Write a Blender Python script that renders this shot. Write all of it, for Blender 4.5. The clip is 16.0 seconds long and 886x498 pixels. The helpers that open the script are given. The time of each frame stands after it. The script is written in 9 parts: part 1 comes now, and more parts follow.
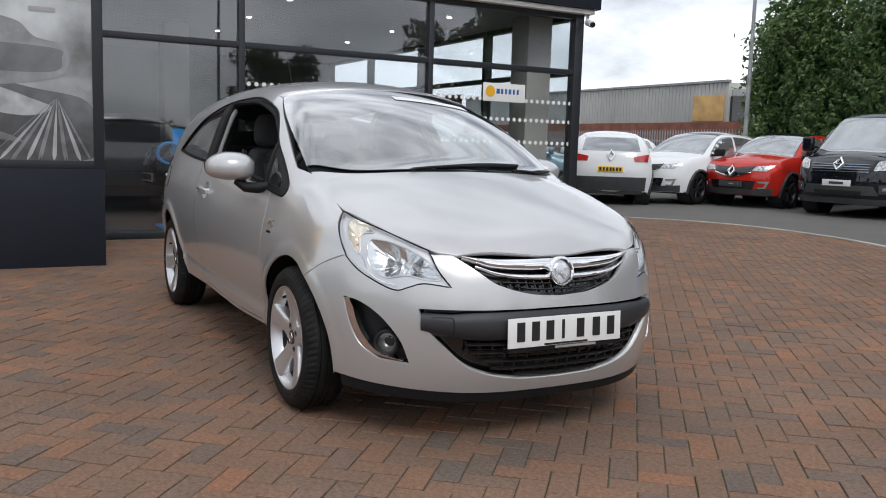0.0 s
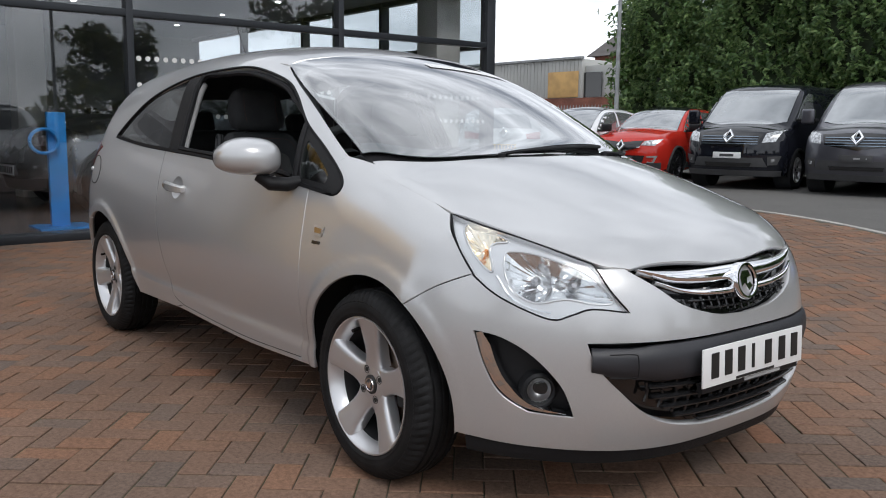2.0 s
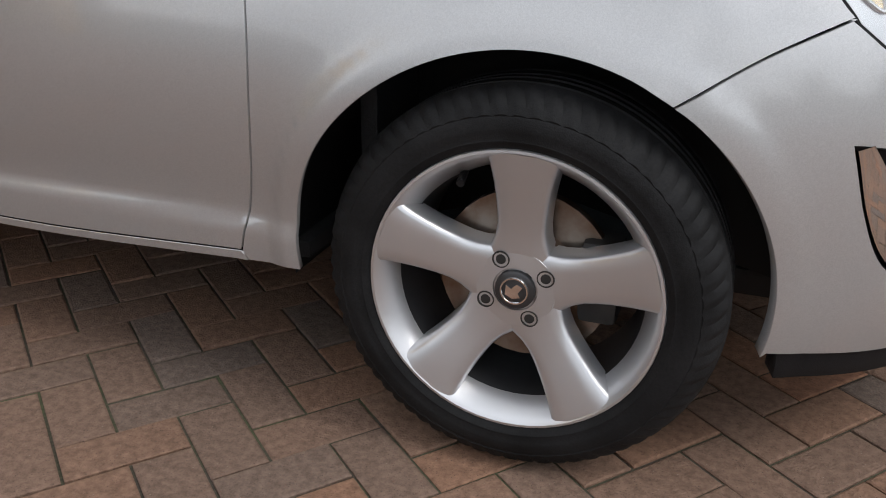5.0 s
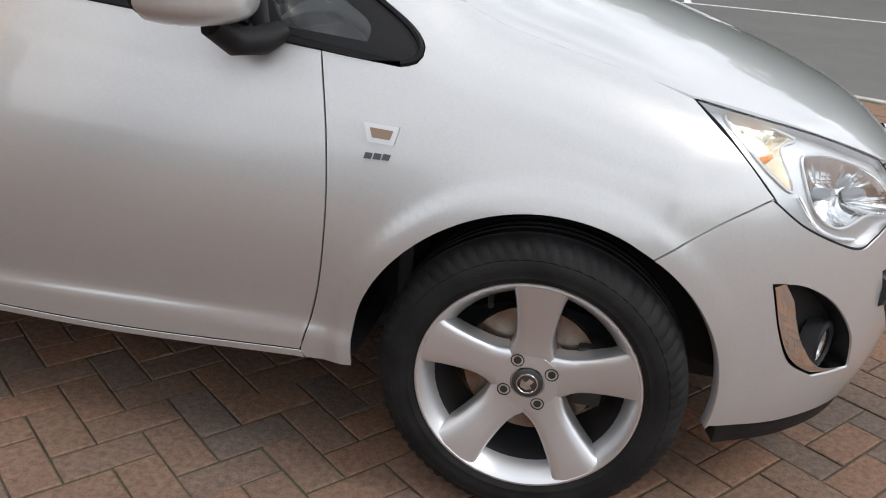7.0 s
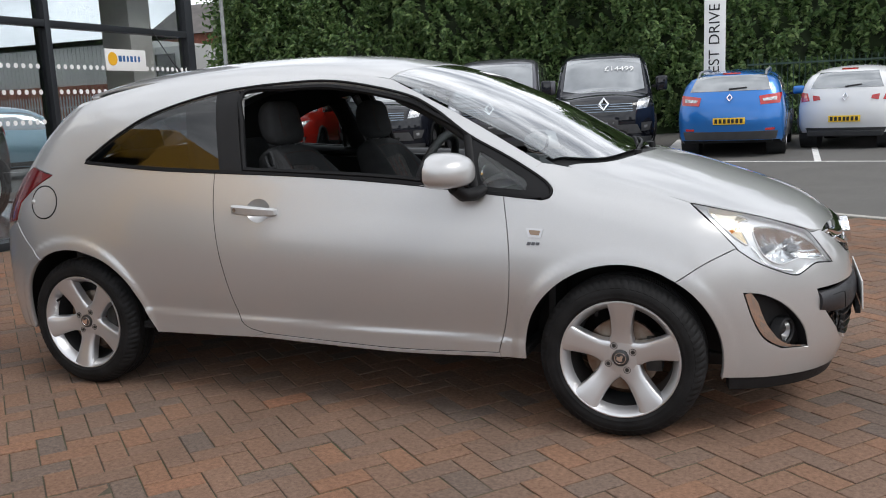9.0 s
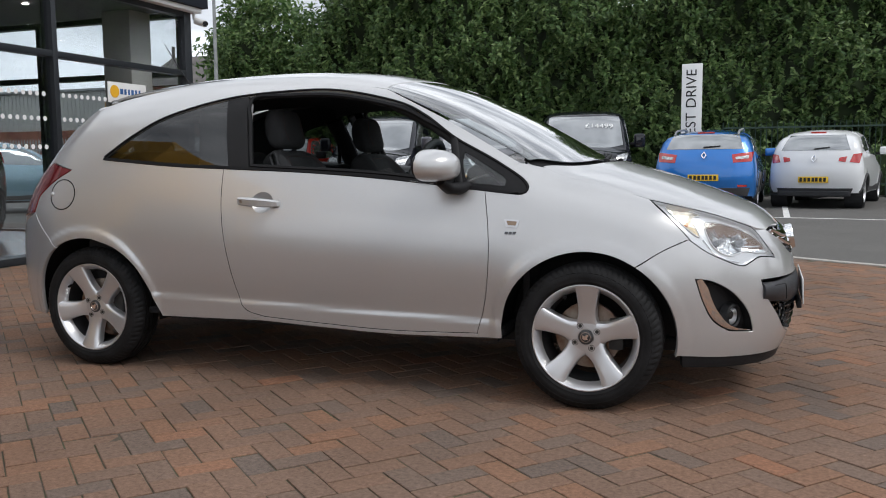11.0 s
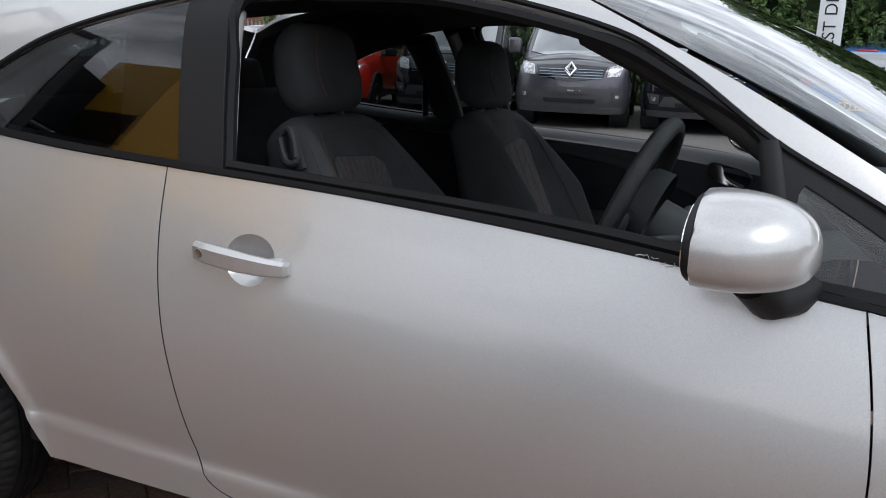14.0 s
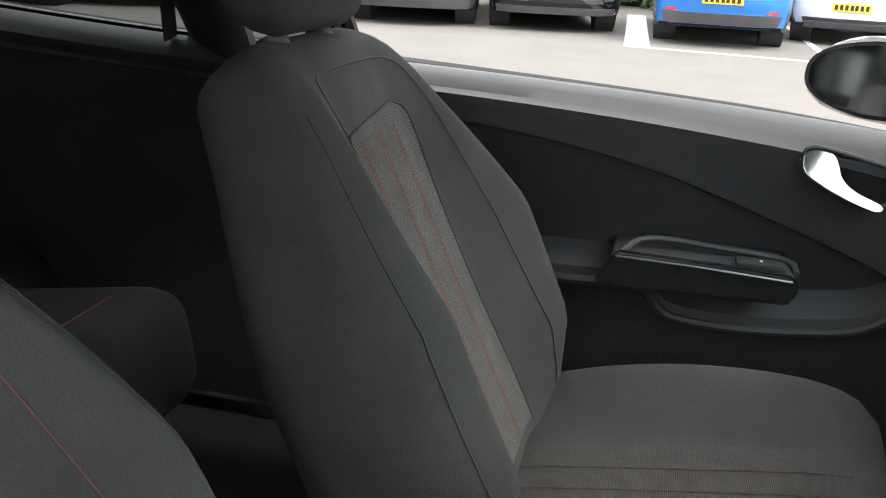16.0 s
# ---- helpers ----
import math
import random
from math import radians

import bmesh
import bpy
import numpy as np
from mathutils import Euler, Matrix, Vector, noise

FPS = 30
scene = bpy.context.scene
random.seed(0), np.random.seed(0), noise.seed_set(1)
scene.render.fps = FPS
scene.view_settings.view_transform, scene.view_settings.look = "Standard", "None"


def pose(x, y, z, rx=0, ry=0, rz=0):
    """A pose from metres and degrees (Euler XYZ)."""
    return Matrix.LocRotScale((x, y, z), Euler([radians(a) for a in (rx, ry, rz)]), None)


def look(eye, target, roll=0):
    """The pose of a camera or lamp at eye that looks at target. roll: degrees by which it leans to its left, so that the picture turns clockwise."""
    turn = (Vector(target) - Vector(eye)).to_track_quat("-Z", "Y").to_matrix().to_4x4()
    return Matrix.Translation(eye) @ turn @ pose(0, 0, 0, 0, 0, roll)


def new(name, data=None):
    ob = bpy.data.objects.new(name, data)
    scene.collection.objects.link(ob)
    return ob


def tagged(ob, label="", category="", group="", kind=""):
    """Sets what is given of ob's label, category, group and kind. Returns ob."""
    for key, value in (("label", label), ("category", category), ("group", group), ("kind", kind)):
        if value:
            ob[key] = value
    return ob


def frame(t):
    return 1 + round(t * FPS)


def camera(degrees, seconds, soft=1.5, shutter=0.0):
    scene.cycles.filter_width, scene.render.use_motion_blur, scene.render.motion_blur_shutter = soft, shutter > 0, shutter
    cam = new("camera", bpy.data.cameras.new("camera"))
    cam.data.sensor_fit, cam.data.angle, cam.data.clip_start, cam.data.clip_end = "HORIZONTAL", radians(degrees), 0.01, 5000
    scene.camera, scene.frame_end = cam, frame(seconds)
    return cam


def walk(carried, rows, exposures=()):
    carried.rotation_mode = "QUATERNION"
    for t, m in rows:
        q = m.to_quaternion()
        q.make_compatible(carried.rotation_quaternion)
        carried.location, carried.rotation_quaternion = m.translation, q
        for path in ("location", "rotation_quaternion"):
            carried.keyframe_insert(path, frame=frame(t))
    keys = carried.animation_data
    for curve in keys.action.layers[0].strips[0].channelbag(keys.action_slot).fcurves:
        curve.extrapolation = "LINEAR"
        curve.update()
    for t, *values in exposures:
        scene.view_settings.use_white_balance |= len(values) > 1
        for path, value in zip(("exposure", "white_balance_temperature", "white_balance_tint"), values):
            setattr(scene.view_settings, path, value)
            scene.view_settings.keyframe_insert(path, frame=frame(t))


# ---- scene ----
cam = camera(54.6, 16.0, soft=1.0)
PATH = [
    (0, (4.675, -1.929, 1.121), (2.925, -0.991, 0.882), 1.8),
    (0.5, (4.321, -1.987, 1.119), (2.608, -0.985, 0.868), 1.5),
    (1, (4.033, -2.085, 1.116), (2.351, -1.036, 0.85), 1.4),
    (1.5, (3.768, -2.231, 1.126), (2.195, -1.026, 0.856), 1.6),
    (2, (3.435, -2.26, 1.097), (1.887, -1.025, 0.82), 0.6),
    (2.5, (3.119, -2.252, 1.058), (1.636, -0.948, 0.747), 0.2),
    (3, (2.752, -2.223, 1.03), (1.368, -0.872, 0.523), 0.1),
    (3.5, (2.347, -2.098, 0.947), (1.017, -0.704, 0.41), -1.6),
    (4, (1.977, -1.967, 0.843), (0.872, -0.427, 0.205), -2.3),
    (6.5, (1.339, -1.887, 0.924), (1.071, -0.088, 0.094), 5.0),
    (7, (1.329, -2.257, 1.146), (1.006, -0.431, 0.398), 4.1),
    (7.5, (1.416, -2.687, 1.263), (0.846, -0.857, 0.693), -0.0),
    (8, (1.486, -3.138, 1.308), (0.797, -1.306, 0.896), -2.6),
    (8.5, (1.658, -3.547, 1.289), (0.95, -1.71, 0.934), -3.2),
    (8.7, (1.725, -3.668, 1.276), (0.993, -1.841, 0.922), -2.6),
    (11, (1.908, -4.204, 1.013), (1.214, -2.339, 0.809), -0.5),
    (11.5, (1.893, -4.094, 0.977), (1.187, -2.233, 0.777), 0.2),
    (12, (1.802, -3.852, 1.0), (0.906, -2.08, 0.763), 1.8),
    (12.5, (1.558, -3.463, 1.029), (0.689, -1.686, 0.735), 4.9),
    (13, (1.284, -3.013, 1.04), (0.451, -1.227, 0.702), 2.5),
    (13.5, (0.995, -2.53, 1.081), (0.132, -0.766, 0.703), 1.4),
    (14, (0.754, -2.103, 1.227), (-0.053, -0.329, 0.779), 2.2),
    (14.5, (0.578, -1.604, 1.232), (-0.27, 0.154, 0.798), 1.9),
    (15, (0.388, -1.207, 1.224), (-0.401, 0.569, 0.753), 3.6),
    (15.5, (0.26, -0.875, 1.192), (-0.409, 0.909, 0.584), 4.0),
    (16, (0.167, -0.594, 1.162), (-0.261, 1.244, 0.499), 2.8),
]
EXPOSURES = [(0.0, 0.02, 6260, 10), (3.0, 0.0, 6210, 10), (4.0, -0.05, 6210, 10), (6.5, 0.62, 6400, 10), (7.5, 0.27, 6310, 10), (8.5, 0.28, 6350, 10), (11.0, 0.08, 6300, 10), (13.0, 0.2, 6250, 10), (14.0, 0.25, 6150, 10), (14.5, 0.34, 5900, 10), (15.0, 1.0, 5650, 10), (15.5, 1.75, 6300, 10), (16.0, 2.4, 6800, 10)]
walk(cam, [(t, look(eye, target, roll)) for t, eye, target, roll in PATH], EXPOSURES)


# ---- light: a bright overcast sky ----
world = bpy.data.worlds.new("sky")
scene.world = world
world.use_nodes = True
wn, wl = world.node_tree.nodes, world.node_tree.links
wn.clear()
w_out, w_bg = wn.new("ShaderNodeOutputWorld"), wn.new("ShaderNodeBackground")
w_sky = wn.new("ShaderNodeTexSky")
w_sky.sky_type, w_sky.sun_disc = "NISHITA", False
w_sky.sun_elevation, w_sky.sun_rotation = radians(48), radians(100)
w_co, w_map = wn.new("ShaderNodeTexCoord"), wn.new("ShaderNodeMapping")
w_map.inputs["Scale"].default_value = (1.6, 1.6, 4.2)
w_n1, w_n2 = wn.new("ShaderNodeTexNoise"), wn.new("ShaderNodeTexNoise")
w_n1.inputs["Scale"].default_value, w_n1.inputs["Detail"].default_value, w_n1.inputs["Roughness"].default_value = 2.4, 9, 0.58
w_n2.inputs["Scale"].default_value, w_n2.inputs["Detail"].default_value = 0.6, 3
w_add = wn.new("ShaderNodeMath")
w_add.operation = "MULTIPLY_ADD"
w_add.inputs[1].default_value = 0.5
w_ramp = wn.new("ShaderNodeValToRGB")
w_ramp.color_ramp.elements[0].position, w_ramp.color_ramp.elements[0].color = 0.50, (2.2, 2.35, 2.6, 1)
w_ramp.color_ramp.elements[1].position, w_ramp.color_ramp.elements[1].color = 0.88, (8.6, 8.7, 8.9, 1)
w_mix = wn.new("ShaderNodeMix")
w_mix.data_type, w_mix.inputs[0].default_value = "RGBA", 0.93
wl.new(w_co.outputs["Generated"], w_map.inputs[0])
wl.new(w_map.outputs[0], w_n1.inputs["Vector"])
wl.new(w_map.outputs[0], w_n2.inputs["Vector"])
wl.new(w_n2.outputs["Fac"], w_add.inputs[0])
wl.new(w_n1.outputs["Fac"], w_add.inputs[2])
wl.new(w_add.outputs[0], w_ramp.inputs[0])
wl.new(w_sky.outputs[0], w_mix.inputs[6])
wl.new(w_ramp.outputs[0], w_mix.inputs[7])
wl.new(w_mix.outputs[2], w_bg.inputs[0])
wl.new(w_bg.outputs[0], w_out.inputs[0])
w_bg.inputs[1].default_value = 0.163
sun = new("sun", bpy.data.lights.new("sun", "SUN"))
sun.data.energy, sun.data.angle, sun.data.color = 1.2, radians(24), (1.0, 0.96, 0.9)
sun.matrix_world = look((16, -3, 19), (0, 0, 0))


# ---- materials ----
def tree_of(name):
    m = bpy.data.materials.new(name)
    m.use_nodes = True
    return m, m.node_tree.nodes, m.node_tree.links, m.node_tree.nodes["Principled BSDF"]


def mat(name, colour, rough=0.5, metal=0.0, vary=0.12, size=6.0, bump=0.0, bsize=60.0, coat=0.0, by_piece=0.0, spec=0.5, colour2=None, fine=0.0, fsize=180.0):
    """A surface: a base colour that varies at two scales, roughness, and fine relief. Sizes are in repeats a metre."""
    m, n, l, p = tree_of(name)
    p.inputs["Roughness"].default_value, p.inputs["Metallic"].default_value = rough, metal
    p.inputs["Specular IOR Level"].default_value = spec
    if coat:
        p.inputs["Coat Weight"].default_value, p.inputs["Coat Roughness"].default_value = coat, 0.04
    co = n.new("ShaderNodeTexCoord")
    n1 = n.new("ShaderNodeTexNoise")
    n1.inputs["Scale"].default_value, n1.inputs["Detail"].default_value = size, 6
    l.new(co.outputs["Object"], n1.inputs["Vector"])
    ramp = n.new("ShaderNodeMix")
    ramp.data_type = "RGBA"
    c2 = colour2 or tuple(c * (1 - vary) for c in colour)
    ramp.inputs[6].default_value, ramp.inputs[7].default_value = (*(min(1, c * (1 + (0 if colour2 else vary))) for c in colour), 1), (*c2, 1)
    span = n.new("ShaderNodeMapRange")
    span.inputs["From Min"].default_value, span.inputs["From Max"].default_value = 0.36, 0.64
    l.new(n1.outputs["Fac"], span.inputs["Value"])
    l.new(span.outputs[0], ramp.inputs[0])
    colour_out = ramp.outputs[2]
    if fine:
        n2 = n.new("ShaderNodeTexNoise")
        n2.inputs["Scale"].default_value, n2.inputs["Detail"].default_value = fsize, 3
        l.new(co.outputs["Object"], n2.inputs["Vector"])
        hsv = n.new("ShaderNodeHueSaturation")
        mr = n.new("ShaderNodeMapRange")
        mr.inputs["From Min"].default_value, mr.inputs["From Max"].default_value = 0.3, 0.7
        mr.inputs["To Min"].default_value, mr.inputs["To Max"].default_value = 1 - fine, 1 + fine
        l.new(n2.outputs["Fac"], mr.inputs["Value"])
        l.new(mr.outputs[0], hsv.inputs["Value"])
        l.new(colour_out, hsv.inputs["Color"])
        colour_out = hsv.outputs[0]
    if by_piece:
        info = n.new("ShaderNodeObjectInfo")
        hs = n.new("ShaderNodeHueSaturation")
        mr = n.new("ShaderNodeMapRange")
        mr.inputs["To Min"].default_value, mr.inputs["To Max"].default_value = 1 - by_piece, 1 + by_piece
        l.new(info.outputs["Random"], mr.inputs["Value"])
        l.new(mr.outputs[0], hs.inputs["Value"])
        l.new(colour_out, hs.inputs["Color"])
        colour_out = hs.outputs[0]
    l.new(colour_out, p.inputs["Base Color"])
    if bump:
        n3, b = n.new("ShaderNodeTexNoise"), n.new("ShaderNodeBump")
        n3.inputs["Scale"].default_value, n3.inputs["Detail"].default_value = bsize, 4
        b.inputs["Strength"].default_value, b.inputs["Distance"].default_value = bump, 0.01
        l.new(co.outputs["Object"], n3.inputs["Vector"])
        l.new(n3.outputs["Fac"], b.inputs["Height"])
        l.new(b.outputs[0], p.inputs["Normal"])
    return m


def glass(name, tint=(0.85, 0.9, 0.88), rough=0.0, boost=2.0):
    """A thin pane: what lies behind, tinted, and a mirror image by Fresnel."""
    m, n, l, p = tree_of(name)
    n.remove(p)
    t, g, f, mx = n.new("ShaderNodeBsdfTransparent"), n.new("ShaderNodeBsdfGlossy"), n.new("ShaderNodeLayerWeight"), n.new("ShaderNodeMixShader")
    t.inputs[0].default_value, g.inputs["Roughness"].default_value, f.inputs[0].default_value = (*tint, 1), rough, 0.5
    # Schlick's law for one face, then for as many faces as the pane has layers
    steps = [("POWER", 5.0), ("MULTIPLY", -0.96), ("ADD", 0.96), ("POWER", boost), ("MULTIPLY", -1.0), ("ADD", 1.0)]
    src = f.outputs["Facing"]
    for op, value in steps:
        q = n.new("ShaderNodeMath")
        q.operation, q.inputs[1].default_value = op, value
        l.new(src, q.inputs[0])
        src = q.outputs[0]
    l.new(src, mx.inputs[0])
    l.new(t.outputs[0], mx.inputs[1])
    l.new(g.outputs[0], mx.inputs[2])
    l.new(mx.outputs[0], n["Material Output"].inputs[0])
    return m


def paint(name, colour, metal=0.0, rough=0.35, coat=1.0, flake=0.0):
    """Car paint under clear coat, with flakes where it is metallic."""
    m, n, l, p = tree_of(name)
    p.inputs["Base Color"].default_value = (*colour, 1)
    p.inputs["Metallic"].default_value, p.inputs["Roughness"].default_value = metal, rough
    p.inputs["Coat Weight"].default_value, p.inputs["Coat Roughness"].default_value = coat, 0.02
    if metal < 0.3:
        p.inputs["Specular IOR Level"].default_value = 0.0
    co, n1 = n.new("ShaderNodeTexCoord"), n.new("ShaderNodeTexNoise")
    n1.inputs["Scale"].default_value, n1.inputs["Detail"].default_value = 3.0, 5
    l.new(co.outputs["Object"], n1.inputs["Vector"])
    mr = n.new("ShaderNodeMapRange")
    mr.inputs["To Min"].default_value, mr.inputs["To Max"].default_value = rough - 0.04, rough + 0.05
    l.new(n1.outputs["Fac"], mr.inputs["Value"])
    l.new(mr.outputs[0], p.inputs["Roughness"])
    if flake:
        v, b = n.new("ShaderNodeTexVoronoi"), n.new("ShaderNodeMix")
        v.inputs["Scale"].default_value = 900
        b.data_type = "RGBA"
        b.inputs[6].default_value, b.inputs[7].default_value = (*(c * (1 - flake) for c in colour), 1), (*(min(1, c * (1 + flake)) for c in colour), 1)
        l.new(co.outputs["Object"], v.inputs["Vector"])
        l.new(v.outputs["Color"], b.inputs[0])
        l.new(b.outputs[2], p.inputs["Base Color"])
    return m


def weave(name, thread, gap, along="Z", pitch=0.0044):
    """A coarse woven cloth: light knots over a dark ground, slightly worn."""
    m, n, l, p = tree_of(name)
    p.inputs["Roughness"].default_value, p.inputs["Specular IOR Level"].default_value = 0.9, 0.2
    co = n.new("ShaderNodeTexCoord")
    heights = []
    for direction in ("Y", along):
        w = n.new("ShaderNodeTexWave")
        w.bands_direction = direction
        w.inputs["Scale"].default_value, w.inputs["Distortion"].default_value = 0.628 / pitch, 0.6
        w.inputs["Detail"].default_value, w.inputs["Detail Scale"].default_value = 2, 3
        l.new(co.outputs["Object"], w.inputs["Vector"])
        heights.append(w.outputs["Fac"])
    both_ways = n.new("ShaderNodeMath")
    both_ways.operation = "MULTIPLY"
    l.new(heights[0], both_ways.inputs[0])
    l.new(heights[1], both_ways.inputs[1])
    worn = n.new("ShaderNodeTexNoise")
    worn.inputs["Scale"].default_value, worn.inputs["Detail"].default_value = 22, 5
    l.new(co.outputs["Object"], worn.inputs["Vector"])
    mix, hsv, mr, b = n.new("ShaderNodeMix"), n.new("ShaderNodeHueSaturation"), n.new("ShaderNodeMapRange"), n.new("ShaderNodeBump")
    mix.data_type = "RGBA"
    mix.inputs[6].default_value, mix.inputs[7].default_value = (*gap, 1), (*thread, 1)
    l.new(both_ways.outputs[0], mix.inputs[0])
    mr.inputs["To Min"].default_value, mr.inputs["To Max"].default_value = 0.75, 1.25
    l.new(worn.outputs["Fac"], mr.inputs["Value"])
    l.new(mr.outputs[0], hsv.inputs["Value"])
    l.new(mix.outputs[2], hsv.inputs["Color"])
    l.new(hsv.outputs[0], p.inputs["Base Color"])
    b.inputs["Strength"].default_value, b.inputs["Distance"].default_value = 0.6, 0.002
    l.new(both_ways.outputs[0], b.inputs["Height"])
    l.new(b.outputs[0], p.inputs["Normal"])
    return m


def lamp_mat(name, colour, power):
    m, n, l, p = tree_of(name)
    p.inputs["Base Color"].default_value, p.inputs["Emission Color"].default_value = (*colour, 1), (*colour, 1)
    p.inputs["Emission Strength"].default_value = power
    return m


SILVER = paint("silver_paint", (0.520, 0.520, 0.520), metal=0.52, rough=0.31, flake=0.12)
BLACK_PLASTIC = mat("black_plastic", (0.012, 0.012, 0.013), 0.5, spec=0.2, bump=0.15, bsize=500)
GLOSS_BLACK = mat("gloss_black", (0.012, 0.012, 0.013), 0.12, coat=0.5)
RUBBER = mat("tyre_rubber", (0.0105, 0.0105, 0.011), 0.66, spec=0.20, bump=0.12, bsize=420, vary=0.35, size=14, fine=0.3, fsize=260)
SEAL = mat("rubber_seal", (0.010, 0.010, 0.011), 0.6, spec=0.16)
CHROME = mat("chrome", (0.86, 0.86, 0.87), 0.06, 1.0, vary=0.02)
ALLOY = mat("alloy_paint", (0.62, 0.62, 0.63), 0.34, 0.75, vary=0.03, coat=0.4)
STEEL = mat("brake_steel", (0.30, 0.26, 0.22), 0.42, 0.85, vary=0.3, size=18, colour2=(0.16, 0.09, 0.055))
CAST_IRON = mat("cast_iron", (0.030, 0.029, 0.028), 0.6, 0.3, vary=0.3, size=30)
CAP_GREY = mat("hub_cap_grey", (0.060, 0.060, 0.062), 0.35, 0.5, vary=0.05)
CAR_GLASS = glass("car_glass", (0.78, 0.84, 0.81))
DARK_GLASS = glass("tinted_glass", (0.24, 0.26, 0.26), boost=2.2)
SCREEN_GLASS = glass("screen_glass", (0.74, 0.83, 0.83), boost=8.0)
SHOP_GLASS = glass("shop_glass", (0.88, 0.90, 0.92), boost=2.7)
END_GLASS = glass("end_glass", (0.95, 0.97, 0.97), boost=0.9)
LAMP_SILVER = mat("lamp_silver", (0.66, 0.66, 0.67), 0.30, 0.75, vary=0.03)
REFLECTOR = mat("lamp_reflector", (0.80, 0.81, 0.82), 0.12, 1.0, vary=0.03)
LENS = glass("lamp_lens", (0.97, 0.98, 0.98), boost=1.6)
GRILLE_BLACK = mat("grille_black", (0.014, 0.014, 0.015), 0.24, coat=0.3)
BAND_BLACK = mat("band_black", (0.024, 0.024, 0.028), 0.42, spec=0.45, bump=0.12, bsize=600)
AMBER = mat("amber_plastic", (0.85, 0.30, 0.05), 0.2)
RED_LENS = mat("red_lens", (0.16, 0.008, 0.010), 0.08, coat=1.0)
WHITE_PLASTIC = mat("white_plastic", (0.75, 0.75, 0.74), 0.35, vary=0.03)
YELLOW_PLATE = mat("yellow_plate", (0.80, 0.52, 0.03), 0.35, vary=0.03)
INK = mat("black_ink", (0.012, 0.012, 0.012), 0.5, vary=0.05)
CLOTH = mat("seat_cloth", (0.034, 0.0345, 0.036), 0.95, bump=0.35, bsize=900, vary=0.14, size=12, fine=0.25, fsize=900)
CLOTH_GREY = weave("seat_insert", (0.215, 0.203, 0.196), (0.048, 0.046, 0.045))
CLOTH_FLAT = weave("cushion_insert", (0.125, 0.118, 0.114), (0.032, 0.031, 0.031), "X")
SEAM_THREAD = mat("seam_thread", (0.085, 0.032, 0.024), 0.85, vary=0.2, size=80)
STITCH = mat("orange_stitch", (0.20, 0.055, 0.035), 0.8, vary=0.2, size=80)
TRIM = mat("trim_plastic", (0.040, 0.042, 0.046), 0.50, bump=0.10, bsize=600, vary=0.1, spec=0.40)
TRIM_DARK = mat("dark_trim", (0.026, 0.027, 0.029), 0.62, bump=0.25, bsize=300, spec=0.3)
HEADLINER = mat("headliner", (0.105, 0.106, 0.112), 0.95, bump=0.3, bsize=500)
TRIM_GREY = mat("grey_trim", (0.33, 0.33, 0.33), 0.7)
CARPET = mat("carpet", (0.012, 0.012, 0.013), 0.98, bump=0.6, bsize=400)
ASPHALT = mat("asphalt", (0.112, 0.107, 0.099), 0.86, vary=0.06, size=1.3, bump=0.5, bsize=160, fine=0.35, fsize=220)
JOINT = mat("brick_joint", (0.066, 0.052, 0.040), 0.95, vary=0.3, size=9, colour2=(0.060, 0.064, 0.030), fine=0.35)
KERB = mat("kerb_concrete", (0.36, 0.34, 0.31), 0.85, vary=0.18, size=3, bump=0.3, bsize=120, fine=0.2)
FRAME = mat("dark_aluminium", (0.020, 0.023, 0.028), 0.42, 0.2, vary=0.06)
PANEL_GREY = mat("cladding_panel", (0.014, 0.017, 0.025), 0.55, vary=0.06, spec=0.2)
CREAM = mat("cream_paint", (0.62, 0.60, 0.54), 0.6, vary=0.05, size=2)
GALV = mat("galvanised_steel", (0.30, 0.31, 0.31), 0.55, 0.4, vary=0.2, size=4)
WHITE = mat("white_paint", (0.78, 0.78, 0.77), 0.5, vary=0.04, size=2)
FLOOR_TILE = mat("showroom_tile", (0.16, 0.16, 0.165), 0.22, vary=0.12, size=2)
CEILING_GREY = mat("ceiling_panel", (0.20, 0.20, 0.21), 0.7, vary=0.05)
YELLOW = mat("yellow_cladding", (0.75, 0.40, 0.015), 0.45, vary=0.05, size=1)
LINE_PAINT = mat("road_line_paint", (0.72, 0.71, 0.68), 0.75, vary=0.12, size=7, fine=0.15, bump=0.3)
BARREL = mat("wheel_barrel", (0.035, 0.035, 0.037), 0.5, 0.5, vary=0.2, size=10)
BADGE_GREY = mat("badge_grey", (0.30, 0.30, 0.31), 0.3, 0.9, vary=0.05)
BADGE_DARK = mat("badge_dark", (0.10, 0.10, 0.105), 0.25, 0.9, vary=0.05)
AMBER_DARK = mat("amber_lens", (0.24, 0.15, 0.08), 0.12, coat=1.0)
WARM_CHROME = mat("warm_chrome", (0.96, 0.88, 0.74), 0.16, 0.9, vary=0.04)


# ---- building helpers ----
import mathutils


def link(name, me, material, parent=None, label=""):
    if material is not None:
        for m in material if isinstance(material, (list, tuple)) else (material,):
            me.materials.append(m)
    ob = new(name, me)
    if parent is not None:
        ob.parent = parent
    if label:
        ob["label"] = label
    return ob


def part(name, bm, material, parent=None, label="", smooth=False):
    """Links a bmesh as one mesh object under a thing or a part."""
    me = bpy.data.meshes.new(name)
    bm.normal_update()
    bm.to_mesh(me)
    bm.free()
    if smooth:
        me.polygons.foreach_set("use_smooth", [True] * len(me.polygons))
        me.set_sharp_from_angle(angle=radians(40))
    return link(name, me, material, parent, label)


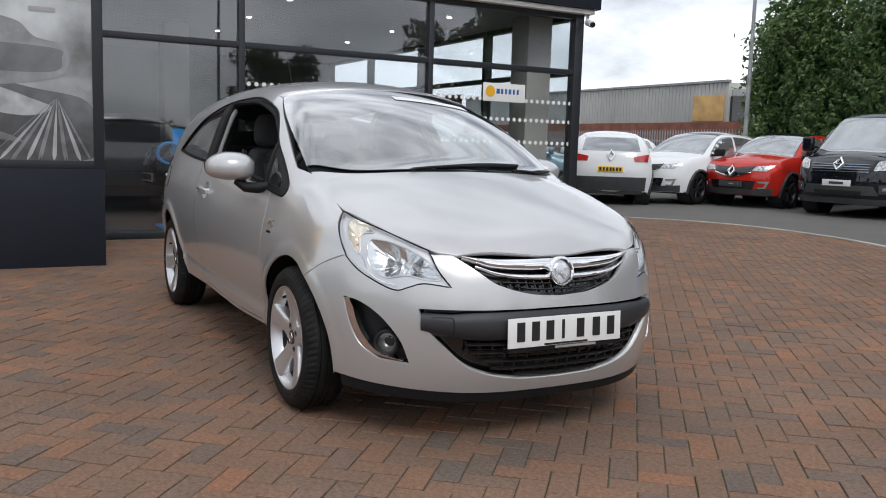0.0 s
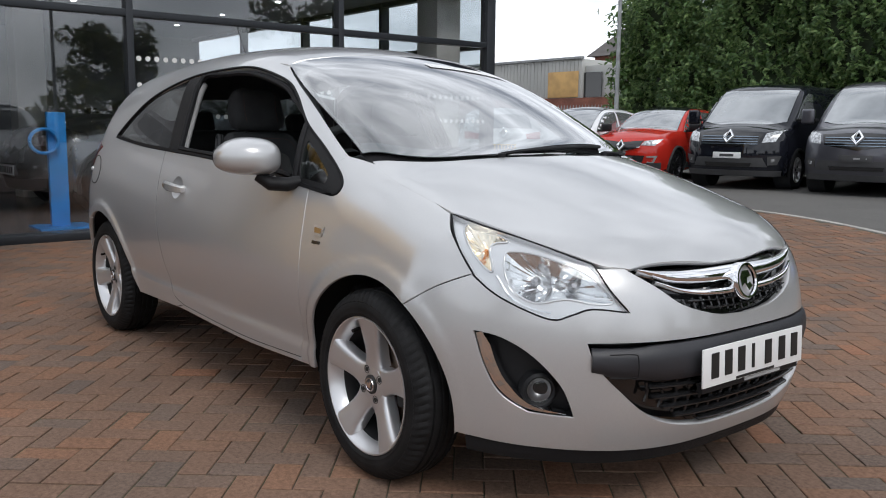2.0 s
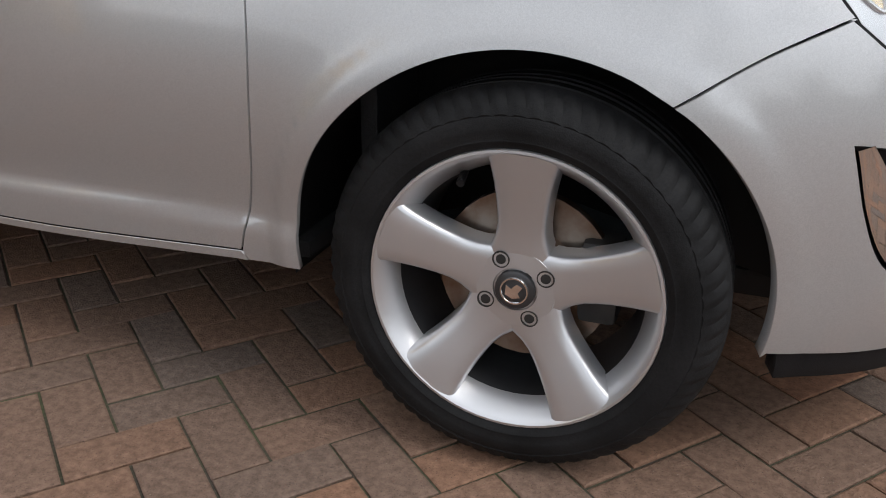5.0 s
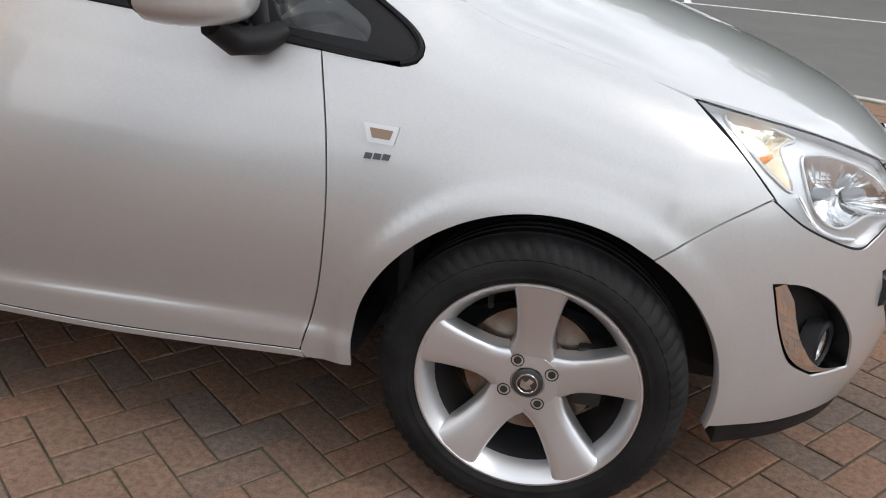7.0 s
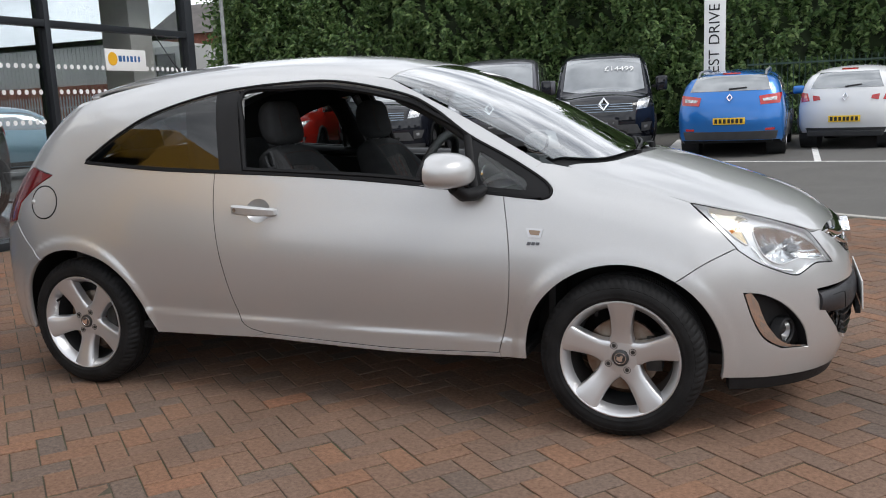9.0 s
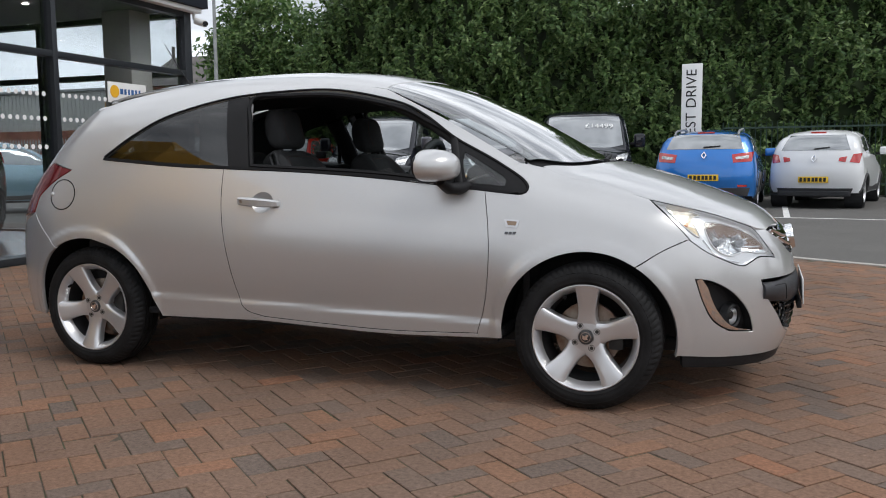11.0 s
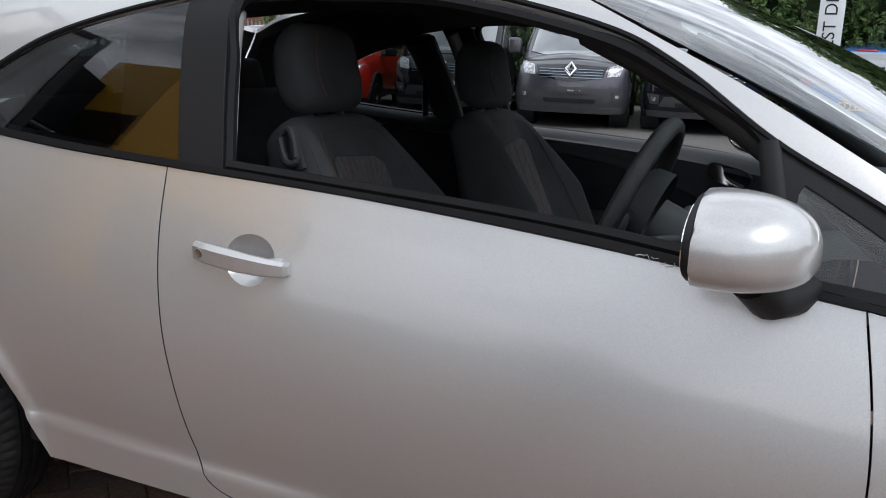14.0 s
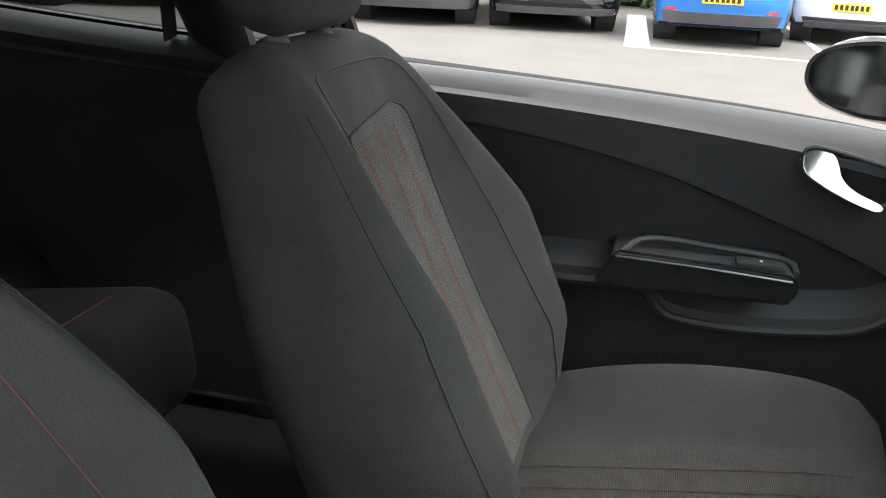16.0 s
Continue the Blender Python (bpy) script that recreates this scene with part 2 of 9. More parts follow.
def from_arrays(name, verts, faces, material, parent=None, label="", smooth=True, normals=None):
    me = bpy.data.meshes.new(name)
    me.from_pydata([tuple(v) for v in verts], [], [tuple(f) for f in faces])
    me.validate()
    if smooth:
        me.polygons.foreach_set("use_smooth", [True] * len(me.polygons))
        if normals is None:
            me.set_sharp_from_angle(angle=radians(38))
        else:
            me.normals_split_custom_set_from_vertices([tuple(n) for n in normals])
    return link(name, me, material, parent, label)


def thing(name, m, label, category, group="", kind=""):
    ob = new(name)
    ob.empty_display_size = 0.1
    ob.matrix_world = m
    return tagged(ob, label, category, group, kind)


def bm_box(size, m=None, bevel=0.0, segs=2, taper=None):
    """A bevelled box centred on m; taper: the top's scale in x and y."""
    bm = bmesh.new()
    bmesh.ops.create_cube(bm, size=1.0)
    for v in bm.verts:
        k = taper if (taper and v.co.z > 0) else (1, 1)
        v.co = Vector((v.co.x * size[0] * k[0], v.co.y * size[1] * k[1], v.co.z * size[2]))
    if bevel:
        bmesh.ops.bevel(bm, geom=bm.edges[:], offset=bevel, segments=segs, profile=0.6, affect="EDGES")
    if m is not None:
        bmesh.ops.transform(bm, matrix=m, verts=bm.verts[:])
    return bm


def join(*bms):
    """Joins bmeshes into the first."""
    for b in bms[1:]:
        tmp = bpy.data.meshes.new("tmp")
        b.to_mesh(tmp)
        b.free()
        bms[0].from_mesh(tmp)
        bpy.data.meshes.remove(tmp)
    return bms[0]


def box(name, size, m, material, parent=None, bevel=0.005, label="", smooth=True, taper=None, segs=2):
    return part(name, bm_box(size, m, bevel, segs, taper), material, parent, label, smooth)


def bm_lathe(profile, m=None, n=32, closed=False):
    """Turns (radius, height) pairs round the z axis."""
    bm = bmesh.new()
    rings = []
    for r, z in profile:
        rings.append([bm.verts.new((max(r, 1e-5) * math.cos(2 * math.pi * i / n), max(r, 1e-5) * math.sin(2 * math.pi * i / n), z)) for i in range(n)])
    pairs = list(zip(rings, rings[1:])) + ([(rings[-1], rings[0])] if closed else [])
    for a, b in pairs:
        for i in range(n):
            bm.faces.new((a[i], a[(i + 1) % n], b[(i + 1) % n], b[i]))
    bmesh.ops.remove_doubles(bm, verts=bm.verts[:], dist=1e-4)
    bmesh.ops.recalc_face_normals(bm, faces=bm.faces[:])
    if m is not None:
        bmesh.ops.transform(bm, matrix=m, verts=bm.verts[:])
    return bm


def catmull(pts, step=0.02, closed=False):
    """A smooth curve through points of any dimension."""
    p = np.array(pts, float)
    if len(p) < 3:
        n = max(2, int(np.linalg.norm(p[-1] - p[0]) / step) + 1)
        return p[0] + (p[-1] - p[0]) * np.linspace(0, 1, n)[:, None]
    q = np.vstack([p[-1:], p, p[:2]]) if closed else np.vstack([2 * p[0] - p[1], p, 2 * p[-1] - p[-2]])
    out = []
    for i in range(1, len(q) - 2):
        n = max(2, int(np.linalg.norm(q[i + 1] - q[i]) / step) + 1)
        t = np.linspace(0, 1, n, endpoint=False)[:, None]
        out.append(0.5 * (2 * q[i] + (q[i + 1] - q[i - 1]) * t + (2 * q[i - 1] - 5 * q[i] + 4 * q[i + 1] - q[i + 2]) * t**2 + (3 * q[i] - q[i - 1] - 3 * q[i + 1] + q[i + 2]) * t**3))
    if not closed:
        out.append(p[-1:])
    return np.vstack(out)


def bm_tube(path, radius, n=8, closed=False, flat=1.0, up=(0, 0, 1), caps=True):
    """A tube along points; flat squeezes it along up; radius may be a list."""
    p = [Vector(q) for q in path]
    k = len(p)
    bm, rings = bmesh.new(), []
    for i in range(k):
        d = (p[(i + 1) % k] - p[i - 1]) if closed else (p[min(i + 1, k - 1)] - p[max(i - 1, 0)])
        d.normalize()
        s = d.cross(Vector(up))
        if s.length < 1e-3:
            s = d.cross(Vector((1, 0, 0)))
        s.normalize()
        u = s.cross(d)
        r = radius[i] if isinstance(radius, (list, tuple)) else radius
        rings.append([bm.verts.new(p[i] + s * r * math.cos(2 * math.pi * j / n) + u * r * flat * math.sin(2 * math.pi * j / n)) for j in range(n)])
    for i in range(k if closed else k - 1):
        a, b = rings[i], rings[(i + 1) % k]
        for j in range(n):
            bm.faces.new((a[j], a[(j + 1) % n], b[(j + 1) % n], b[j]))
    if not closed and caps:
        bm.faces.new(rings[0][::-1])
        bm.faces.new(rings[-1])
    bmesh.ops.recalc_face_normals(bm, faces=bm.faces[:])
    return bm


def bm_prism(outline, depth, m=None, bevel=0.0):
    """A flat outline in x, y, pulled up by depth."""
    bm = bmesh.new()
    f = bm.faces.new([bm.verts.new((p[0], p[1], 0)) for p in outline])
    r = bmesh.ops.extrude_face_region(bm, geom=[f])
    bmesh.ops.translate(bm, verts=[v for v in r["geom"] if isinstance(v, bmesh.types.BMVert)], vec=(0, 0, depth))
    bmesh.ops.recalc_face_normals(bm, faces=bm.faces[:])
    if bevel:
        bmesh.ops.bevel(bm, geom=bm.edges[:], offset=bevel, segments=2, affect="EDGES")
    if m is not None:
        bmesh.ops.transform(bm, matrix=m, verts=bm.verts[:])
    return bm


def writing(name, text, size, m, material, parent=None, depth=0.001, spacing=1.0):
    """Words in the built-in font, as a mesh centred on m in its x, y plane."""
    cu = bpy.data.curves.new(name, "FONT")
    cu.body, cu.size, cu.extrude, cu.align_x, cu.align_y, cu.space_character = text, size, depth, "CENTER", "CENTER", spacing
    ob = bpy.data.objects.new(name, cu)
    scene.collection.objects.link(ob)
    me = bpy.data.meshes.new_from_object(ob.evaluated_get(bpy.context.evaluated_depsgraph_get()))
    bpy.data.objects.remove(ob)
    me.materials.clear()
    made = link(name, me, material, parent)
    made.matrix_local = m
    return made


# ---- curved bodywork: a smooth solid, and panels cut from its skin ----
def spline(xs, ys):
    """A natural cubic spline through the knots, straight beyond the ends."""
    xs, ys = np.array(xs, float), np.array(ys, float)
    n, h = len(xs), np.diff(xs)
    a, b = np.eye(n), np.zeros(n)
    for i in range(1, n - 1):
        a[i, i - 1:i + 2] = h[i - 1], 2 * (h[i - 1] + h[i]), h[i]
        b[i] = 6 * ((ys[i + 1] - ys[i]) / h[i] - (ys[i] - ys[i - 1]) / h[i - 1])
    m = np.linalg.solve(a, b)
    s0 = (ys[1] - ys[0]) / h[0] - m[1] * h[0] / 6
    s1 = (ys[-1] - ys[-2]) / h[-1] + m[-2] * h[-1] / 6

    def value(x):
        x = np.asarray(x, float)
        c = np.clip(x, xs[0], xs[-1])
        i = np.clip(np.searchsorted(xs, c) - 1, 0, n - 2)
        t, u, d = c - xs[i], xs[i + 1] - c, h[i]
        y = (m[i] * u**3 + m[i + 1] * t**3) / (6 * d) + (ys[i] / d - m[i] * d / 6) * u + (ys[i + 1] / d - m[i + 1] * d / 6) * t
        return y + np.minimum(x - xs[0], 0) * s0 + np.maximum(x - xs[-1], 0) * s1
    return value


def smax(a, b, k):
    h = np.maximum(k - np.abs(a - b), 0) / k
    return np.maximum(a, b) + h * h * k / 4


def meet(f, o, d, far, n=110):
    """Where rays first enter the solid f < 0."""
    lo, hi = np.zeros(len(o)), np.full(len(o), np.nan)
    for i in range(1, n + 1):
        p = o + d * (far * i / n)
        ins = np.isnan(hi) & (f(*p.T) < 0)
        hi[ins], lo[ins] = far * i / n, far * (i - 1) / n
    ok = ~np.isnan(hi)
    hi = np.where(ok, hi, far)
    for _ in range(24):
        mid = (lo + hi) / 2
        v = f(*(o + d * mid[:, None]).T) < 0
        hi, lo = np.where(v, mid, hi), np.where(v, lo, mid)
    return o + d * hi[:, None], ok


class Skin:
    """The skin of a solid f(x, y, z) < 0, with ways to look at it: 'side' (x, z from y < 0), 'top' (x, y), 'front' and 'rear' (y, z), 'nose' and 'stern' (angle round an upright axis, z)."""

    def __init__(self, f, nose=1.0, stern=-1.0):
        self.f, self.axis = f, {"nose": nose, "stern": stern}

    def rays(self, view, uv):
        u, v = uv[:, 0], uv[:, 1]
        o, d = np.zeros((len(uv), 3)), np.zeros((len(uv), 3))
        if view == "side":
            o[:, 0], o[:, 1], o[:, 2], d[:, 1] = u, -1.4, v, 1
            return o, d, 1.4
        if view == "top":
            o[:, 0], o[:, 1], o[:, 2], d[:, 2] = u, v, 2.6, -1
            return o, d, 2.6
        if view in ("front", "rear"):
            s = 1 if view == "front" else -1
            o[:, 0], o[:, 1], o[:, 2], d[:, 0] = 4.0 * s, u, v, -s
            return o, d, 4.0
        s, ax = (1, self.axis["nose"]) if view == "nose" else (-1, self.axis["stern"])
        d[:, 0], d[:, 1] = -s * np.cos(u), -np.sin(u)
        o[:, 0], o[:, 1], o[:, 2] = ax - 2.5 * d[:, 0], -2.5 * d[:, 1], v
        return o, d, 2.45

    def flat(self, view, p):
        """Points of the skin, seen flat."""
        p = np.asarray(p, float)
        if view == "side":
            return p[:, [0, 2]]
        if view == "top":
            return p[:, [0, 1]]
        if view in ("front", "rear"):
            return p[:, [1, 2]]
        s, ax = (1, self.axis["nose"]) if view == "nose" else (-1, self.axis["stern"])
        return np.stack([np.arctan2(p[:, 1], s * (p[:, 0] - ax)), p[:, 2]], 1)

    def at(self, view, uv):
        """Points of the skin under flat places."""
        uv = np.asarray(uv, float).reshape(-1, 2)
        return meet(self.f, *self.rays(view, uv))[0]

    def normal(self, p, e=0.002):
        x, y, z = p.T
        g = np.stack([self.f(x + e, y, z) - self.f(x - e, y, z), self.f(x, y + e, z) - self.f(x, y - e, z), self.f(x, y, z + e) - self.f(x, y, z - e)], 1)
        return g / np.maximum(np.linalg.norm(g, axis=1), 1e-9)[:, None]


def inside(pt, poly):
    """Which points lie in a closed polygon."""
    x, y = pt[:, 0], pt[:, 1]
    a, b = poly, np.roll(poly, -1, 0)
    hit = np.zeros(len(pt), bool)
    for (x0, y0), (x1, y1) in zip(a, b):
        if y0 == y1:
            continue
        c = ((y0 > y) != (y1 > y)) & (x < (x1 - x0) * (y - y0) / (y1 - y0) + x0)
        hit ^= c
    return hit


def inset(poly, gap):
    """Moves a polygon's edge inwards by gap."""
    area = 0.5 * np.sum(poly[:, 0] * np.roll(poly[:, 1], -1) - np.roll(poly[:, 0], -1) * poly[:, 1])
    d = np.roll(poly, -1, 0) - np.roll(poly, 1, 0)
    n = np.stack([-d[:, 1], d[:, 0]], 1) * np.sign(area)
    return poly + gap * n / np.maximum(np.linalg.norm(n, axis=1), 1e-9)[:, None]


def loop(*segments, step=0.02):
    """A closed outline of smooth runs that meet in corners."""
    out = [catmull(s, step) for s in segments]
    pts = [out[0][0]]
    for s in out:
        for p in s:
            if np.linalg.norm(p - pts[-1]) > step * 0.2:
                pts.append(p)
    if np.linalg.norm(pts[-1] - pts[0]) < step * 0.5:
        pts.pop()
    return np.array(pts)


def panel(name, skin, view, outline, material, parent=None, label="", gap=0.002, cell=0.025, lift=0.0, rim=0.012, holes=(), mirror=False, scale=(1, 1)):
    """A sheet cut from the skin along an outline (flat, in the view), with turned-in edges. mirror: the sheet of the other side (y > 0)."""
    sc = np.array(scale, float)
    rings = [inset(np.asarray(outline, float) * sc, gap)] + [inset(np.asarray(h, float) * sc, -gap) for h in holes]
    lo, hi = rings[0].min(0), rings[0].max(0)
    gx, gy = np.meshgrid(np.arange(lo[0], hi[0], cell), np.arange(lo[1], hi[1], cell))
    grid = np.stack([gx.ravel(), gy.ravel()], 1)
    keep = inside(grid, inset(rings[0], cell * 0.35))
    for h in rings[1:]:
        keep &= ~inside(grid, inset(h, -cell * 0.35))
    pts, edges = [*grid[keep]], []
    for r in rings:
        s = len(pts)
        pts += [*r]
        edges += [(s + i, s + (i + 1) % len(r)) for i in range(len(r))]
    v2, _, tris, _, _, _ = mathutils.geometry.delaunay_2d_cdt([Vector(p) for p in pts], edges, [], 1 if False else 0, 1e-5)
    uv = np.array([tuple(v) for v in v2])
    tris = np.array([t for t in tris if len(t) == 3])
    mid = uv[tris].mean(1)
    ok = inside(mid, rings[0])
    for h in rings[1:]:
        ok &= ~inside(mid, h)
    tris = tris[ok]
    used, inv = np.unique(tris, return_inverse=True)
    tris, uv = inv.reshape(-1, 3), uv[used] / sc
    p = skin.at(view, uv)
    nrm = skin.normal(p)
    p = p + nrm * lift
    cr = np.cross(p[tris[:, 1]] - p[tris[:, 0]], p[tris[:, 2]] - p[tris[:, 0]])
    bad = (cr * nrm[tris[:, 0]]).sum(1) < 0
    tris[bad] = tris[bad][:, ::-1]
    faces, verts, normals = [tuple(t) for t in tris], p, nrm
    if rim:
        count = {}
        for t in faces:
            for a, b in ((t[0], t[1]), (t[1], t[2]), (t[2], t[0])):
                count[(a, b)] = 1
        border = [(a, b) for a, b in count if (b, a) not in count]
        ids = sorted({i for e in border for i in e})
        low = {i: len(verts) + len(ids) + k for k, i in enumerate(ids)}
        top = {i: len(verts) + k for k, i in enumerate(ids)}
        side = np.zeros((len(ids), 3))
        pos = {i: k for k, i in enumerate(ids)}
        for a, b in border:
            c = np.cross(p[b] - p[a], nrm[a])
            side[pos[a]] += c
            side[pos[b]] += c
        side /= np.maximum(np.linalg.norm(side, axis=1), 1e-9)[:, None]
        verts = np.vstack([p, p[ids], p[ids] - nrm[ids] * rim])
        normals = np.vstack([nrm, (side + nrm[ids]) * 0.7, side])
        faces += [(top[b], top[a], low[a], low[b]) for a, b in border]
    if mirror:
        verts, normals = verts * (1, -1, 1), normals * (1, -1, 1)
        faces = [f[::-1] for f in faces]
    return from_arrays(name, verts, faces, material, parent, label, True, normals)


def on_skin(skin, view, run, lift=0.0, step=0.02, mirror=False):
    """A smooth line over the skin, as points."""
    p = skin.at(view, catmull(run, step))
    p = p + skin.normal(p) * lift
    return p * (1, -1, 1) if mirror else p


# ---- the silver car: front axle at x = 1.2555, nose towards +x, its right side at y < 0 ----
AXLE, HUB_Z = 1.2555, 0.300
REAR_AXLE = -1.232
hood_z = spline([0.6, 1.1, 1.27, 1.56, 1.80, 1.95, 2.05], [1.10, 1.045, 1.01, 0.925, 0.838, 0.765, 0.70])
cab_z = spline([-2.0, -1.5, -1.2, -0.9, -0.5, -0.1, 0.24, 0.58, 0.843, 1.05, 1.25, 1.6], [1.20, 1.365, 1.428, 1.462, 1.482, 1.474, 1.435, 1.335, 1.215, 1.10, 0.98, 0.75])
nose_x = spline([0.05, 0.18, 0.28, 0.42, 0.55, 0.66, 0.74, 0.9], [1.93, 2.0, 2.04, 2.06, 2.05, 2.022, 1.99, 1.88])
tail_x = spline([0.1, 0.3, 0.45, 0.6, 0.83, 1.0, 1.13, 1.3, 1.5], [-1.84, -1.91, -1.93, -1.93, -1.87, -1.74, -1.62, -1.44, -1.22])
side_y = spline([0.1, 0.2, 0.28, 0.36, 0.45, 0.6, 0.75, 0.9, 1.1, 1.5], [0.74, 0.775, 0.795, 0.808, 0.832, 0.857, 0.864, 0.858, 0.84, 0.80])
plan_k = spline([-2.0, -1.45, -0.9, -0.2, 0.3, 0.95, 1.45, 2.0], [0.955, 0.98, 0.995, 1.0, 0.995, 0.978, 0.968, 0.94])


def hatch_solid(x, y, z):
    a = np.sqrt(y * y + 1e-4)
    top = smax(hood_z(x) - 0.17 * a**2 - 0.08 * a**4, cab_z(x) - 0.20 * a**2 - 0.15 * a**4, 0.03)
    h = z - 0.885 - (1.0 - x) * 0.073
    low = a - side_y(z) * plan_k(x)
    for ax in (AXLE, REAR_AXLE):
        low = low - 0.011 / (1 + np.exp(np.clip((np.hypot(x - ax, z - 0.30) - 0.397) / 0.0050, -40, 40))) - 0.007 * np.exp(-((np.hypot(x - ax, z - 0.30) - 0.36) / 0.06) ** 2)
    # crease above the sill
    low = low - 0.012 / (1 + np.exp(np.clip((z - 0.360 + 0.026 * x) / 0.005, -40, 40))) / (1 + np.exp(np.clip((np.abs(x) - 0.90) / 0.03, -40, 40)))
    up = a - (0.79 - 0.36 * h - 0.22 * np.maximum(h, 0) ** 2) * plan_k(x) ** 1.5
    f = smax(smax(low, up, 0.07), (z - top) * 0.92, 0.11)
    f = smax(f, x - nose_x(z) + 0.97 * a**3.15, 0.09)
    f = smax(f, tail_x(z) + 0.9 * a**5 - x, 0.10)
    return smax(f, 0.17 - z, 0.03)


BODY = Skin(hatch_solid, 0.95, -0.95)


def arch(ax, a0, a1, rx=0.355, rz=0.347, n=14):
    """The wheel arch's edge, from angle to angle."""
    return [(ax + rx * math.cos(radians(a)), 0.30 + rz * math.sin(radians(a))) for a in np.linspace(a0, a1, n)]


car = thing("hatchback_car", pose(0, 0, 0), "silver metallic three-door hatchback with five-spoke alloy wheels on brick paving", "car")

# lines that neighbouring panels share, in side view (x, z)
DOOR_REAR = [(-0.45, 0.985), (-0.44, 0.83), (-0.41, 0.62), (-0.372, 0.40), (-0.335, 0.33), (-0.24, 0.303)]
DOOR_FOOT = [(-0.24, 0.303), (0.1, 0.286), (0.41, 0.276), (0.79, 0.285)]
DOOR_FRONT = [(0.79, 0.285), (0.835, 0.45), (0.852, 0.60), (0.845, 0.74), (0.82, 0.887)]
DOOR_TOP = [(0.82, 0.887), (0.41, 0.933), (0.0, 0.965), (-0.45, 0.985)]
GLASS_FOOT = [(0.965, 0.880), (0.82, 0.898), (0.41, 0.948), (0.14, 0.968), (-0.43, 0.998), (-0.76, 1.015), (-1.15, 1.045)]
GLASS_TOP = [(-1.15, 1.045), (-1.0, 1.15), (-0.82, 1.24), (-0.51, 1.318), (-0.18, 1.345), (0.06, 1.34), (0.35, 1.28), (0.50, 1.215), (0.66, 1.11), (0.81, 1.032), (0.915, 0.972), (0.972, 0.932), (0.994, 0.904), (0.986, 0.886), (0.965, 0.880)]
SEAM = [(1.449, 0.591), (1.55, 0.655), (1.645, 0.70)]
LAMP_REAR = [(1.645, 0.70), (1.575, 0.775), (1.485, 0.852)]
ROOF_EDGE = [(0.29, 1.342), (0.0, 1.393), (-0.4, 1.413), (-0.8, 1.395), (-1.12, 1.345), (-1.30, 1.285)]
PILLAR_EDGE = [(0.95, 1.004), (0.66, 1.165), (0.45, 1.268), (0.29, 1.342)]


REAR_EDGE = arch(REAR_AXLE, 121, 78, n=7) + [(-1.035, 0.600), (-0.93, 0.515), (-0.866, 0.39), (-0.82, 0.272)]


def side3(run):
    return BODY.at("side", run)


def mirror_loop(run):
    """A run on the right side, met by its mirror image on the left."""
    run = np.asarray(run, float)
    return np.vstack([run, (run * (-1, 1))[::-1]])


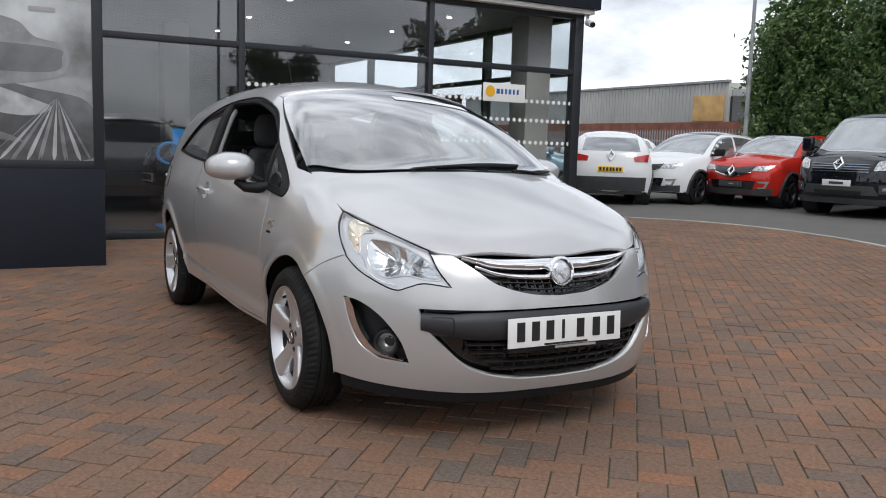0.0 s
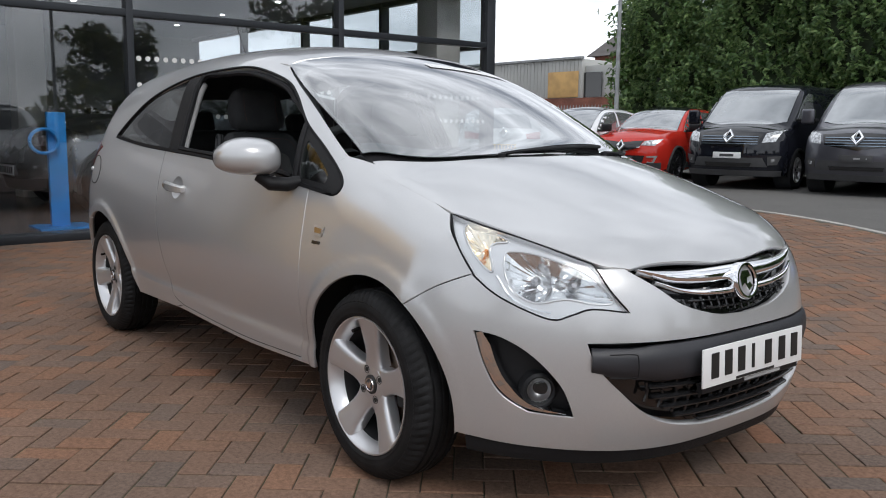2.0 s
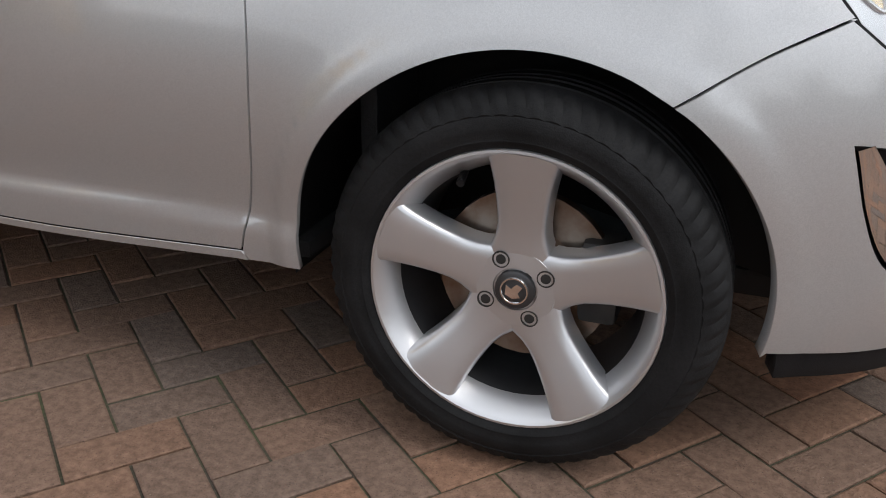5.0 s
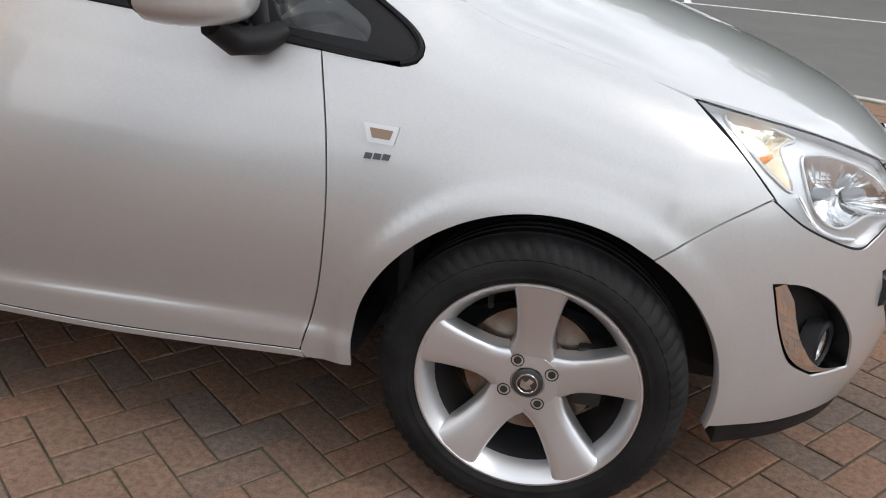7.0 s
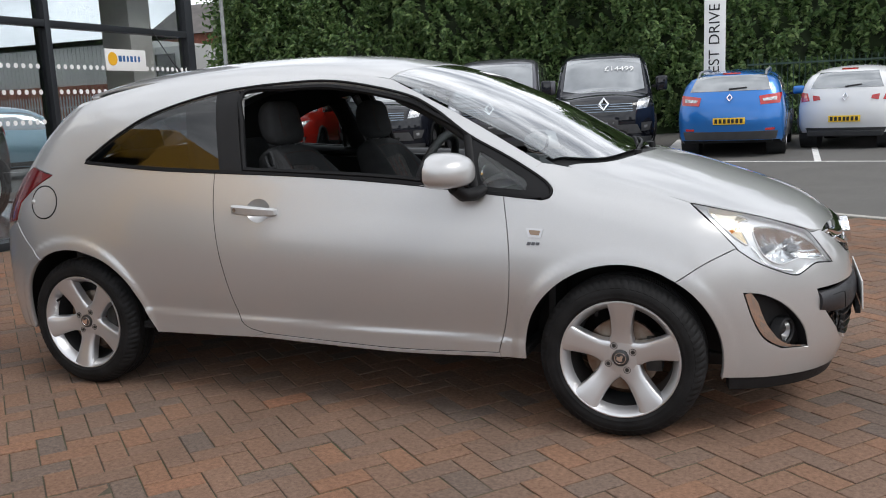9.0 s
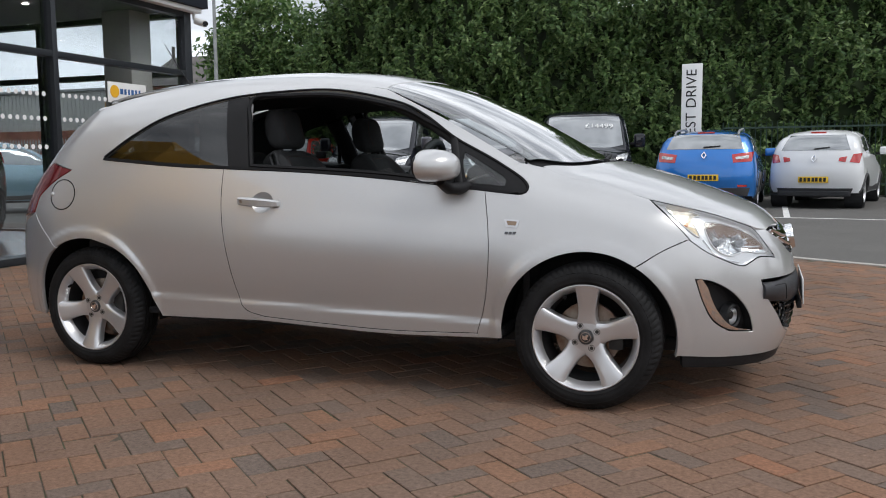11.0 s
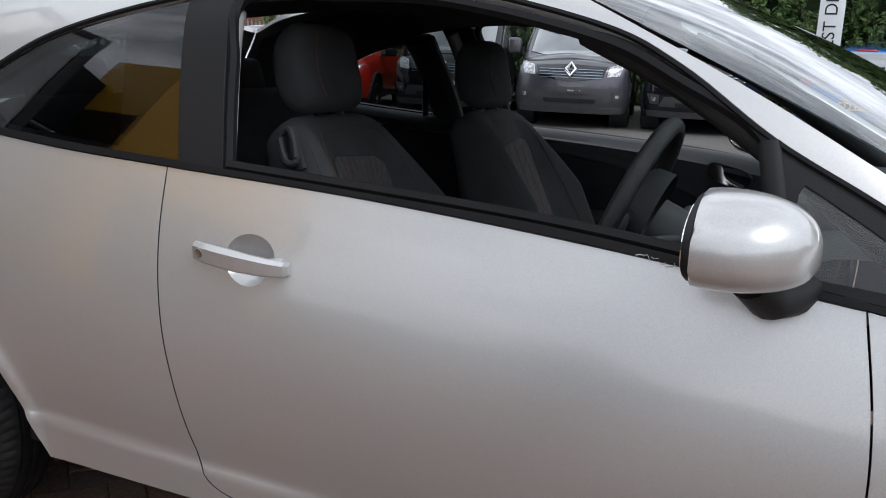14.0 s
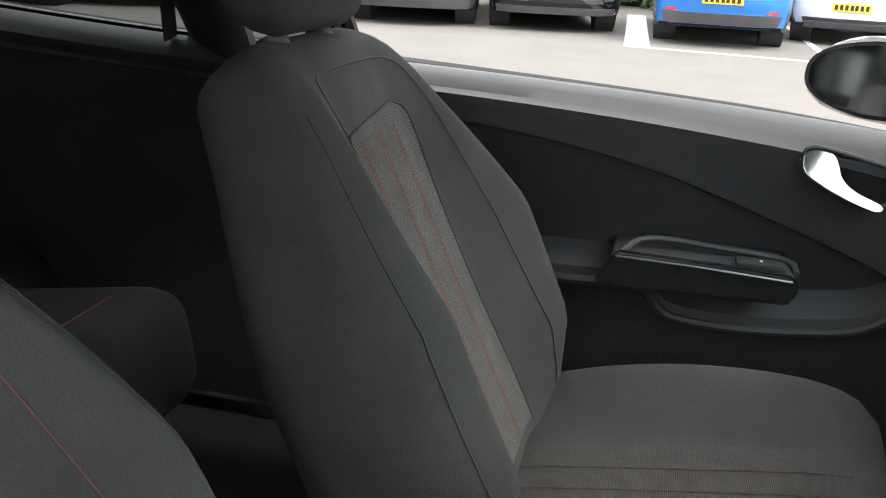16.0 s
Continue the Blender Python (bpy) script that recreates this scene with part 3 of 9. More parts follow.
CUP_AT = np.array([-0.222, 0.832])
CUP = np.array([CUP_AT + (0.053 * math.cos(t) * (1 + 0.08 * math.sin(t)), 0.046 * math.sin(t)) for t in np.linspace(0, 2 * math.pi, 32, endpoint=False)])
for left in (False, True):
    tag = dict(mirror=left)
    wing = panel("front_wing", BODY, "side", loop(
        DOOR_FRONT, [(0.82, 0.887), (0.965, 0.872)], [(0.965, 0.872), (0.994, 0.880), (1.003, 0.905), (0.978, 0.937), (0.915, 0.979)], [(0.915, 0.979), (0.95, 1.004)],
        [(0.95, 1.004), (1.04, 0.985), (1.27, 0.922), (1.485, 0.852)], LAMP_REAR[::-1], SEAM[::-1], arch(AXLE, 57, 185), [(0.902, 0.270), (0.80, 0.266)], [(0.80, 0.266), (0.79, 0.285)]), SILVER, car, cell=0.015, **tag)
    door = panel("door", BODY, "side", loop(DOOR_REAR, DOOR_FOOT, DOOR_FRONT, DOOR_TOP), SILVER, car, rim=0.012, cell=0.018, holes=[CUP], **tag)
    # hand cup pressed into the door
    v, f, nr = [], [], 8
    for k in range(nr + 1):
        share = 1 - k / nr
        ring = BODY.at("side", CUP_AT + (CUP - CUP_AT) * max(share * 1.06, 0.02))
        v.append((ring - BODY.normal(ring) * (0.0025 + 0.026 * (1 - share ** 2.6))) * ((1, -1, 1) if left else (1, 1, 1)))
    nc = len(CUP)
    f = [(k * nc + i, k * nc + (i + 1) % nc, (k + 1) * nc + (i + 1) % nc, (k + 1) * nc + i) for k in range(nr) for i in range(nc)]
    from_arrays("hand_cup", np.vstack(v), f, SILVER, door, "hand cup pressed into the door")
    part("door_foot_seal", bm_tube(on_skin(BODY, "side", DOOR_FOOT, -0.0042, 0.02, left), 0.0040, 8), SEAL, car, smooth=True)
    part("door_rear_seal", bm_tube(on_skin(BODY, "side", DOOR_REAR, -0.0032, 0.02, left), 0.0034, 8, up=(0, 1, 0)), SEAL, car, smooth=True)
    panel("body_side", BODY, "side", loop(
        PILLAR_EDGE, ROOF_EDGE, [(-1.30, 1.285), (-1.42, 1.15), (-1.50, 1.02)], [(-1.50, 1.02), (-1.345, 0.985)], [(-1.345, 0.985), (-1.45, 0.93), (-1.565, 0.855)],
        [(-1.565, 0.855), (-1.60, 0.77)], [(-1.60, 0.77), (-1.51, 0.68), (-1.4148, 0.597)], REAR_EDGE, [(-0.82, 0.272), (-0.62, 0.275), (-0.335, 0.280)], [(-0.335, 0.280), (-0.24, 0.303)],
        DOOR_REAR[::-1], [(-0.45, 0.985), (-0.76, 1.0), (-1.16, 1.033)], [(-1.16, 1.033), (-1.155, 1.05)], GLASS_TOP[:-4], [(0.915, 0.972), (0.95, 1.004)]), SILVER, car, rim=0.02, cell=0.016, **tag)
    panel("sill", BODY, "side", loop([(-0.335, 0.280), (-0.24, 0.303)], DOOR_FOOT, [(0.79, 0.285), (0.80, 0.266)], [(0.80, 0.266), (0.41, 0.258), (0.1, 0.267), (-0.24, 0.281), (-0.335, 0.280)]), SILVER, car, lift=0.001, rim=0.03, **tag)
    strip = panel("waist_strip", BODY, "side", loop(DOOR_TOP, [(-0.45, 0.985), (-0.76, 1.0), (-1.16, 1.033)], [(-1.16, 1.033), (-1.15, 1.047)], GLASS_FOOT[::-1], [(0.965, 0.880), (0.90, 0.877), (0.82, 0.887)]), SEAL, car, "matt black rubber strip", gap=0.0005, lift=0.004, rim=0.015, **tag)
    if not left:
        # worn rubber near the mirror
        flakes = random.Random(5)
        for k in range(9):
            x = 0.485 + 0.012 * k
            z = 0.9335 - 0.112 * (x - 0.41) - 0.002
            zig = [(x, z + flakes.uniform(-0.004, 0.006)), (x + 0.006, z + flakes.uniform(-0.005, 0.007)), (x + 0.012, z + flakes.uniform(-0.005, 0.006))]
            part("scuff", bm_tube(on_skin(BODY, "side", zig, 0.0048, 0.004), flakes.uniform(0.0004, 0.0011), 4), TRIM_GREY, strip)
    panel("pillar_cover", BODY, "side", loop([(-0.43, 0.998), (-0.32, 0.991)], [(-0.32, 0.991), (-0.37, 1.18), (-0.405, 1.33)], [(-0.405, 1.33), (-0.515, 1.318)], [(-0.515, 1.318), (-0.48, 1.18), (-0.43, 0.998)]), BLACK_PLASTIC, car, "satin black pillar cover", gap=0.001, lift=-0.004, rim=0.03, **tag)
    panel("quarter_window", BODY, "side", loop([(-0.43, 0.998), (-0.76, 1.015), (-1.15, 1.045)], GLASS_TOP[:4], [(-0.51, 1.318), (-0.48, 1.18), (-0.43, 0.998)]), DARK_GLASS, car, "dark tinted fixed glass", gap=0.001, lift=-0.006, rim=0.0, **tag)

BODY_HOOD_SIDE = [(1.485, -0.672), (1.71, -0.598), (1.87, -0.488), (1.93, -0.40)]
hood = panel("bonnet", BODY, "top", loop([(1.04, -0.655), (1.27, -0.675), (1.485, -0.672)], BODY_HOOD_SIDE, [(1.93, -0.40), (1.975, -0.14), (1.983, 0), (1.975, 0.14), (1.93, 0.40)],
      [(x, -y) for x, y in BODY_HOOD_SIDE[::-1]], [(1.485, 0.672), (1.27, 0.675), (1.04, 0.655)], [(1.04, 0.655), (1.19, 0.45), (1.275, 0.15), (1.28, 0), (1.275, -0.15), (1.19, -0.45), (1.04, -0.655)]), SILVER, car, rim=0.02)
panel("windscreen", BODY, "top", loop([(0.985, -0.66), (1.15, -0.45), (1.225, -0.15), (1.23, 0), (1.225, 0.15), (1.15, 0.45), (0.985, 0.66)],
      [(0.985, 0.66), (0.66, 0.628), (0.45, 0.593), (0.275, 0.545)], [(0.275, 0.545), (0.34, 0.25), (0.355, 0), (0.34, -0.25), (0.275, -0.545)], [(0.275, -0.545), (0.45, -0.593), (0.66, -0.628), (0.985, -0.66)]), SCREEN_GLASS, car, gap=0.003, lift=-0.002, rim=0)
panel("roof", BODY, "top", loop([(0.275, -0.545), (0.34, -0.25), (0.355, 0), (0.34, 0.25), (0.275, 0.545)], [(0.275, 0.545), (0.0, 0.56), (-0.4, 0.565), (-0.8, 0.555), (-1.12, 0.535), (-1.34, 0.50)],
      [(-1.34, 0.50), (-1.40, 0.2), (-1.40, -0.2), (-1.34, -0.50)], [(-1.34, -0.50), (-1.12, -0.535), (-0.8, -0.555), (-0.4, -0.565), (0.0, -0.56), (0.275, -0.545)]), SILVER, car)


def front_loop(*segs):
    """Outline round the nose from runs of points (x, y, z) on the right side, met by their mirror image."""
    half = np.vstack([catmull(s, 0.02) for s in segs])
    keep = [0] + [i for i in range(1, len(half)) if np.linalg.norm(half[i] - half[i - 1]) > 0.004]
    half = half[keep]
    a = BODY.flat("nose", half)
    return np.vstack([a, (a * (-1, 1))[::-1]])


SEAM3, ARCH3 = side3(SEAM), side3(arch(AXLE, 57, -12))
LAMP_FOOT = [(1.645, -0.735, 0.70), (1.72, -0.69, 0.64), (1.83, -0.61, 0.588), (1.87, -0.565, 0.60), (1.905, -0.52, 0.617), (1.965, -0.435, 0.607)]
LAMP_FRONT = [(1.965, -0.435, 0.607), (1.925, -0.47, 0.665), (1.885, -0.485, 0.722)]
GRILLE_FOOT = [(1.925, -0.415, 0.722), (1.98, -0.34, 0.67), (2.02, -0.27, 0.62), (2.04, -0.14, 0.583), (2.05, 0, 0.572)]
AIR = [(1.92, -0.545, 0.525), (2.03, -0.27, 0.525), (2.05, 0, 0.525)], [(2.05, 0, 0.252), (2.03, -0.2, 0.262), (2.0, -0.36, 0.305), (1.965, -0.455, 0.385), (1.935, -0.52, 0.46), (1.92, -0.545, 0.525)]
FOG = [(1.67, -0.74, 0.545), (1.70, -0.725, 0.45), (1.74, -0.70, 0.375), (1.80, -0.65, 0.328)], [(1.80, -0.65, 0.328), (1.89, -0.565, 0.318)], [(1.89, -0.565, 0.318), (1.865, -0.595, 0.405), (1.81, -0.65, 0.485), (1.74, -0.70, 0.53), (1.67, -0.74, 0.545)]
fog_flat = loop(*[BODY.flat("nose", s) for s in FOG], step=0.015)
air_half = np.vstack([catmull(s, 0.02) for s in (AIR[0][::-1], AIR[1][::-1])])
air_half = BODY.flat("nose", air_half[[0] + [i for i in range(1, len(air_half)) if np.linalg.norm(air_half[i] - air_half[i - 1]) > 0.004]])
air_flat = np.vstack([air_half, (air_half * (-1, 1))[::-1]])
air_flat = air_flat[[i for i in range(len(air_flat)) if np.linalg.norm(air_flat[i] - air_flat[i - 1]) > 0.003]]
bumper_flat = front_loop(GRILLE_FOOT[::-1], [(1.925, -0.415, 0.722), (1.885, -0.485, 0.722)], LAMP_FRONT[::-1], LAMP_FOOT[::-1], SEAM3[::-1], ARCH3, [(1.612, -0.75, 0.235), (1.75, -0.66, 0.222), (1.89, -0.53, 0.212), (1.98, -0.3, 0.203), (2.01, 0, 0.20)])
bumper_flat = bumper_flat[[i for i in range(len(bumper_flat)) if np.linalg.norm(bumper_flat[i] - bumper_flat[i - 1]) > 0.003]]
bumper = panel("front_bumper", BODY, "nose", bumper_flat, SILVER, car, rim=0.025, cell=0.018, holes=[air_flat, fog_flat, fog_flat * (-1, 1)])


# ---- wheels ----
def tyre_mesh(r, w, rim_r, n=72, notches=True):
    """A tyre round z: bulged walls, four grooves and a rounded shoulder cut by slanting sipes."""
    k = r / 0.3105
    half = [(rim_r - 0.004, w * 0.80), (rim_r + 0.007, w * 0.915), (rim_r + 0.014, w * 0.945), (rim_r + 0.016, w * 0.938), (rim_r + 0.026, w * 0.965), (r - 0.052, w * 0.965), (r - 0.040, w * 0.945), (r - 0.0365, w * 0.925), (r - 0.034, w * 0.93), (r - 0.024, w * 0.875), (r - 0.014, w * 0.79), (r - 0.006, w * 0.68), (r - 0.002, w * 0.57),
            (r, w * 0.49), (r - 0.007 * k, w * 0.47), (r - 0.007 * k, w * 0.40), (r, w * 0.38), (r, w * 0.18), (r - 0.007 * k, w * 0.16), (r - 0.007 * k, w * 0.08), (r, w * 0.06)]
    prof = half + [(a, -b) for a, b in half[::-1]]
    cut = {8: 0.5, 9: 1.0, 10: 1.0, 11: 1.0, 12: 1.0}
    v, f = [], []
    for j, (a, b) in enumerate(prof):
        row = min(j, len(prof) - 1 - j)
        for i in range(n):
            d = 0.0045 * cut.get(row, 0) if notches and i % 3 == 0 else 0
            t = 2 * math.pi * (i + (0.45 * (row - 8) if notches and 8 <= row <= 12 else 1.8 if notches and row > 12 else 0)) / n
            v.append(((a - d) * math.cos(t), (a - d) * math.sin(t), b))
    for j in range(len(prof) - 1):
        for i in range(n):
            f.append((j * n + i, j * n + (i + 1) % n, (j + 1) * n + (i + 1) % n, (j + 1) * n + i))
    return v, [q[::-1] for q in f]


def spoke_verts(rim_r, stations, thick=0.045):
    """One spoke along +x with a softly crowned face: stations of (radius share, half width, height)."""
    across = [(-1.0, thick), (-1.0, 0.020), (-0.97, 0.010), (-0.90, 0.0045), (-0.78, 0.0015), (-0.40, 0.0), (0.0, 0.0), (0.40, 0.0), (0.78, 0.0015), (0.90, 0.0045), (0.97, 0.010), (1.0, 0.020), (1.0, thick)]
    n = len(across)
    v = [(s * rim_r, hw * u, z - d) for s, hw, z in stations for u, d in across]
    f = [(i * n + j, (i + 1) * n + j, (i + 1) * n + j + 1, i * n + j + 1) for i in range(len(stations) - 1) for j in range(n - 1)]
    return v, f


def wheel(parent, at, outward, r=0.3005, w=0.098, rim_r=0.2165, spokes=5, turn=90, material=None, stations=None, detail=True, face_z=0.058):
    """A wheel under a car: barrel with tyre, rim, cap, bolts and brake disc. outward: -1 for the right side, 1 for the left."""
    material = material or ALLOY
    n = 64 if detail else 32
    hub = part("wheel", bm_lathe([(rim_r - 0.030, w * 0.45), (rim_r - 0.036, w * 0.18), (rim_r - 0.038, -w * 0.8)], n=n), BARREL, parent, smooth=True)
    hub.matrix_local = pose(*at, -90 * outward, 0, 0)
    part("rim_lip", bm_lathe([(rim_r + 0.003, w * 0.84), (rim_r + 0.001, w * 0.90), (rim_r - 0.003, w * 0.905), (rim_r - 0.007, w * 0.87), (rim_r - 0.012, w * 0.80), (rim_r - 0.020, w * 0.66), (rim_r - 0.030, w * 0.45), (rim_r - 0.034, w * 0.20)], n=n), material, hub, smooth=True)
    v, f = tyre_mesh(r, w, rim_r, 210 if detail else 36, detail)
    from_arrays("tyre", v, f, RUBBER, hub, "black rubber tyre")
    st = stations or [(0.13, 0.052, face_z + 0.000), (0.24, 0.0485, face_z + 0.001), (0.30, 0.0440, face_z + 0.002), (0.36, 0.0395, face_z + 0.003), (0.44, 0.0370, face_z + 0.005), (0.54, 0.0378, face_z + 0.009), (0.64, 0.0400, face_z + 0.014), (0.74, 0.0432, face_z + 0.019), (0.83, 0.0470, face_z + 0.0235), (0.90, 0.0510, face_z + 0.0265), (0.945, 0.0560, face_z + 0.0285), (0.975, 0.0640, face_z + 0.0295)]
    sv, sf = spoke_verts(rim_r, st)
    v, f = [], []
    for k in range(spokes):
        a = radians(turn + 360 * k / spokes)
        base = len(v)
        v += [(x * math.cos(a) - y * math.sin(a), x * math.sin(a) + y * math.cos(a), z) for x, y, z in sv]
        f += [tuple(base + i for i in q) for q in sf]
    from_arrays("rim", v, f, material, hub)
    part("hub_face", bm_lathe([(0.070, face_z - 0.03), (0.069, face_z - 0.012), (0.060, face_z + 0.001), (0.034, face_z + 0.003), (0.032, face_z - 0.002), (0.0, face_z - 0.002)], n=32), material, hub, smooth=True)
    part("hub_cap", bm_lathe([(0.031, face_z - 0.002), (0.030, face_z + 0.006), (0.026, face_z + 0.008), (0.0, face_z + 0.009)], n=24), CAP_GREY, hub, "dark grey hub cap", True)
    part("brake_disc", bm_lathe([(0.135, -0.012), (0.135, 0.006), (0.08, 0.006), (0.078, 0.022), (0.0, 0.022)], n=32), STEEL, hub, "worn steel brake disc", True)
    if detail:
        part("cap_badge", join(bm_lathe([(0.022, face_z + 0.008), (0.021, face_z + 0.0105), (0.019, face_z + 0.0105), (0.018, face_z + 0.009)], n=24), bm_prism([(-0.013, -0.006), (-0.002, -0.012), (0.010, -0.009), (0.006, -0.002), (0.013, 0.008), (0.004, 0.012), (-0.004, 0.004), (-0.012, 0.009)], 0.002, pose(0, 0, face_z + 0.009))), CHROME, hub, "small chrome badge", True)
        for k in range(4):
            a = radians(turn - 60 + 90 * k)
            b = part("wheel_bolt", join(bm_lathe([(0.0135, 0.002), (0.0130, 0.0036), (0.0115, 0.0034), (0.0110, 0.0005), (0.0080, 0.0005), (0.0074, 0.0030), (0.0, 0.0025)], n=16)), CAST_IRON, hub, "dark recessed bolt", True)
            b.matrix_local = pose(0.050 * math.cos(a), 0.050 * math.sin(a), face_z)
        a = radians(turn + 30)
        part("valve", bm_tube([(rim_r * 0.86 * math.cos(a), rim_r * 0.86 * math.sin(a), 0.04), (rim_r * 0.82 * math.cos(a), rim_r * 0.82 * math.sin(a), 0.075)], 0.006), BLACK_PLASTIC, hub, smooth=True)
        part("calliper", bm_box((0.06, 0.13, 0.06), pose(0.115, 0.01, -0.005), 0.012), CAST_IRON, hub, "dark brake calliper", True)
    return hub


WHEEL_Y = 0.744
for sx, turn in ((AXLE, 88), (REAR_AXLE, 118)):
    for side in (-1, 1):
        wheel(car, (sx, side * WHEEL_Y, HUB_Z), side, turn=turn)

# arch liners and floor pan
for ax in (AXLE, REAR_AXLE):
    for side in (-1, 1):
        v, f = [], []
        run = [(ax + 0.382 * math.cos(radians(a)), 0.30 + 0.362 * math.sin(radians(a))) for a in range(-8, 189, 7)]
        edge_y = np.maximum(0.60, np.abs(BODY.at("side", [(x, max(z, 0.28)) for x, z in run])[:, 1]) - 0.03)
        for (x, z), y in zip(run, edge_y):
            v += [(x, side * y, z), (x, side * 0.52, z)]
        n = len(run)
        f += [(2 * i, 2 * i + 1, 2 * i + 3, 2 * i + 2) for i in range(n - 1)]
        c = len(v)
        v.append((ax, side * 0.52, 0.35))
        f += [(2 * i + 1, c, 2 * i + 3) for i in range(n - 1)]
        from_arrays("arch_liner", v, f, BLACK_PLASTIC, car, "black wheel-arch liner")
part("floor_pan", join(bm_box((1.62, 1.30, 0.06), pose(0, 0, 0.262), 0.01), bm_box((3.5, 0.95, 0.05), pose(0.05, 0, 0.22), 0.01)), TRIM_DARK, car, "dark underside")
part("axle_beam", bm_tube([(REAR_AXLE, -0.62, 0.30), (REAR_AXLE, 0.62, 0.30)], 0.035), TRIM_DARK, car)

# black lip under the nose
lip = front_loop([(2.0, 0, 0.212), (1.97, -0.3, 0.214), (1.88, -0.53, 0.222), (1.74, -0.66, 0.232), (1.63, -0.735, 0.24)], [(1.63, -0.735, 0.24), (1.625, -0.72, 0.185)], [(1.625, -0.72, 0.185), (1.74, -0.64, 0.178), (1.88, -0.5, 0.17), (1.96, -0.28, 0.165), (1.98, 0, 0.165)])
lip_solid = Skin(lambda x, y, z: hatch_solid(x, y, np.maximum(z, 0.235)) + 0.018 + np.maximum(0.2 - z, 0) * 0.4, 0.95, -0.95)
panel("front_lip", lip_solid, "nose", lip, BLACK_PLASTIC, car, "black plastic lip", rim=0.03, gap=0.0)

# ---- front: grille, badge, plate, fog lamps ----
grille_face = front_loop(GRILLE_FOOT[::-1], [(1.925, -0.415, 0.722), (1.97, -0.22, 0.722), (1.985, 0, 0.718)])
grille_face = grille_face[[i for i in range(len(grille_face)) if np.linalg.norm(grille_face[i] - grille_face[i - 1]) > 0.003]]
grille = panel("grille", BODY, "nose", grille_face, GLOSS_BLACK, car, "black grille with chrome bars", lift=-0.035, rim=0.0, gap=-0.006)


def nose_run(pts, lift, step=0.02):
    """A line over the nose through (y, z), as points."""
    p = BODY.at("front", catmull(pts, step))
    return p + BODY.normal(p) * lift


def both(run):
    """A run of (y, z) from the right to the middle, met by its mirror image."""
    return run + [(-y, z) for y, z in run[-2::-1]]


def bar(name, run, heights, material, parent, label="", lift=0.0, depth=0.012):
    """A moulded bar over the nose: heights are its half heights along the run."""
    p = BODY.at("front", catmull(run, 0.02))
    n = BODY.normal(p)
    h = np.interp(np.linspace(0, 1, len(p)), np.linspace(0, 1, len(heights)), heights)
    v, f = [], []
    for q, m, k in zip(p, n, h):
        up = np.array([-m[2] * m[0], -m[2] * m[1], 1 - m[2] ** 2])
        up /= np.linalg.norm(up)
        for s, d in ((-1.0, -depth * 1.5), (-1.0, -depth * 0.4), (-0.75, depth * 0.55), (-0.3, depth), (0.3, depth), (0.75, depth * 0.55), (1.0, -depth * 0.4), (1.0, -depth * 1.5)):
            v.append(q + up * s * k + m * (lift + d))
    k = len(p)
    f = [(i * 8 + j, (i + 1) * 8 + j, (i + 1) * 8 + j + 1, i * 8 + j + 1) for i in range(k - 1) for j in range(7)]
    f += [tuple(range(8)), tuple(range((k - 1) * 8 + 7, (k - 1) * 8 - 1, -1))]
    return from_arrays(name, v, f, material, parent, label)


bar("chrome_bar", both([(-0.385, 0.712), (-0.28, 0.694), (-0.14, 0.688), (0, 0.688)]), [0.004, 0.018, 0.022, 0.024, 0.024, 0.024, 0.022, 0.018, 0.004], CHROME, grille, "broad polished chrome bar")
bar("chrome_bar", both([(-0.345, 0.682), (-0.26, 0.655), (-0.14, 0.642), (0, 0.64)]), [0.003, 0.008, 0.010, 0.011, 0.011, 0.011, 0.010, 0.008, 0.003], CHROME, grille, "slim polished chrome bar", depth=0.008)
for k, z in enumerate((0.622, 0.602)):
    bar("grille_rib", both([(-0.25 + 0.07 * k, z + 0.006), (-0.12, z - 0.002), (0, z - 0.004)]), [0.0045] * 3, GRILLE_BLACK, grille, lift=-0.012, depth=0.012)
for k in range(-7, 8):
    y = k * 0.036
    p = nose_run([(y - 0.004, 0.635), (y + 0.004, 0.582 + abs(y) * 0.10)], -0.016, 0.01)
    part("grille_rib", bm_tube(p, 0.005, 6), GRILLE_BLACK, grille, smooth=True)
badge_at = nose_run([(0, 0.655), (0.001, 0.655)], 0.018)[0]
badge_m = Matrix.Translation(badge_at) @ pose(0, 0, 0, 0, 78, 0)
part("badge", join(bm_lathe([(0.056, -0.02), (0.056, 0.004), (0.052, 0.009), (0.046, 0.009), (0.043, 0.004)], badge_m, 40),
                   bm_prism([(-0.030, -0.016), (-0.012, -0.030), (0.016, -0.026), (0.006, -0.010), (0.030, 0.010), (0.018, 0.028), (0.004, 0.018), (0.010, 0.004), (-0.008, 0.004), (-0.012, 0.024), (-0.030, 0.014)], 0.006, badge_m @ pose(0, 0, -0.002))), CHROME, grille, "round chrome badge", True)
part("badge_ground", bm_lathe([(0.046, -0.004), (0.0, -0.001)], badge_m, 32), LAMP_SILVER, grille, smooth=True)

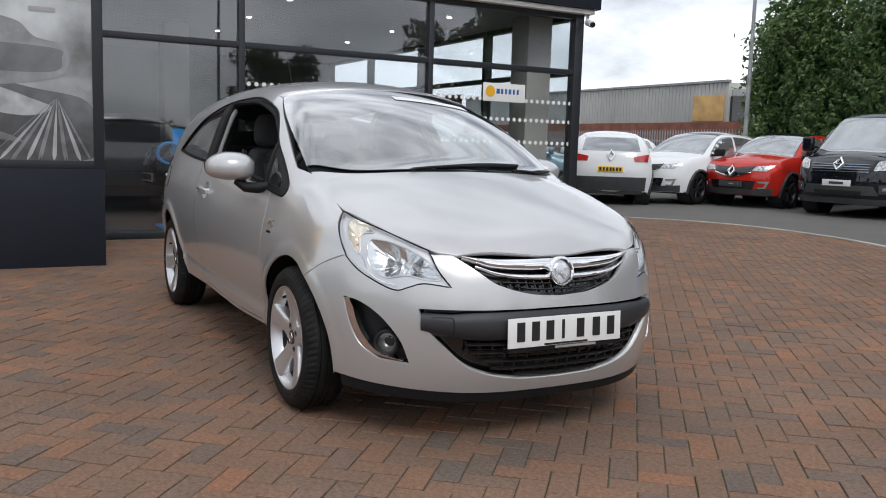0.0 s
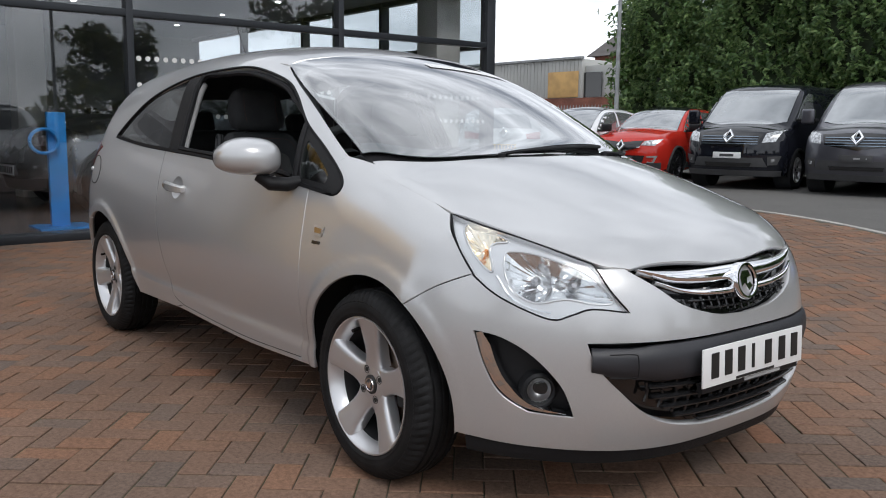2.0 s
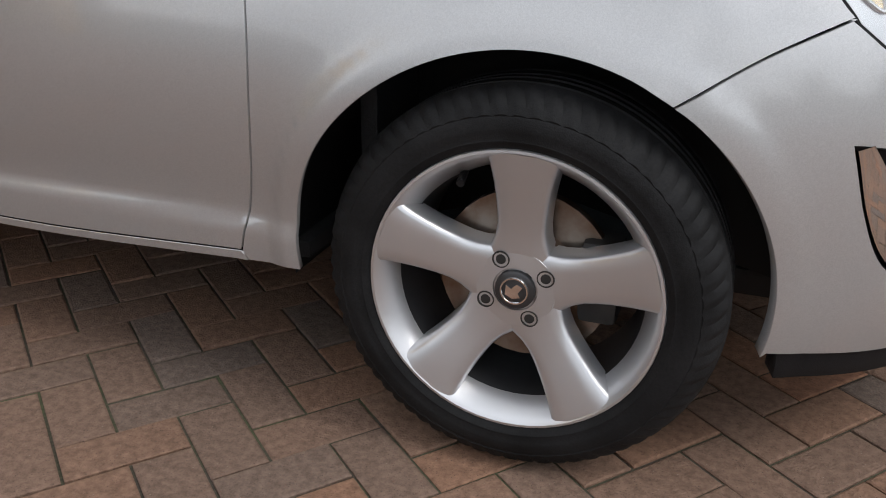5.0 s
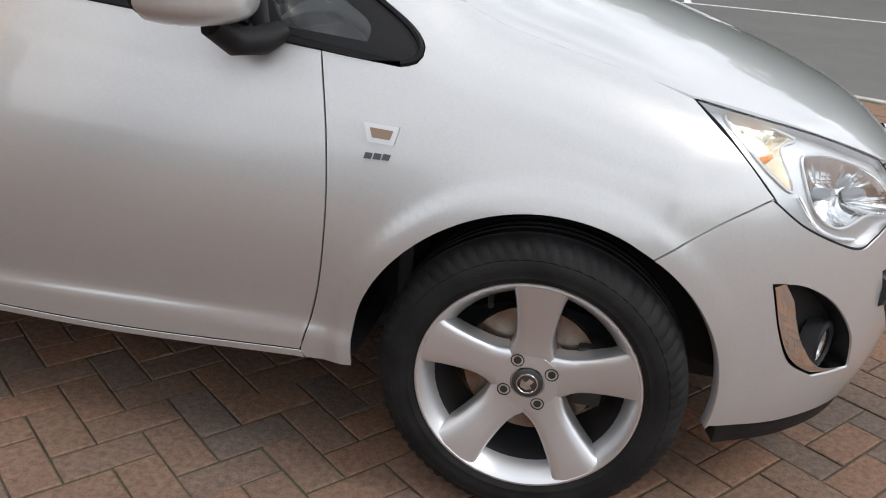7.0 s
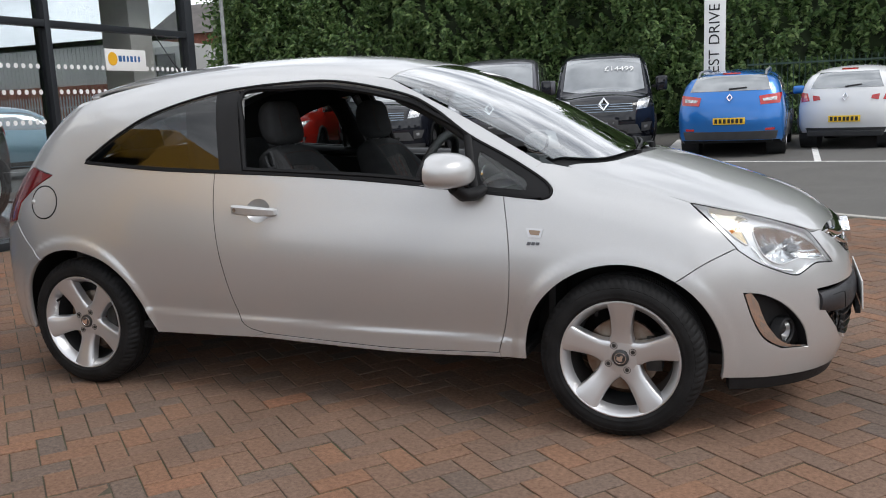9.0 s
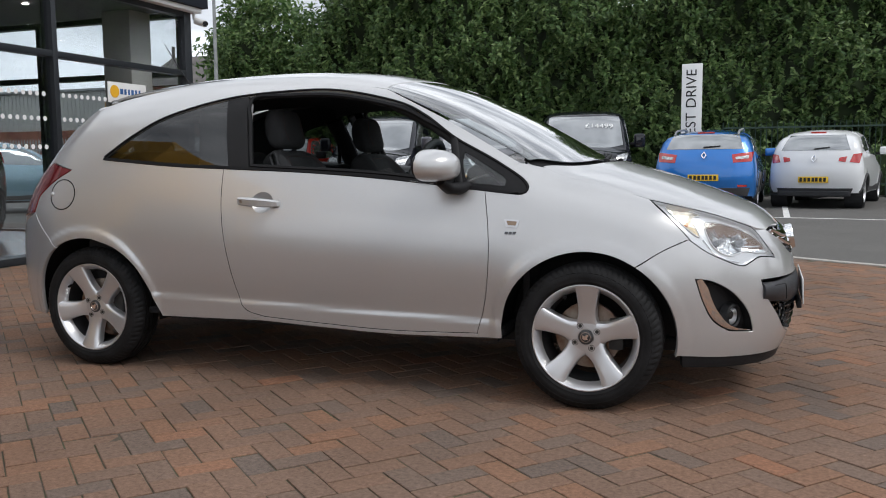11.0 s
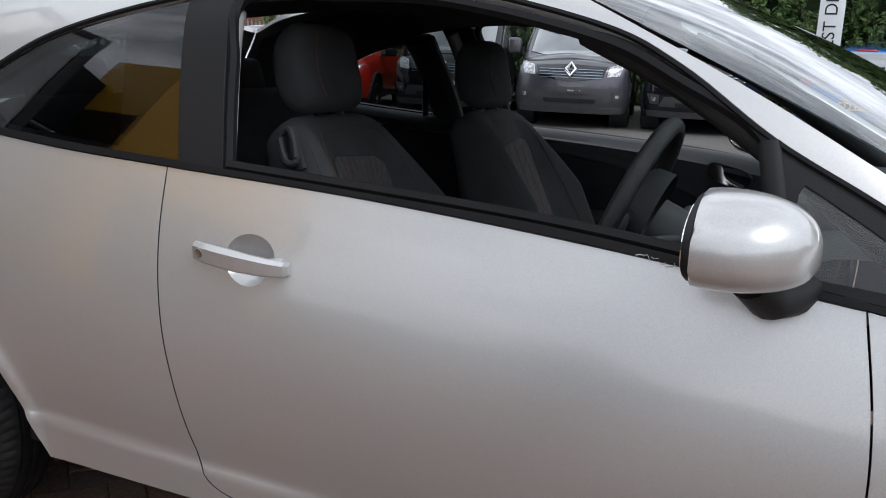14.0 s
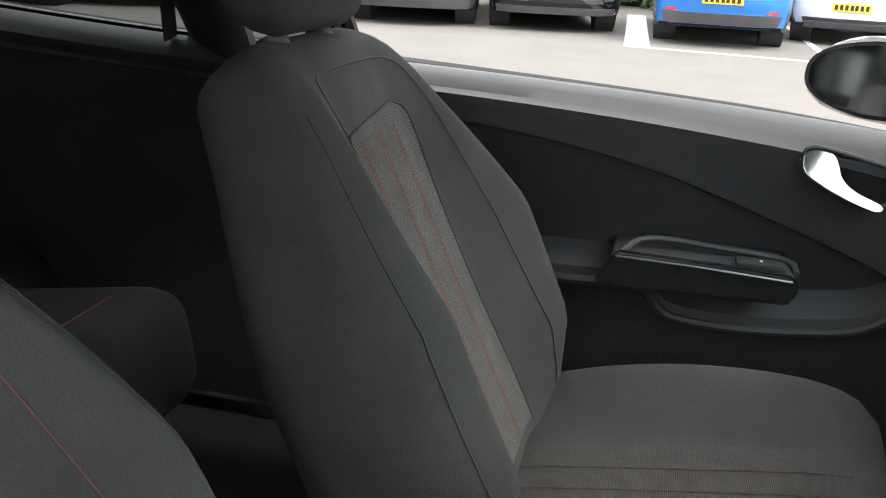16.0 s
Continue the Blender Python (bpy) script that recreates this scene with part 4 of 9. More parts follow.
intake = panel("lower_grille", BODY, "nose", air_flat, GLOSS_BLACK, car, "black honeycomb lower grille", lift=-0.05, rim=0.0, gap=-0.01)
bar("bumper_band", both([(-0.535, 0.478), (-0.44, 0.468), (-0.22, 0.466), (0, 0.466)]), [0.034, 0.050, 0.053, 0.053, 0.053, 0.050, 0.034], BAND_BLACK, car, "black textured bumper band", lift=0.0, depth=0.012)
for z, e in ((0.398, 0.39), (0.366, 0.375), (0.334, 0.34), (0.302, 0.29), (0.275, 0.19)):
    bar("grille_slat", both([(-e, z), (-e * 0.5, z - 0.004), (0, z - 0.006)]), [0.0060] * 3, GRILLE_BLACK, intake, lift=-0.012, depth=0.012)
for k in range(-8, 9):
    y = k * 0.049
    e = 0.262 + (abs(y) / 0.45) ** 2.2 * 0.12
    p = nose_run([(y, 0.41), (y + 0.006, (0.41 + e) / 2), (y, e)], -0.02, 0.02)
    part("grille_slat", bm_tube(p, 0.0058, 6), GRILLE_BLACK, intake, smooth=True)
plate = box("number_plate", (0.006, 0.52, 0.111), pose(2.083, 0, 0.445, 0, -2.5, 0), WHITE_PLASTIC, car, 0.003, "white number plate with black bars")
for k, y in enumerate((-0.205, -0.14, -0.075, -0.015, 0.065, 0.14, 0.21)):
    part("plate_bar", bm_box((0.003, 0.034 if k != 3 else 0.012, 0.072), pose(2.0875, y, 0.449, 0, -2.5, 0), 0.0005), INK, plate)
part("plate_bar", bm_box((0.003, 0.20, 0.008), pose(2.0875, 0, 0.396, 0, -2.5, 0), 0.0005), INK, plate)
part("plate_holder", bm_box((0.02, 0.50, 0.03), pose(2.07, 0, 0.385, 0, -2.5, 0), 0.004), BLACK_PLASTIC, car, smooth=True)
part("plate_bar", bm_box((0.002, 0.19, 0.010), pose(2.081, 0.05, 0.381, 0, -2.5, 0), 0.0005), TRIM_GREY, plate)
part("tow_cover", bm_tube(list(nose_run([(-0.50, 0.500), (-0.445, 0.500), (-0.435, 0.49), (-0.435, 0.445), (-0.445, 0.438), (-0.50, 0.438)], 0.026, 0.01)), 0.0018, 6), SEAL, car)

for left in (False, True):
    s = 1 if left else -1
    insert = panel("fog_insert", BODY, "nose", fog_flat, BLACK_PLASTIC, car, "black recessed fog-lamp insert", lift=-0.045, rim=0.0, gap=-0.012, mirror=left)
    # walls of the recess
    e = BODY.at("nose", fog_flat)
    n = BODY.normal(e)
    k = len(e)
    v = np.vstack([e - n * 0.004, e - n * 0.05]) * ((1, -1, 1) if left else (1, 1, 1))
    from_arrays("recess_wall", v, [(i, (i + 1) % k, k + (i + 1) % k, k + i) for i in range(k)], BLACK_PLASTIC, insert)
    c = BODY.at("nose", BODY.flat("nose", [(1.83, -0.63, 0.385)]))
    cn = BODY.normal(c)[0] * ((1, -1, 1) if left else (1, 1, 1))
    c = c[0] * ((1, -1, 1) if left else (1, 1, 1))
    face = Vector((cn[0] + 0.35, cn[1] * 0.8, 0)).normalized()
    m = Matrix.Translation(Vector(c) - face * 0.022) @ face.to_track_quat("Z", "Y").to_matrix().to_4x4()
    part("fog_housing", bm_lathe([(0.054, -0.03), (0.050, 0.002), (0.042, 0.007), (0.036, 0.002), (0.034, -0.02)], m, 32), BLACK_PLASTIC, insert, smooth=True)
    part("fog_reflector", bm_lathe([(0.034, -0.004), (0.026, -0.02), (0.012, -0.03), (0.0, -0.03)], m, 24), BADGE_GREY, insert, "polished reflector", True)
    part("fog_lens", bm_lathe([(0.040, 0.001), (0.025, 0.006), (0.0, 0.008)], m, 24), LENS, insert, smooth=True)
    run = BODY.at("nose", BODY.flat("nose", catmull([(1.672, -0.738, 0.538), (1.70, -0.725, 0.45), (1.74, -0.70, 0.378), (1.80, -0.65, 0.333), (1.875, -0.58, 0.322)], 0.015)))
    n = BODY.normal(run)
    k = len(run)
    wid = np.interp(np.linspace(0, 1, k), [0, 0.12, 0.5, 0.75, 1], [0.014, 0.024, 0.022, 0.010, 0.002])
    v = []
    for q, m2, hw, i in zip(run, n, wid, range(k)):
        d = run[min(i + 1, k - 1)] - run[max(i - 1, 0)]
        sd = np.cross(m2, d / np.linalg.norm(d))
        sd = sd if sd[0] > 0 else -sd
        for a, dd in ((0.0, -0.014), (0.0, -0.001), (0.12, 0.001), (1.0, 0.004), (1.0, -0.02)):
            v.append((q + sd * (0.003 + a * hw * 1.45) + m2 * dd) * ((1, -1, 1) if left else (1, 1, 1)))
    from_arrays("chrome_strip", v, [(i * 5 + j, (i + 1) * 5 + j, (i + 1) * 5 + j + 1, i * 5 + j + 1) for i in range(k - 1) for j in range(4)], CHROME, insert, "polished chrome strip")

    # headlamp: a silver surround with two bowls sunk into it
    LAMP_TURN = [(1.551, -0.682, 0.827), (1.558, -0.654, 0.837), (1.635, -0.638, 0.817), (1.684, -0.628, 0.796), (1.661, -0.658, 0.789), (1.658, -0.678, 0.770), (1.686, -0.694, 0.709), (1.640, -0.710, 0.742), (1.589, -0.706, 0.791)]
    LAMP_MAIN = [(1.699, -0.658, 0.757), (1.713, -0.635, 0.770), (1.78, -0.580, 0.758), (1.880, -0.505, 0.709), (1.935, -0.465, 0.640), (1.905, -0.510, 0.632), (1.86, -0.573, 0.643), (1.80, -0.633, 0.630), (1.750, -0.667, 0.657), (1.720, -0.675, 0.703)]
    flip = (1, -1, 1) if left else (1, 1, 1)
    lens_loop = loop(BODY.flat("nose", side3(LAMP_REAR)), BODY.flat("nose", BODY.at("top", BODY_HOOD_SIDE[:3])), BODY.flat("nose", [*BODY.at("top", [(1.87, -0.488)]), *np.array(LAMP_FRONT[::-1])[0:1]]), BODY.flat("nose", LAMP_FRONT[::-1]), BODY.flat("nose", LAMP_FOOT[::-1]), step=0.015)
    lamp = panel("headlamp", BODY, "nose", lens_loop, LAMP_SILVER, car, "clear headlamp with chrome reflectors", lift=-0.016, rim=0.0, gap=0.001, mirror=left, cell=0.012, holes=[BODY.flat("nose", catmull(q, 0.012, True)) for q in (LAMP_TURN, LAMP_MAIN)])
    panel("lens", BODY, "nose", lens_loop, LENS, lamp, "clear plastic lens", lift=0.001, rim=0.0, gap=0.003, mirror=left)
    e = BODY.at("nose", inset(lens_loop, 0.003))
    n = BODY.normal(e)
    k = len(e)
    from_arrays("lamp_wall", np.vstack([e - n * 0.002, e - n * 0.062]) * flip, [(i, (i + 1) % k, k + (i + 1) % k, k + i) for i in range(k)], LAMP_SILVER, lamp)
    part("lamp_seal", bm_tube((BODY.at("nose", lens_loop) + n * 0.0 - BODY.normal(BODY.at("nose", lens_loop)) * 0.004) * flip, 0.0034, 6, True), SEAL, lamp)
    for name, rim_pts, deep, material, bulbs in (("indicator_reflector", LAMP_TURN, 0.030, WARM_CHROME, ((0.5, AMBER, 0.008),)), ("main_reflector", LAMP_MAIN, 0.055, REFLECTOR, ((0.30, BADGE_GREY, 0.013), (0.66, BADGE_GREY, 0.015)))):
        ring = BODY.flat("nose", catmull(rim_pts, 0.010, True))
        mid = ring.mean(0)
        nr, nc, v = 9, len(ring), []
        for k in range(nr + 1):
            share = max(1 - k / nr, 0.03)
            q = BODY.at("nose", mid + (ring - mid) * share)
            # two bowls that meet in an upright rib, cut into flutes
            across = np.interp((mid + (ring - mid) * share)[:, 0], [ring[:, 0].min(), ring[:, 0].max()], [0, 1])
            rib = 0.020 * np.exp(-((across - 0.47) / 0.06) ** 2) if name == "main_reflector" else 0
            flute = 0.0022 * (np.arange(nc) // 3 % 2) if 0 < k < nr else 0
            v.append((q - BODY.normal(q) * np.broadcast_to(0.016 + deep * (1 - share ** 2.4) - rib * (1 - share ** 2) + flute, nc)[:, None]) * flip)
        from_arrays(name, np.vstack(v), [(k * nc + i, k * nc + (i + 1) % nc, (k + 1) * nc + (i + 1) % nc, (k + 1) * nc + i) for k in range(nr) for i in range(nc)], material, lamp, "", False)
        q = BODY.at("nose", ring)
        part("lamp_bezel", bm_tube((q - BODY.normal(q) * 0.0145) * flip, 0.0032, 8, True), LAMP_SILVER, lamp, "silver bezel", True)
        lo, hi = ring[:, 0].min(), ring[:, 0].max()
        for share, colour, size in bulbs:
            near = ring[np.argsort(np.abs(ring[:, 0] - (lo + (hi - lo) * share)))[:4]]
            c = BODY.at("nose", [(lo + (hi - lo) * share, near[:, 1].mean())])
            cn = BODY.normal(c)[0] * flip
            c = c[0] * flip
            part("bulb", bm_tube([tuple(c - cn * 0.066), tuple(c - cn * 0.042), tuple(c - cn * 0.028)], [size, size * 0.95, size * 0.5], 14), colour, lamp, smooth=True)
    light_strip = BODY.at("nose", BODY.flat("nose", catmull([(1.70, -0.690, 0.700), (1.752, -0.684, 0.644), (1.80, -0.648, 0.615), (1.84, -0.610, 0.604)], 0.02)))
    part("lamp_moulding", bm_tube((light_strip - BODY.normal(light_strip) * 0.013) * flip, 0.0035, 6), CHROME, lamp, smooth=True)

    # ---- door fittings, mirror, windows of the side ----
    side_door = [o for o in car.children if o.name.startswith("door")][1 if left else 0]
    # a bowed bar with flat faces
    stations = [(x - 0.026, a, b) for x, a, b in ((-0.322, 0.006, 0.014), (-0.316, 0.015, 0.017), (-0.285, 0.024, 0.019), (-0.25, 0.030, 0.0195), (-0.205, 0.034, 0.0195), (-0.16, 0.033, 0.018), (-0.13, 0.029, 0.016), (-0.108, 0.022, 0.0135), (-0.104, 0.008, 0.012))]
    foot = BODY.at("side", [(x, 0.833) for x, _, _ in stations])
    v = []
    for (x, out, h), q in zip(stations, foot):
        for dz, dy in ((-h, max(out - 0.012, 0.0)), (-h, out - 0.004), (-h * 0.78, out), (h * 0.55, out + 0.001), (h * 0.98, out - 0.006), (h, max(out - 0.012, 0.0))):
            v.append((x, s * (abs(q[1]) + dy), q[2] + dz - 0.05 * (x + 0.222)))
    n = len(stations)
    f = [(i * 6 + j, (i + 1) * 6 + j, (i + 1) * 6 + (j + 1) % 6, i * 6 + (j + 1) % 6) for i in range(n - 1) for j in range(6)] + [tuple(range(6)), tuple(range(n * 6 - 1, n * 6 - 7, -1))]
    handle = from_arrays("door_handle", v, f, SILVER, side_door, "silver bar handle", False)
    for x in (-0.322, -0.158):
        q = BODY.at("side", [(x, 0.833)])[0]
        part("handle_base", bm_box((0.030, 0.02, 0.024), pose(x, s * (abs(q[1]) + 0.006), q[2]), 0.004), SILVER, side_door, smooth=True)
    if not left:
        q = foot[2]
        part("key_lock", bm_lathe([(0.009, 0), (0.008, 0.003), (0.005, 0.002), (0.0, 0.002)], Matrix.Translation((-0.321, q[1] - 0.0225, q[2] + 0.005)) @ pose(0, 0, 0, 90, 0, 0), 16), STEEL, side_door, smooth=True)
    rep = panel("side_repeater", BODY, "side", loop([(0.913, 0.773), (0.978, 0.769)], [(0.978, 0.769), (0.971, 0.737)], [(0.971, 0.737), (0.923, 0.740)], [(0.923, 0.740), (0.913, 0.773)], step=0.01), ALLOY, car, "chrome-edged indicator with amber lens", lift=0.004, gap=0.0, mirror=left, cell=0.01)
    panel("amber_lens", BODY, "side", loop([(0.925, 0.765), (0.968, 0.762)], [(0.968, 0.762), (0.963, 0.746)], [(0.963, 0.746), (0.931, 0.748)], [(0.931, 0.748), (0.925, 0.765)], step=0.01), AMBER_DARK, rep, lift=0.007, gap=0.0, mirror=left, cell=0.01)
    for k in range(3):
        x = 0.921 + 0.0165 * k
        panel("wing_badge", BODY, "side", loop([(x, 0.7215), (x + 0.013, 0.7210)], [(x + 0.013, 0.7210), (x + 0.010, 0.7105)], [(x + 0.010, 0.7105), (x - 0.003, 0.7110)], [(x - 0.003, 0.7110), (x, 0.7215)], step=0.008), BADGE_DARK, rep, lift=0.003, gap=0.0, rim=0.004, mirror=left, cell=0.01)
    # black corner piece with its small pane
    pane_edge = loop([(0.715, 1.052), (0.80, 1.004), (0.892, 0.948)], [(0.892, 0.948), (0.904, 0.930), (0.900, 0.909)], [(0.900, 0.909), (0.745, 0.923)], [(0.745, 0.923), (0.722, 0.96), (0.708, 1.03), (0.715, 1.052)], step=0.015)
    corner = panel("mirror_corner", BODY, "side", loop(GLASS_TOP[8:], [(0.965, 0.880), (0.82, 0.898), (0.70, 0.917)], [(0.70, 0.917), (0.66, 1.11)]), BLACK_PLASTIC, car, "black window corner with a fixed quarter pane", lift=-0.003, gap=0.001, rim=0.02, mirror=left, holes=[pane_edge])
    panel("corner_pane", BODY, "side", pane_edge, CAR_GLASS, corner, lift=-0.006, rim=0, gap=-0.004, mirror=left)
    part("pillar_bar", bm_tube(on_skin(BODY, "side", [(0.705, 0.915), (0.680, 1.01), (0.655, 1.112)], -0.004, 0.03, left), 0.017, 8, flat=0.5, up=(0, 1, 0)), BLACK_PLASTIC, corner, "satin black window bar", True)
    edge = on_skin(BODY, "side", [(0.965, 0.877), (0.99, 0.884), (0.998, 0.904), (0.975, 0.935), (0.915, 0.976), (0.81, 1.036), (0.66, 1.114), (0.50, 1.219), (0.35, 1.285), (0.06, 1.345), (-0.18, 1.35), (-0.51, 1.323), (-0.82, 1.245), (-1.0, 1.155), (-1.155, 1.048)], -0.002, 0.03, left)
    part("window_seal", bm_tube(edge, 0.006, 6), SEAL, car, smooth=True)
    edge = on_skin(BODY, "side", [(0.70, 0.92), (0.66, 1.105), (0.50, 1.205), (0.35, 1.268), (0.06, 1.326), (-0.18, 1.333), (-0.385, 1.322), (-0.355, 1.18), (-0.31, 0.995)], -0.012, 0.03, left)
    part("window_channel", bm_tube(edge, 0.012, 6), SEAL, car, "black rubber glass channel", True)
    edge = on_skin(BODY, "side", [(0.68, 0.925), (0.41, 0.957), (0.14, 0.977), (-0.31, 1.000)], -0.006, 0.03, left)
    if not left:
        part("inner_waist_seal", bm_tube(edge, 0.011, 6), SEAL, car, smooth=True)

    # door mirror
    mm = pose(0.520 if left else 0.634, s * 0.912, 0.990, 0, 6 if left else 0, 52 if left else 0)
    bm = bmesh.new()
    bmesh.ops.create_uvsphere(bm, u_segments=40, v_segments=26, radius=1.0)
    for v in bm.verts:
        x, y, z = v.co
        out = y * s
        top, foot = 0.072 * (1 - 0.26 * max(0.0, out) ** 1.6), 0.061 * (1 - 0.14 * out)
        v.co = Vector(((max(x, -0.30) / 0.30 * 0.034) if x < 0 else 0.118 * x ** 0.92 * (1 - 0.25 * max(0.0, out)), math.copysign(abs(y) ** 0.80, y) * 0.114, abs(z) ** 0.80 * top if z > 0 else -(abs(z) ** 0.62) * foot))
    bmesh.ops.transform(bm, matrix=mm, verts=bm.verts[:])
    shell = part("door_mirror", bm, SILVER, car, "silver mirror housing", True)
    prof = [(0.112 * math.copysign(abs(math.cos(t)) ** 0.75, math.cos(t)), 0.066 * math.copysign(abs(math.sin(t)) ** 0.75, math.sin(t))) for t in np.linspace(0, 2 * math.pi, 36, endpoint=False)]
    rim_m = mm @ pose(-0.032, 0, 0.003) @ Matrix(((0, 0, -1, 0), (1, 0, 0, 0), (0, 1, 0, 0), (0, 0, 0, 1)))
    part("mirror_rim", bm_prism([(a * 0.99, b * 0.90 * (1 - 0.22 * max(0.0, a * s / 0.112))) for a, b in prof], 0.012, rim_m, 0.003), BLACK_PLASTIC, shell, smooth=True)
    part("mirror_glass", bm_prism([(a * 0.90, b * 0.80 * (1 - 0.22 * max(0.0, a * s / 0.112))) for a, b in prof], 0.003, rim_m @ pose(0, 0, 0.0115)), CHROME, shell, "mirror glass")
    part("mirror_arm", bm_tube([(0.665 - 0.06 * left, s * 0.885, 0.930), (0.69 - 0.03 * left, s * 0.85, 0.900), (0.715, s * 0.80, 0.897), (0.735, s * 0.755, 0.908)], [0.030, 0.034, 0.034, 0.028], 12, flat=0.75), BLACK_PLASTIC, shell, "black mirror arm", True)
    # fuel flap
    if not left:
        ring = [(-1.385 + 0.078 * math.cos(t), 0.862 + 0.074 * math.sin(t)) for t in np.linspace(0, 2 * math.pi, 40, endpoint=False)]
        part("flap_gap", bm_tube(on_skin(BODY, "side", ring, 0.0, 0.02), 0.0028, 6, True), SEAL, car)
        flap = panel("fuel_flap", BODY, "side", np.array(ring), SILVER, car, "round fuel flap", lift=0.0015, rim=0.0, gap=0.004)
        q = on_skin(BODY, "side", [(-1.452, 0.862), (-1.451, 0.862), (-1.45, 0.862)], 0.006, 0.01)[1]
        part("flap_knob", bm_lathe([(0.012, -0.008), (0.011, 0.0), (0.006, 0.004), (0.0, 0.005)], Matrix.Translation(Vector(q)) @ pose(0, 0, 0, 90, 0, 0), 16), SILVER, flap, smooth=True)

# ---- rear ----
def stern(*segs):
    half = np.vstack([catmull(s, 0.03) for s in segs])
    half = half[[0] + [i for i in range(1, len(half)) if np.linalg.norm(half[i] - half[i - 1]) > 0.005]]
    a = BODY.flat("stern", half)
    a = np.vstack([a, (a * (-1, 1))[::-1]])
    return a[[i for i in range(len(a)) if np.linalg.norm(a[i] - a[i - 1]) > 0.003]]


REAR_ARCH = side3(arch(REAR_AXLE, 121, 190))
CUT = side3([(-1.60, 0.77), (-1.51, 0.68), (-1.4148, 0.597)])
TAIL = side3([(-1.565, 0.855), (-1.60, 0.77)])
panel("rear_bumper", BODY, "stern", stern([(-1.93, 0, 0.60), (-1.9, -0.4, 0.60), (-1.80, -0.62, 0.62), (-1.72, -0.70, 0.70), CUT[0]], CUT, REAR_ARCH, [(-1.61, -0.75, 0.24), (-1.8, -0.6, 0.235), (-1.88, -0.3, 0.235), (-1.88, 0, 0.235)]), SILVER, car, rim=0.02)
BACK_LIGHT = stern([(-1.45, 0, 1.30), (-1.44, -0.3, 1.29), (-1.40, -0.50, 1.26)], [(-1.40, -0.50, 1.26), (-1.58, -0.56, 1.06)], [(-1.58, -0.56, 1.06), (-1.68, -0.3, 1.03), (-1.70, 0, 1.03)])
GATE = side3([(-1.30, 1.285), (-1.42, 1.15), (-1.50, 1.02)])
gate = panel("tailgate", BODY, "stern", stern([(-1.40, 0, 1.36), (-1.38, -0.3, 1.345), GATE[0]], GATE, [GATE[-1], (-1.66, -0.66, 0.92), (-1.74, -0.68, 0.74)], [(-1.74, -0.68, 0.74), (-1.80, -0.62, 0.62), (-1.9, -0.4, 0.605), (-1.93, 0, 0.605)]), SILVER, car, rim=0.02, holes=[BACK_LIGHT])
panel("rear_window", BODY, "stern", BACK_LIGHT, DARK_GLASS, gate, "dark rear glass", lift=-0.004, rim=0.0)
for left in (False, True):
    panel("tail_lamp", BODY, "stern", loop(BODY.flat("stern", side3([(-1.50, 1.02), (-1.345, 0.985)])), BODY.flat("stern", side3([(-1.345, 0.985), (-1.45, 0.93), (-1.565, 0.855)])), BODY.flat("stern", side3([(-1.565, 0.855), (-1.60, 0.77)])), BODY.flat("stern", [TAIL[-1], (-1.74, -0.68, 0.74)]), BODY.flat("stern", [(-1.74, -0.68, 0.74), (-1.66, -0.66, 0.92), side3([(-1.50, 1.02)])[0]]), step=0.02), RED_LENS, car, "dark red tail lamp", lift=0.004, mirror=left)
part("roof_spoiler", bm_tube([(-1.29 - 0.10 * (1 - t * t), 0.52 * t, 1.325 + 0.045 * (1 - t * t)) for t in np.linspace(-1, 1, 17)], [0.02] + [0.055] * 15 + [0.02], 14, flat=0.32), SILVER, car, "silver roof spoiler", True)
part("aerial", bm_tube([(-1.17, 0, 1.425), (-1.24, 0, 1.51), (-1.37, 0, 1.70)], [0.007, 0.0035, 0.002], 6), BLACK_PLASTIC, car, "black roof aerial")

# ---- cowl, wipers, windscreen band ----
cowl = panel("cowl", BODY, "top", loop([(1.04, -0.655), (1.19, -0.45), (1.275, -0.15), (1.28, 0), (1.275, 0.15), (1.19, 0.45), (1.04, 0.655)], [(1.04, 0.655), (0.96, 0.655)], [(0.96, 0.655), (1.12, 0.45), (1.20, 0.15), (1.205, 0), (1.20, -0.15), (1.12, -0.45), (0.96, -0.655)], [(0.96, -0.655), (1.04, -0.655)]), BLACK_PLASTIC, car, "black cowl grille", lift=-0.018, gap=-0.004, rim=0)
for name, pts in (("wiper", [(1.235, -0.25), (1.205, 0.05), (1.135, 0.36)]), ("wiper", [(1.215, 0.30), (1.165, 0.46), (1.075, 0.585)])):
    arm = on_skin(BODY, "top", pts, 0.007, 0.03)
    blade = part(name, bm_tube(arm, 0.007, 6), BLACK_PLASTIC, car, "black wiper arm", True)
    part("wiper_blade", bm_tube(on_skin(BODY, "top", [(pts[0][0] - 0.02, pts[0][1] + 0.12), (pts[1][0] - 0.022, pts[1][1]), (pts[2][0] - 0.02, pts[2][1] + 0.02)], 0.004, 0.03), 0.0050, 6), SEAL, blade)
    part("wiper_pivot", bm_lathe([(0.016, -0.02), (0.014, 0.006), (0.0, 0.009)], Matrix.Translation(Vector(arm[0]) - Vector((0, 0, 0.004))), 16), BLACK_PLASTIC, blade, smooth=True)
panel("screen_band", BODY, "top", loop([(0.42, -0.575), (0.45, -0.25), (0.465, 0), (0.45, 0.25), (0.42, 0.575)], [(0.42, 0.575), (0.275, 0.545)], [(0.275, 0.545), (0.34, 0.25), (0.355, 0), (0.34, -0.25), (0.275, -0.545)], [(0.275, -0.545), (0.42, -0.575)]), GLOSS_BLACK, car, "black shade band", gap=0.004, lift=-0.004, rim=0)
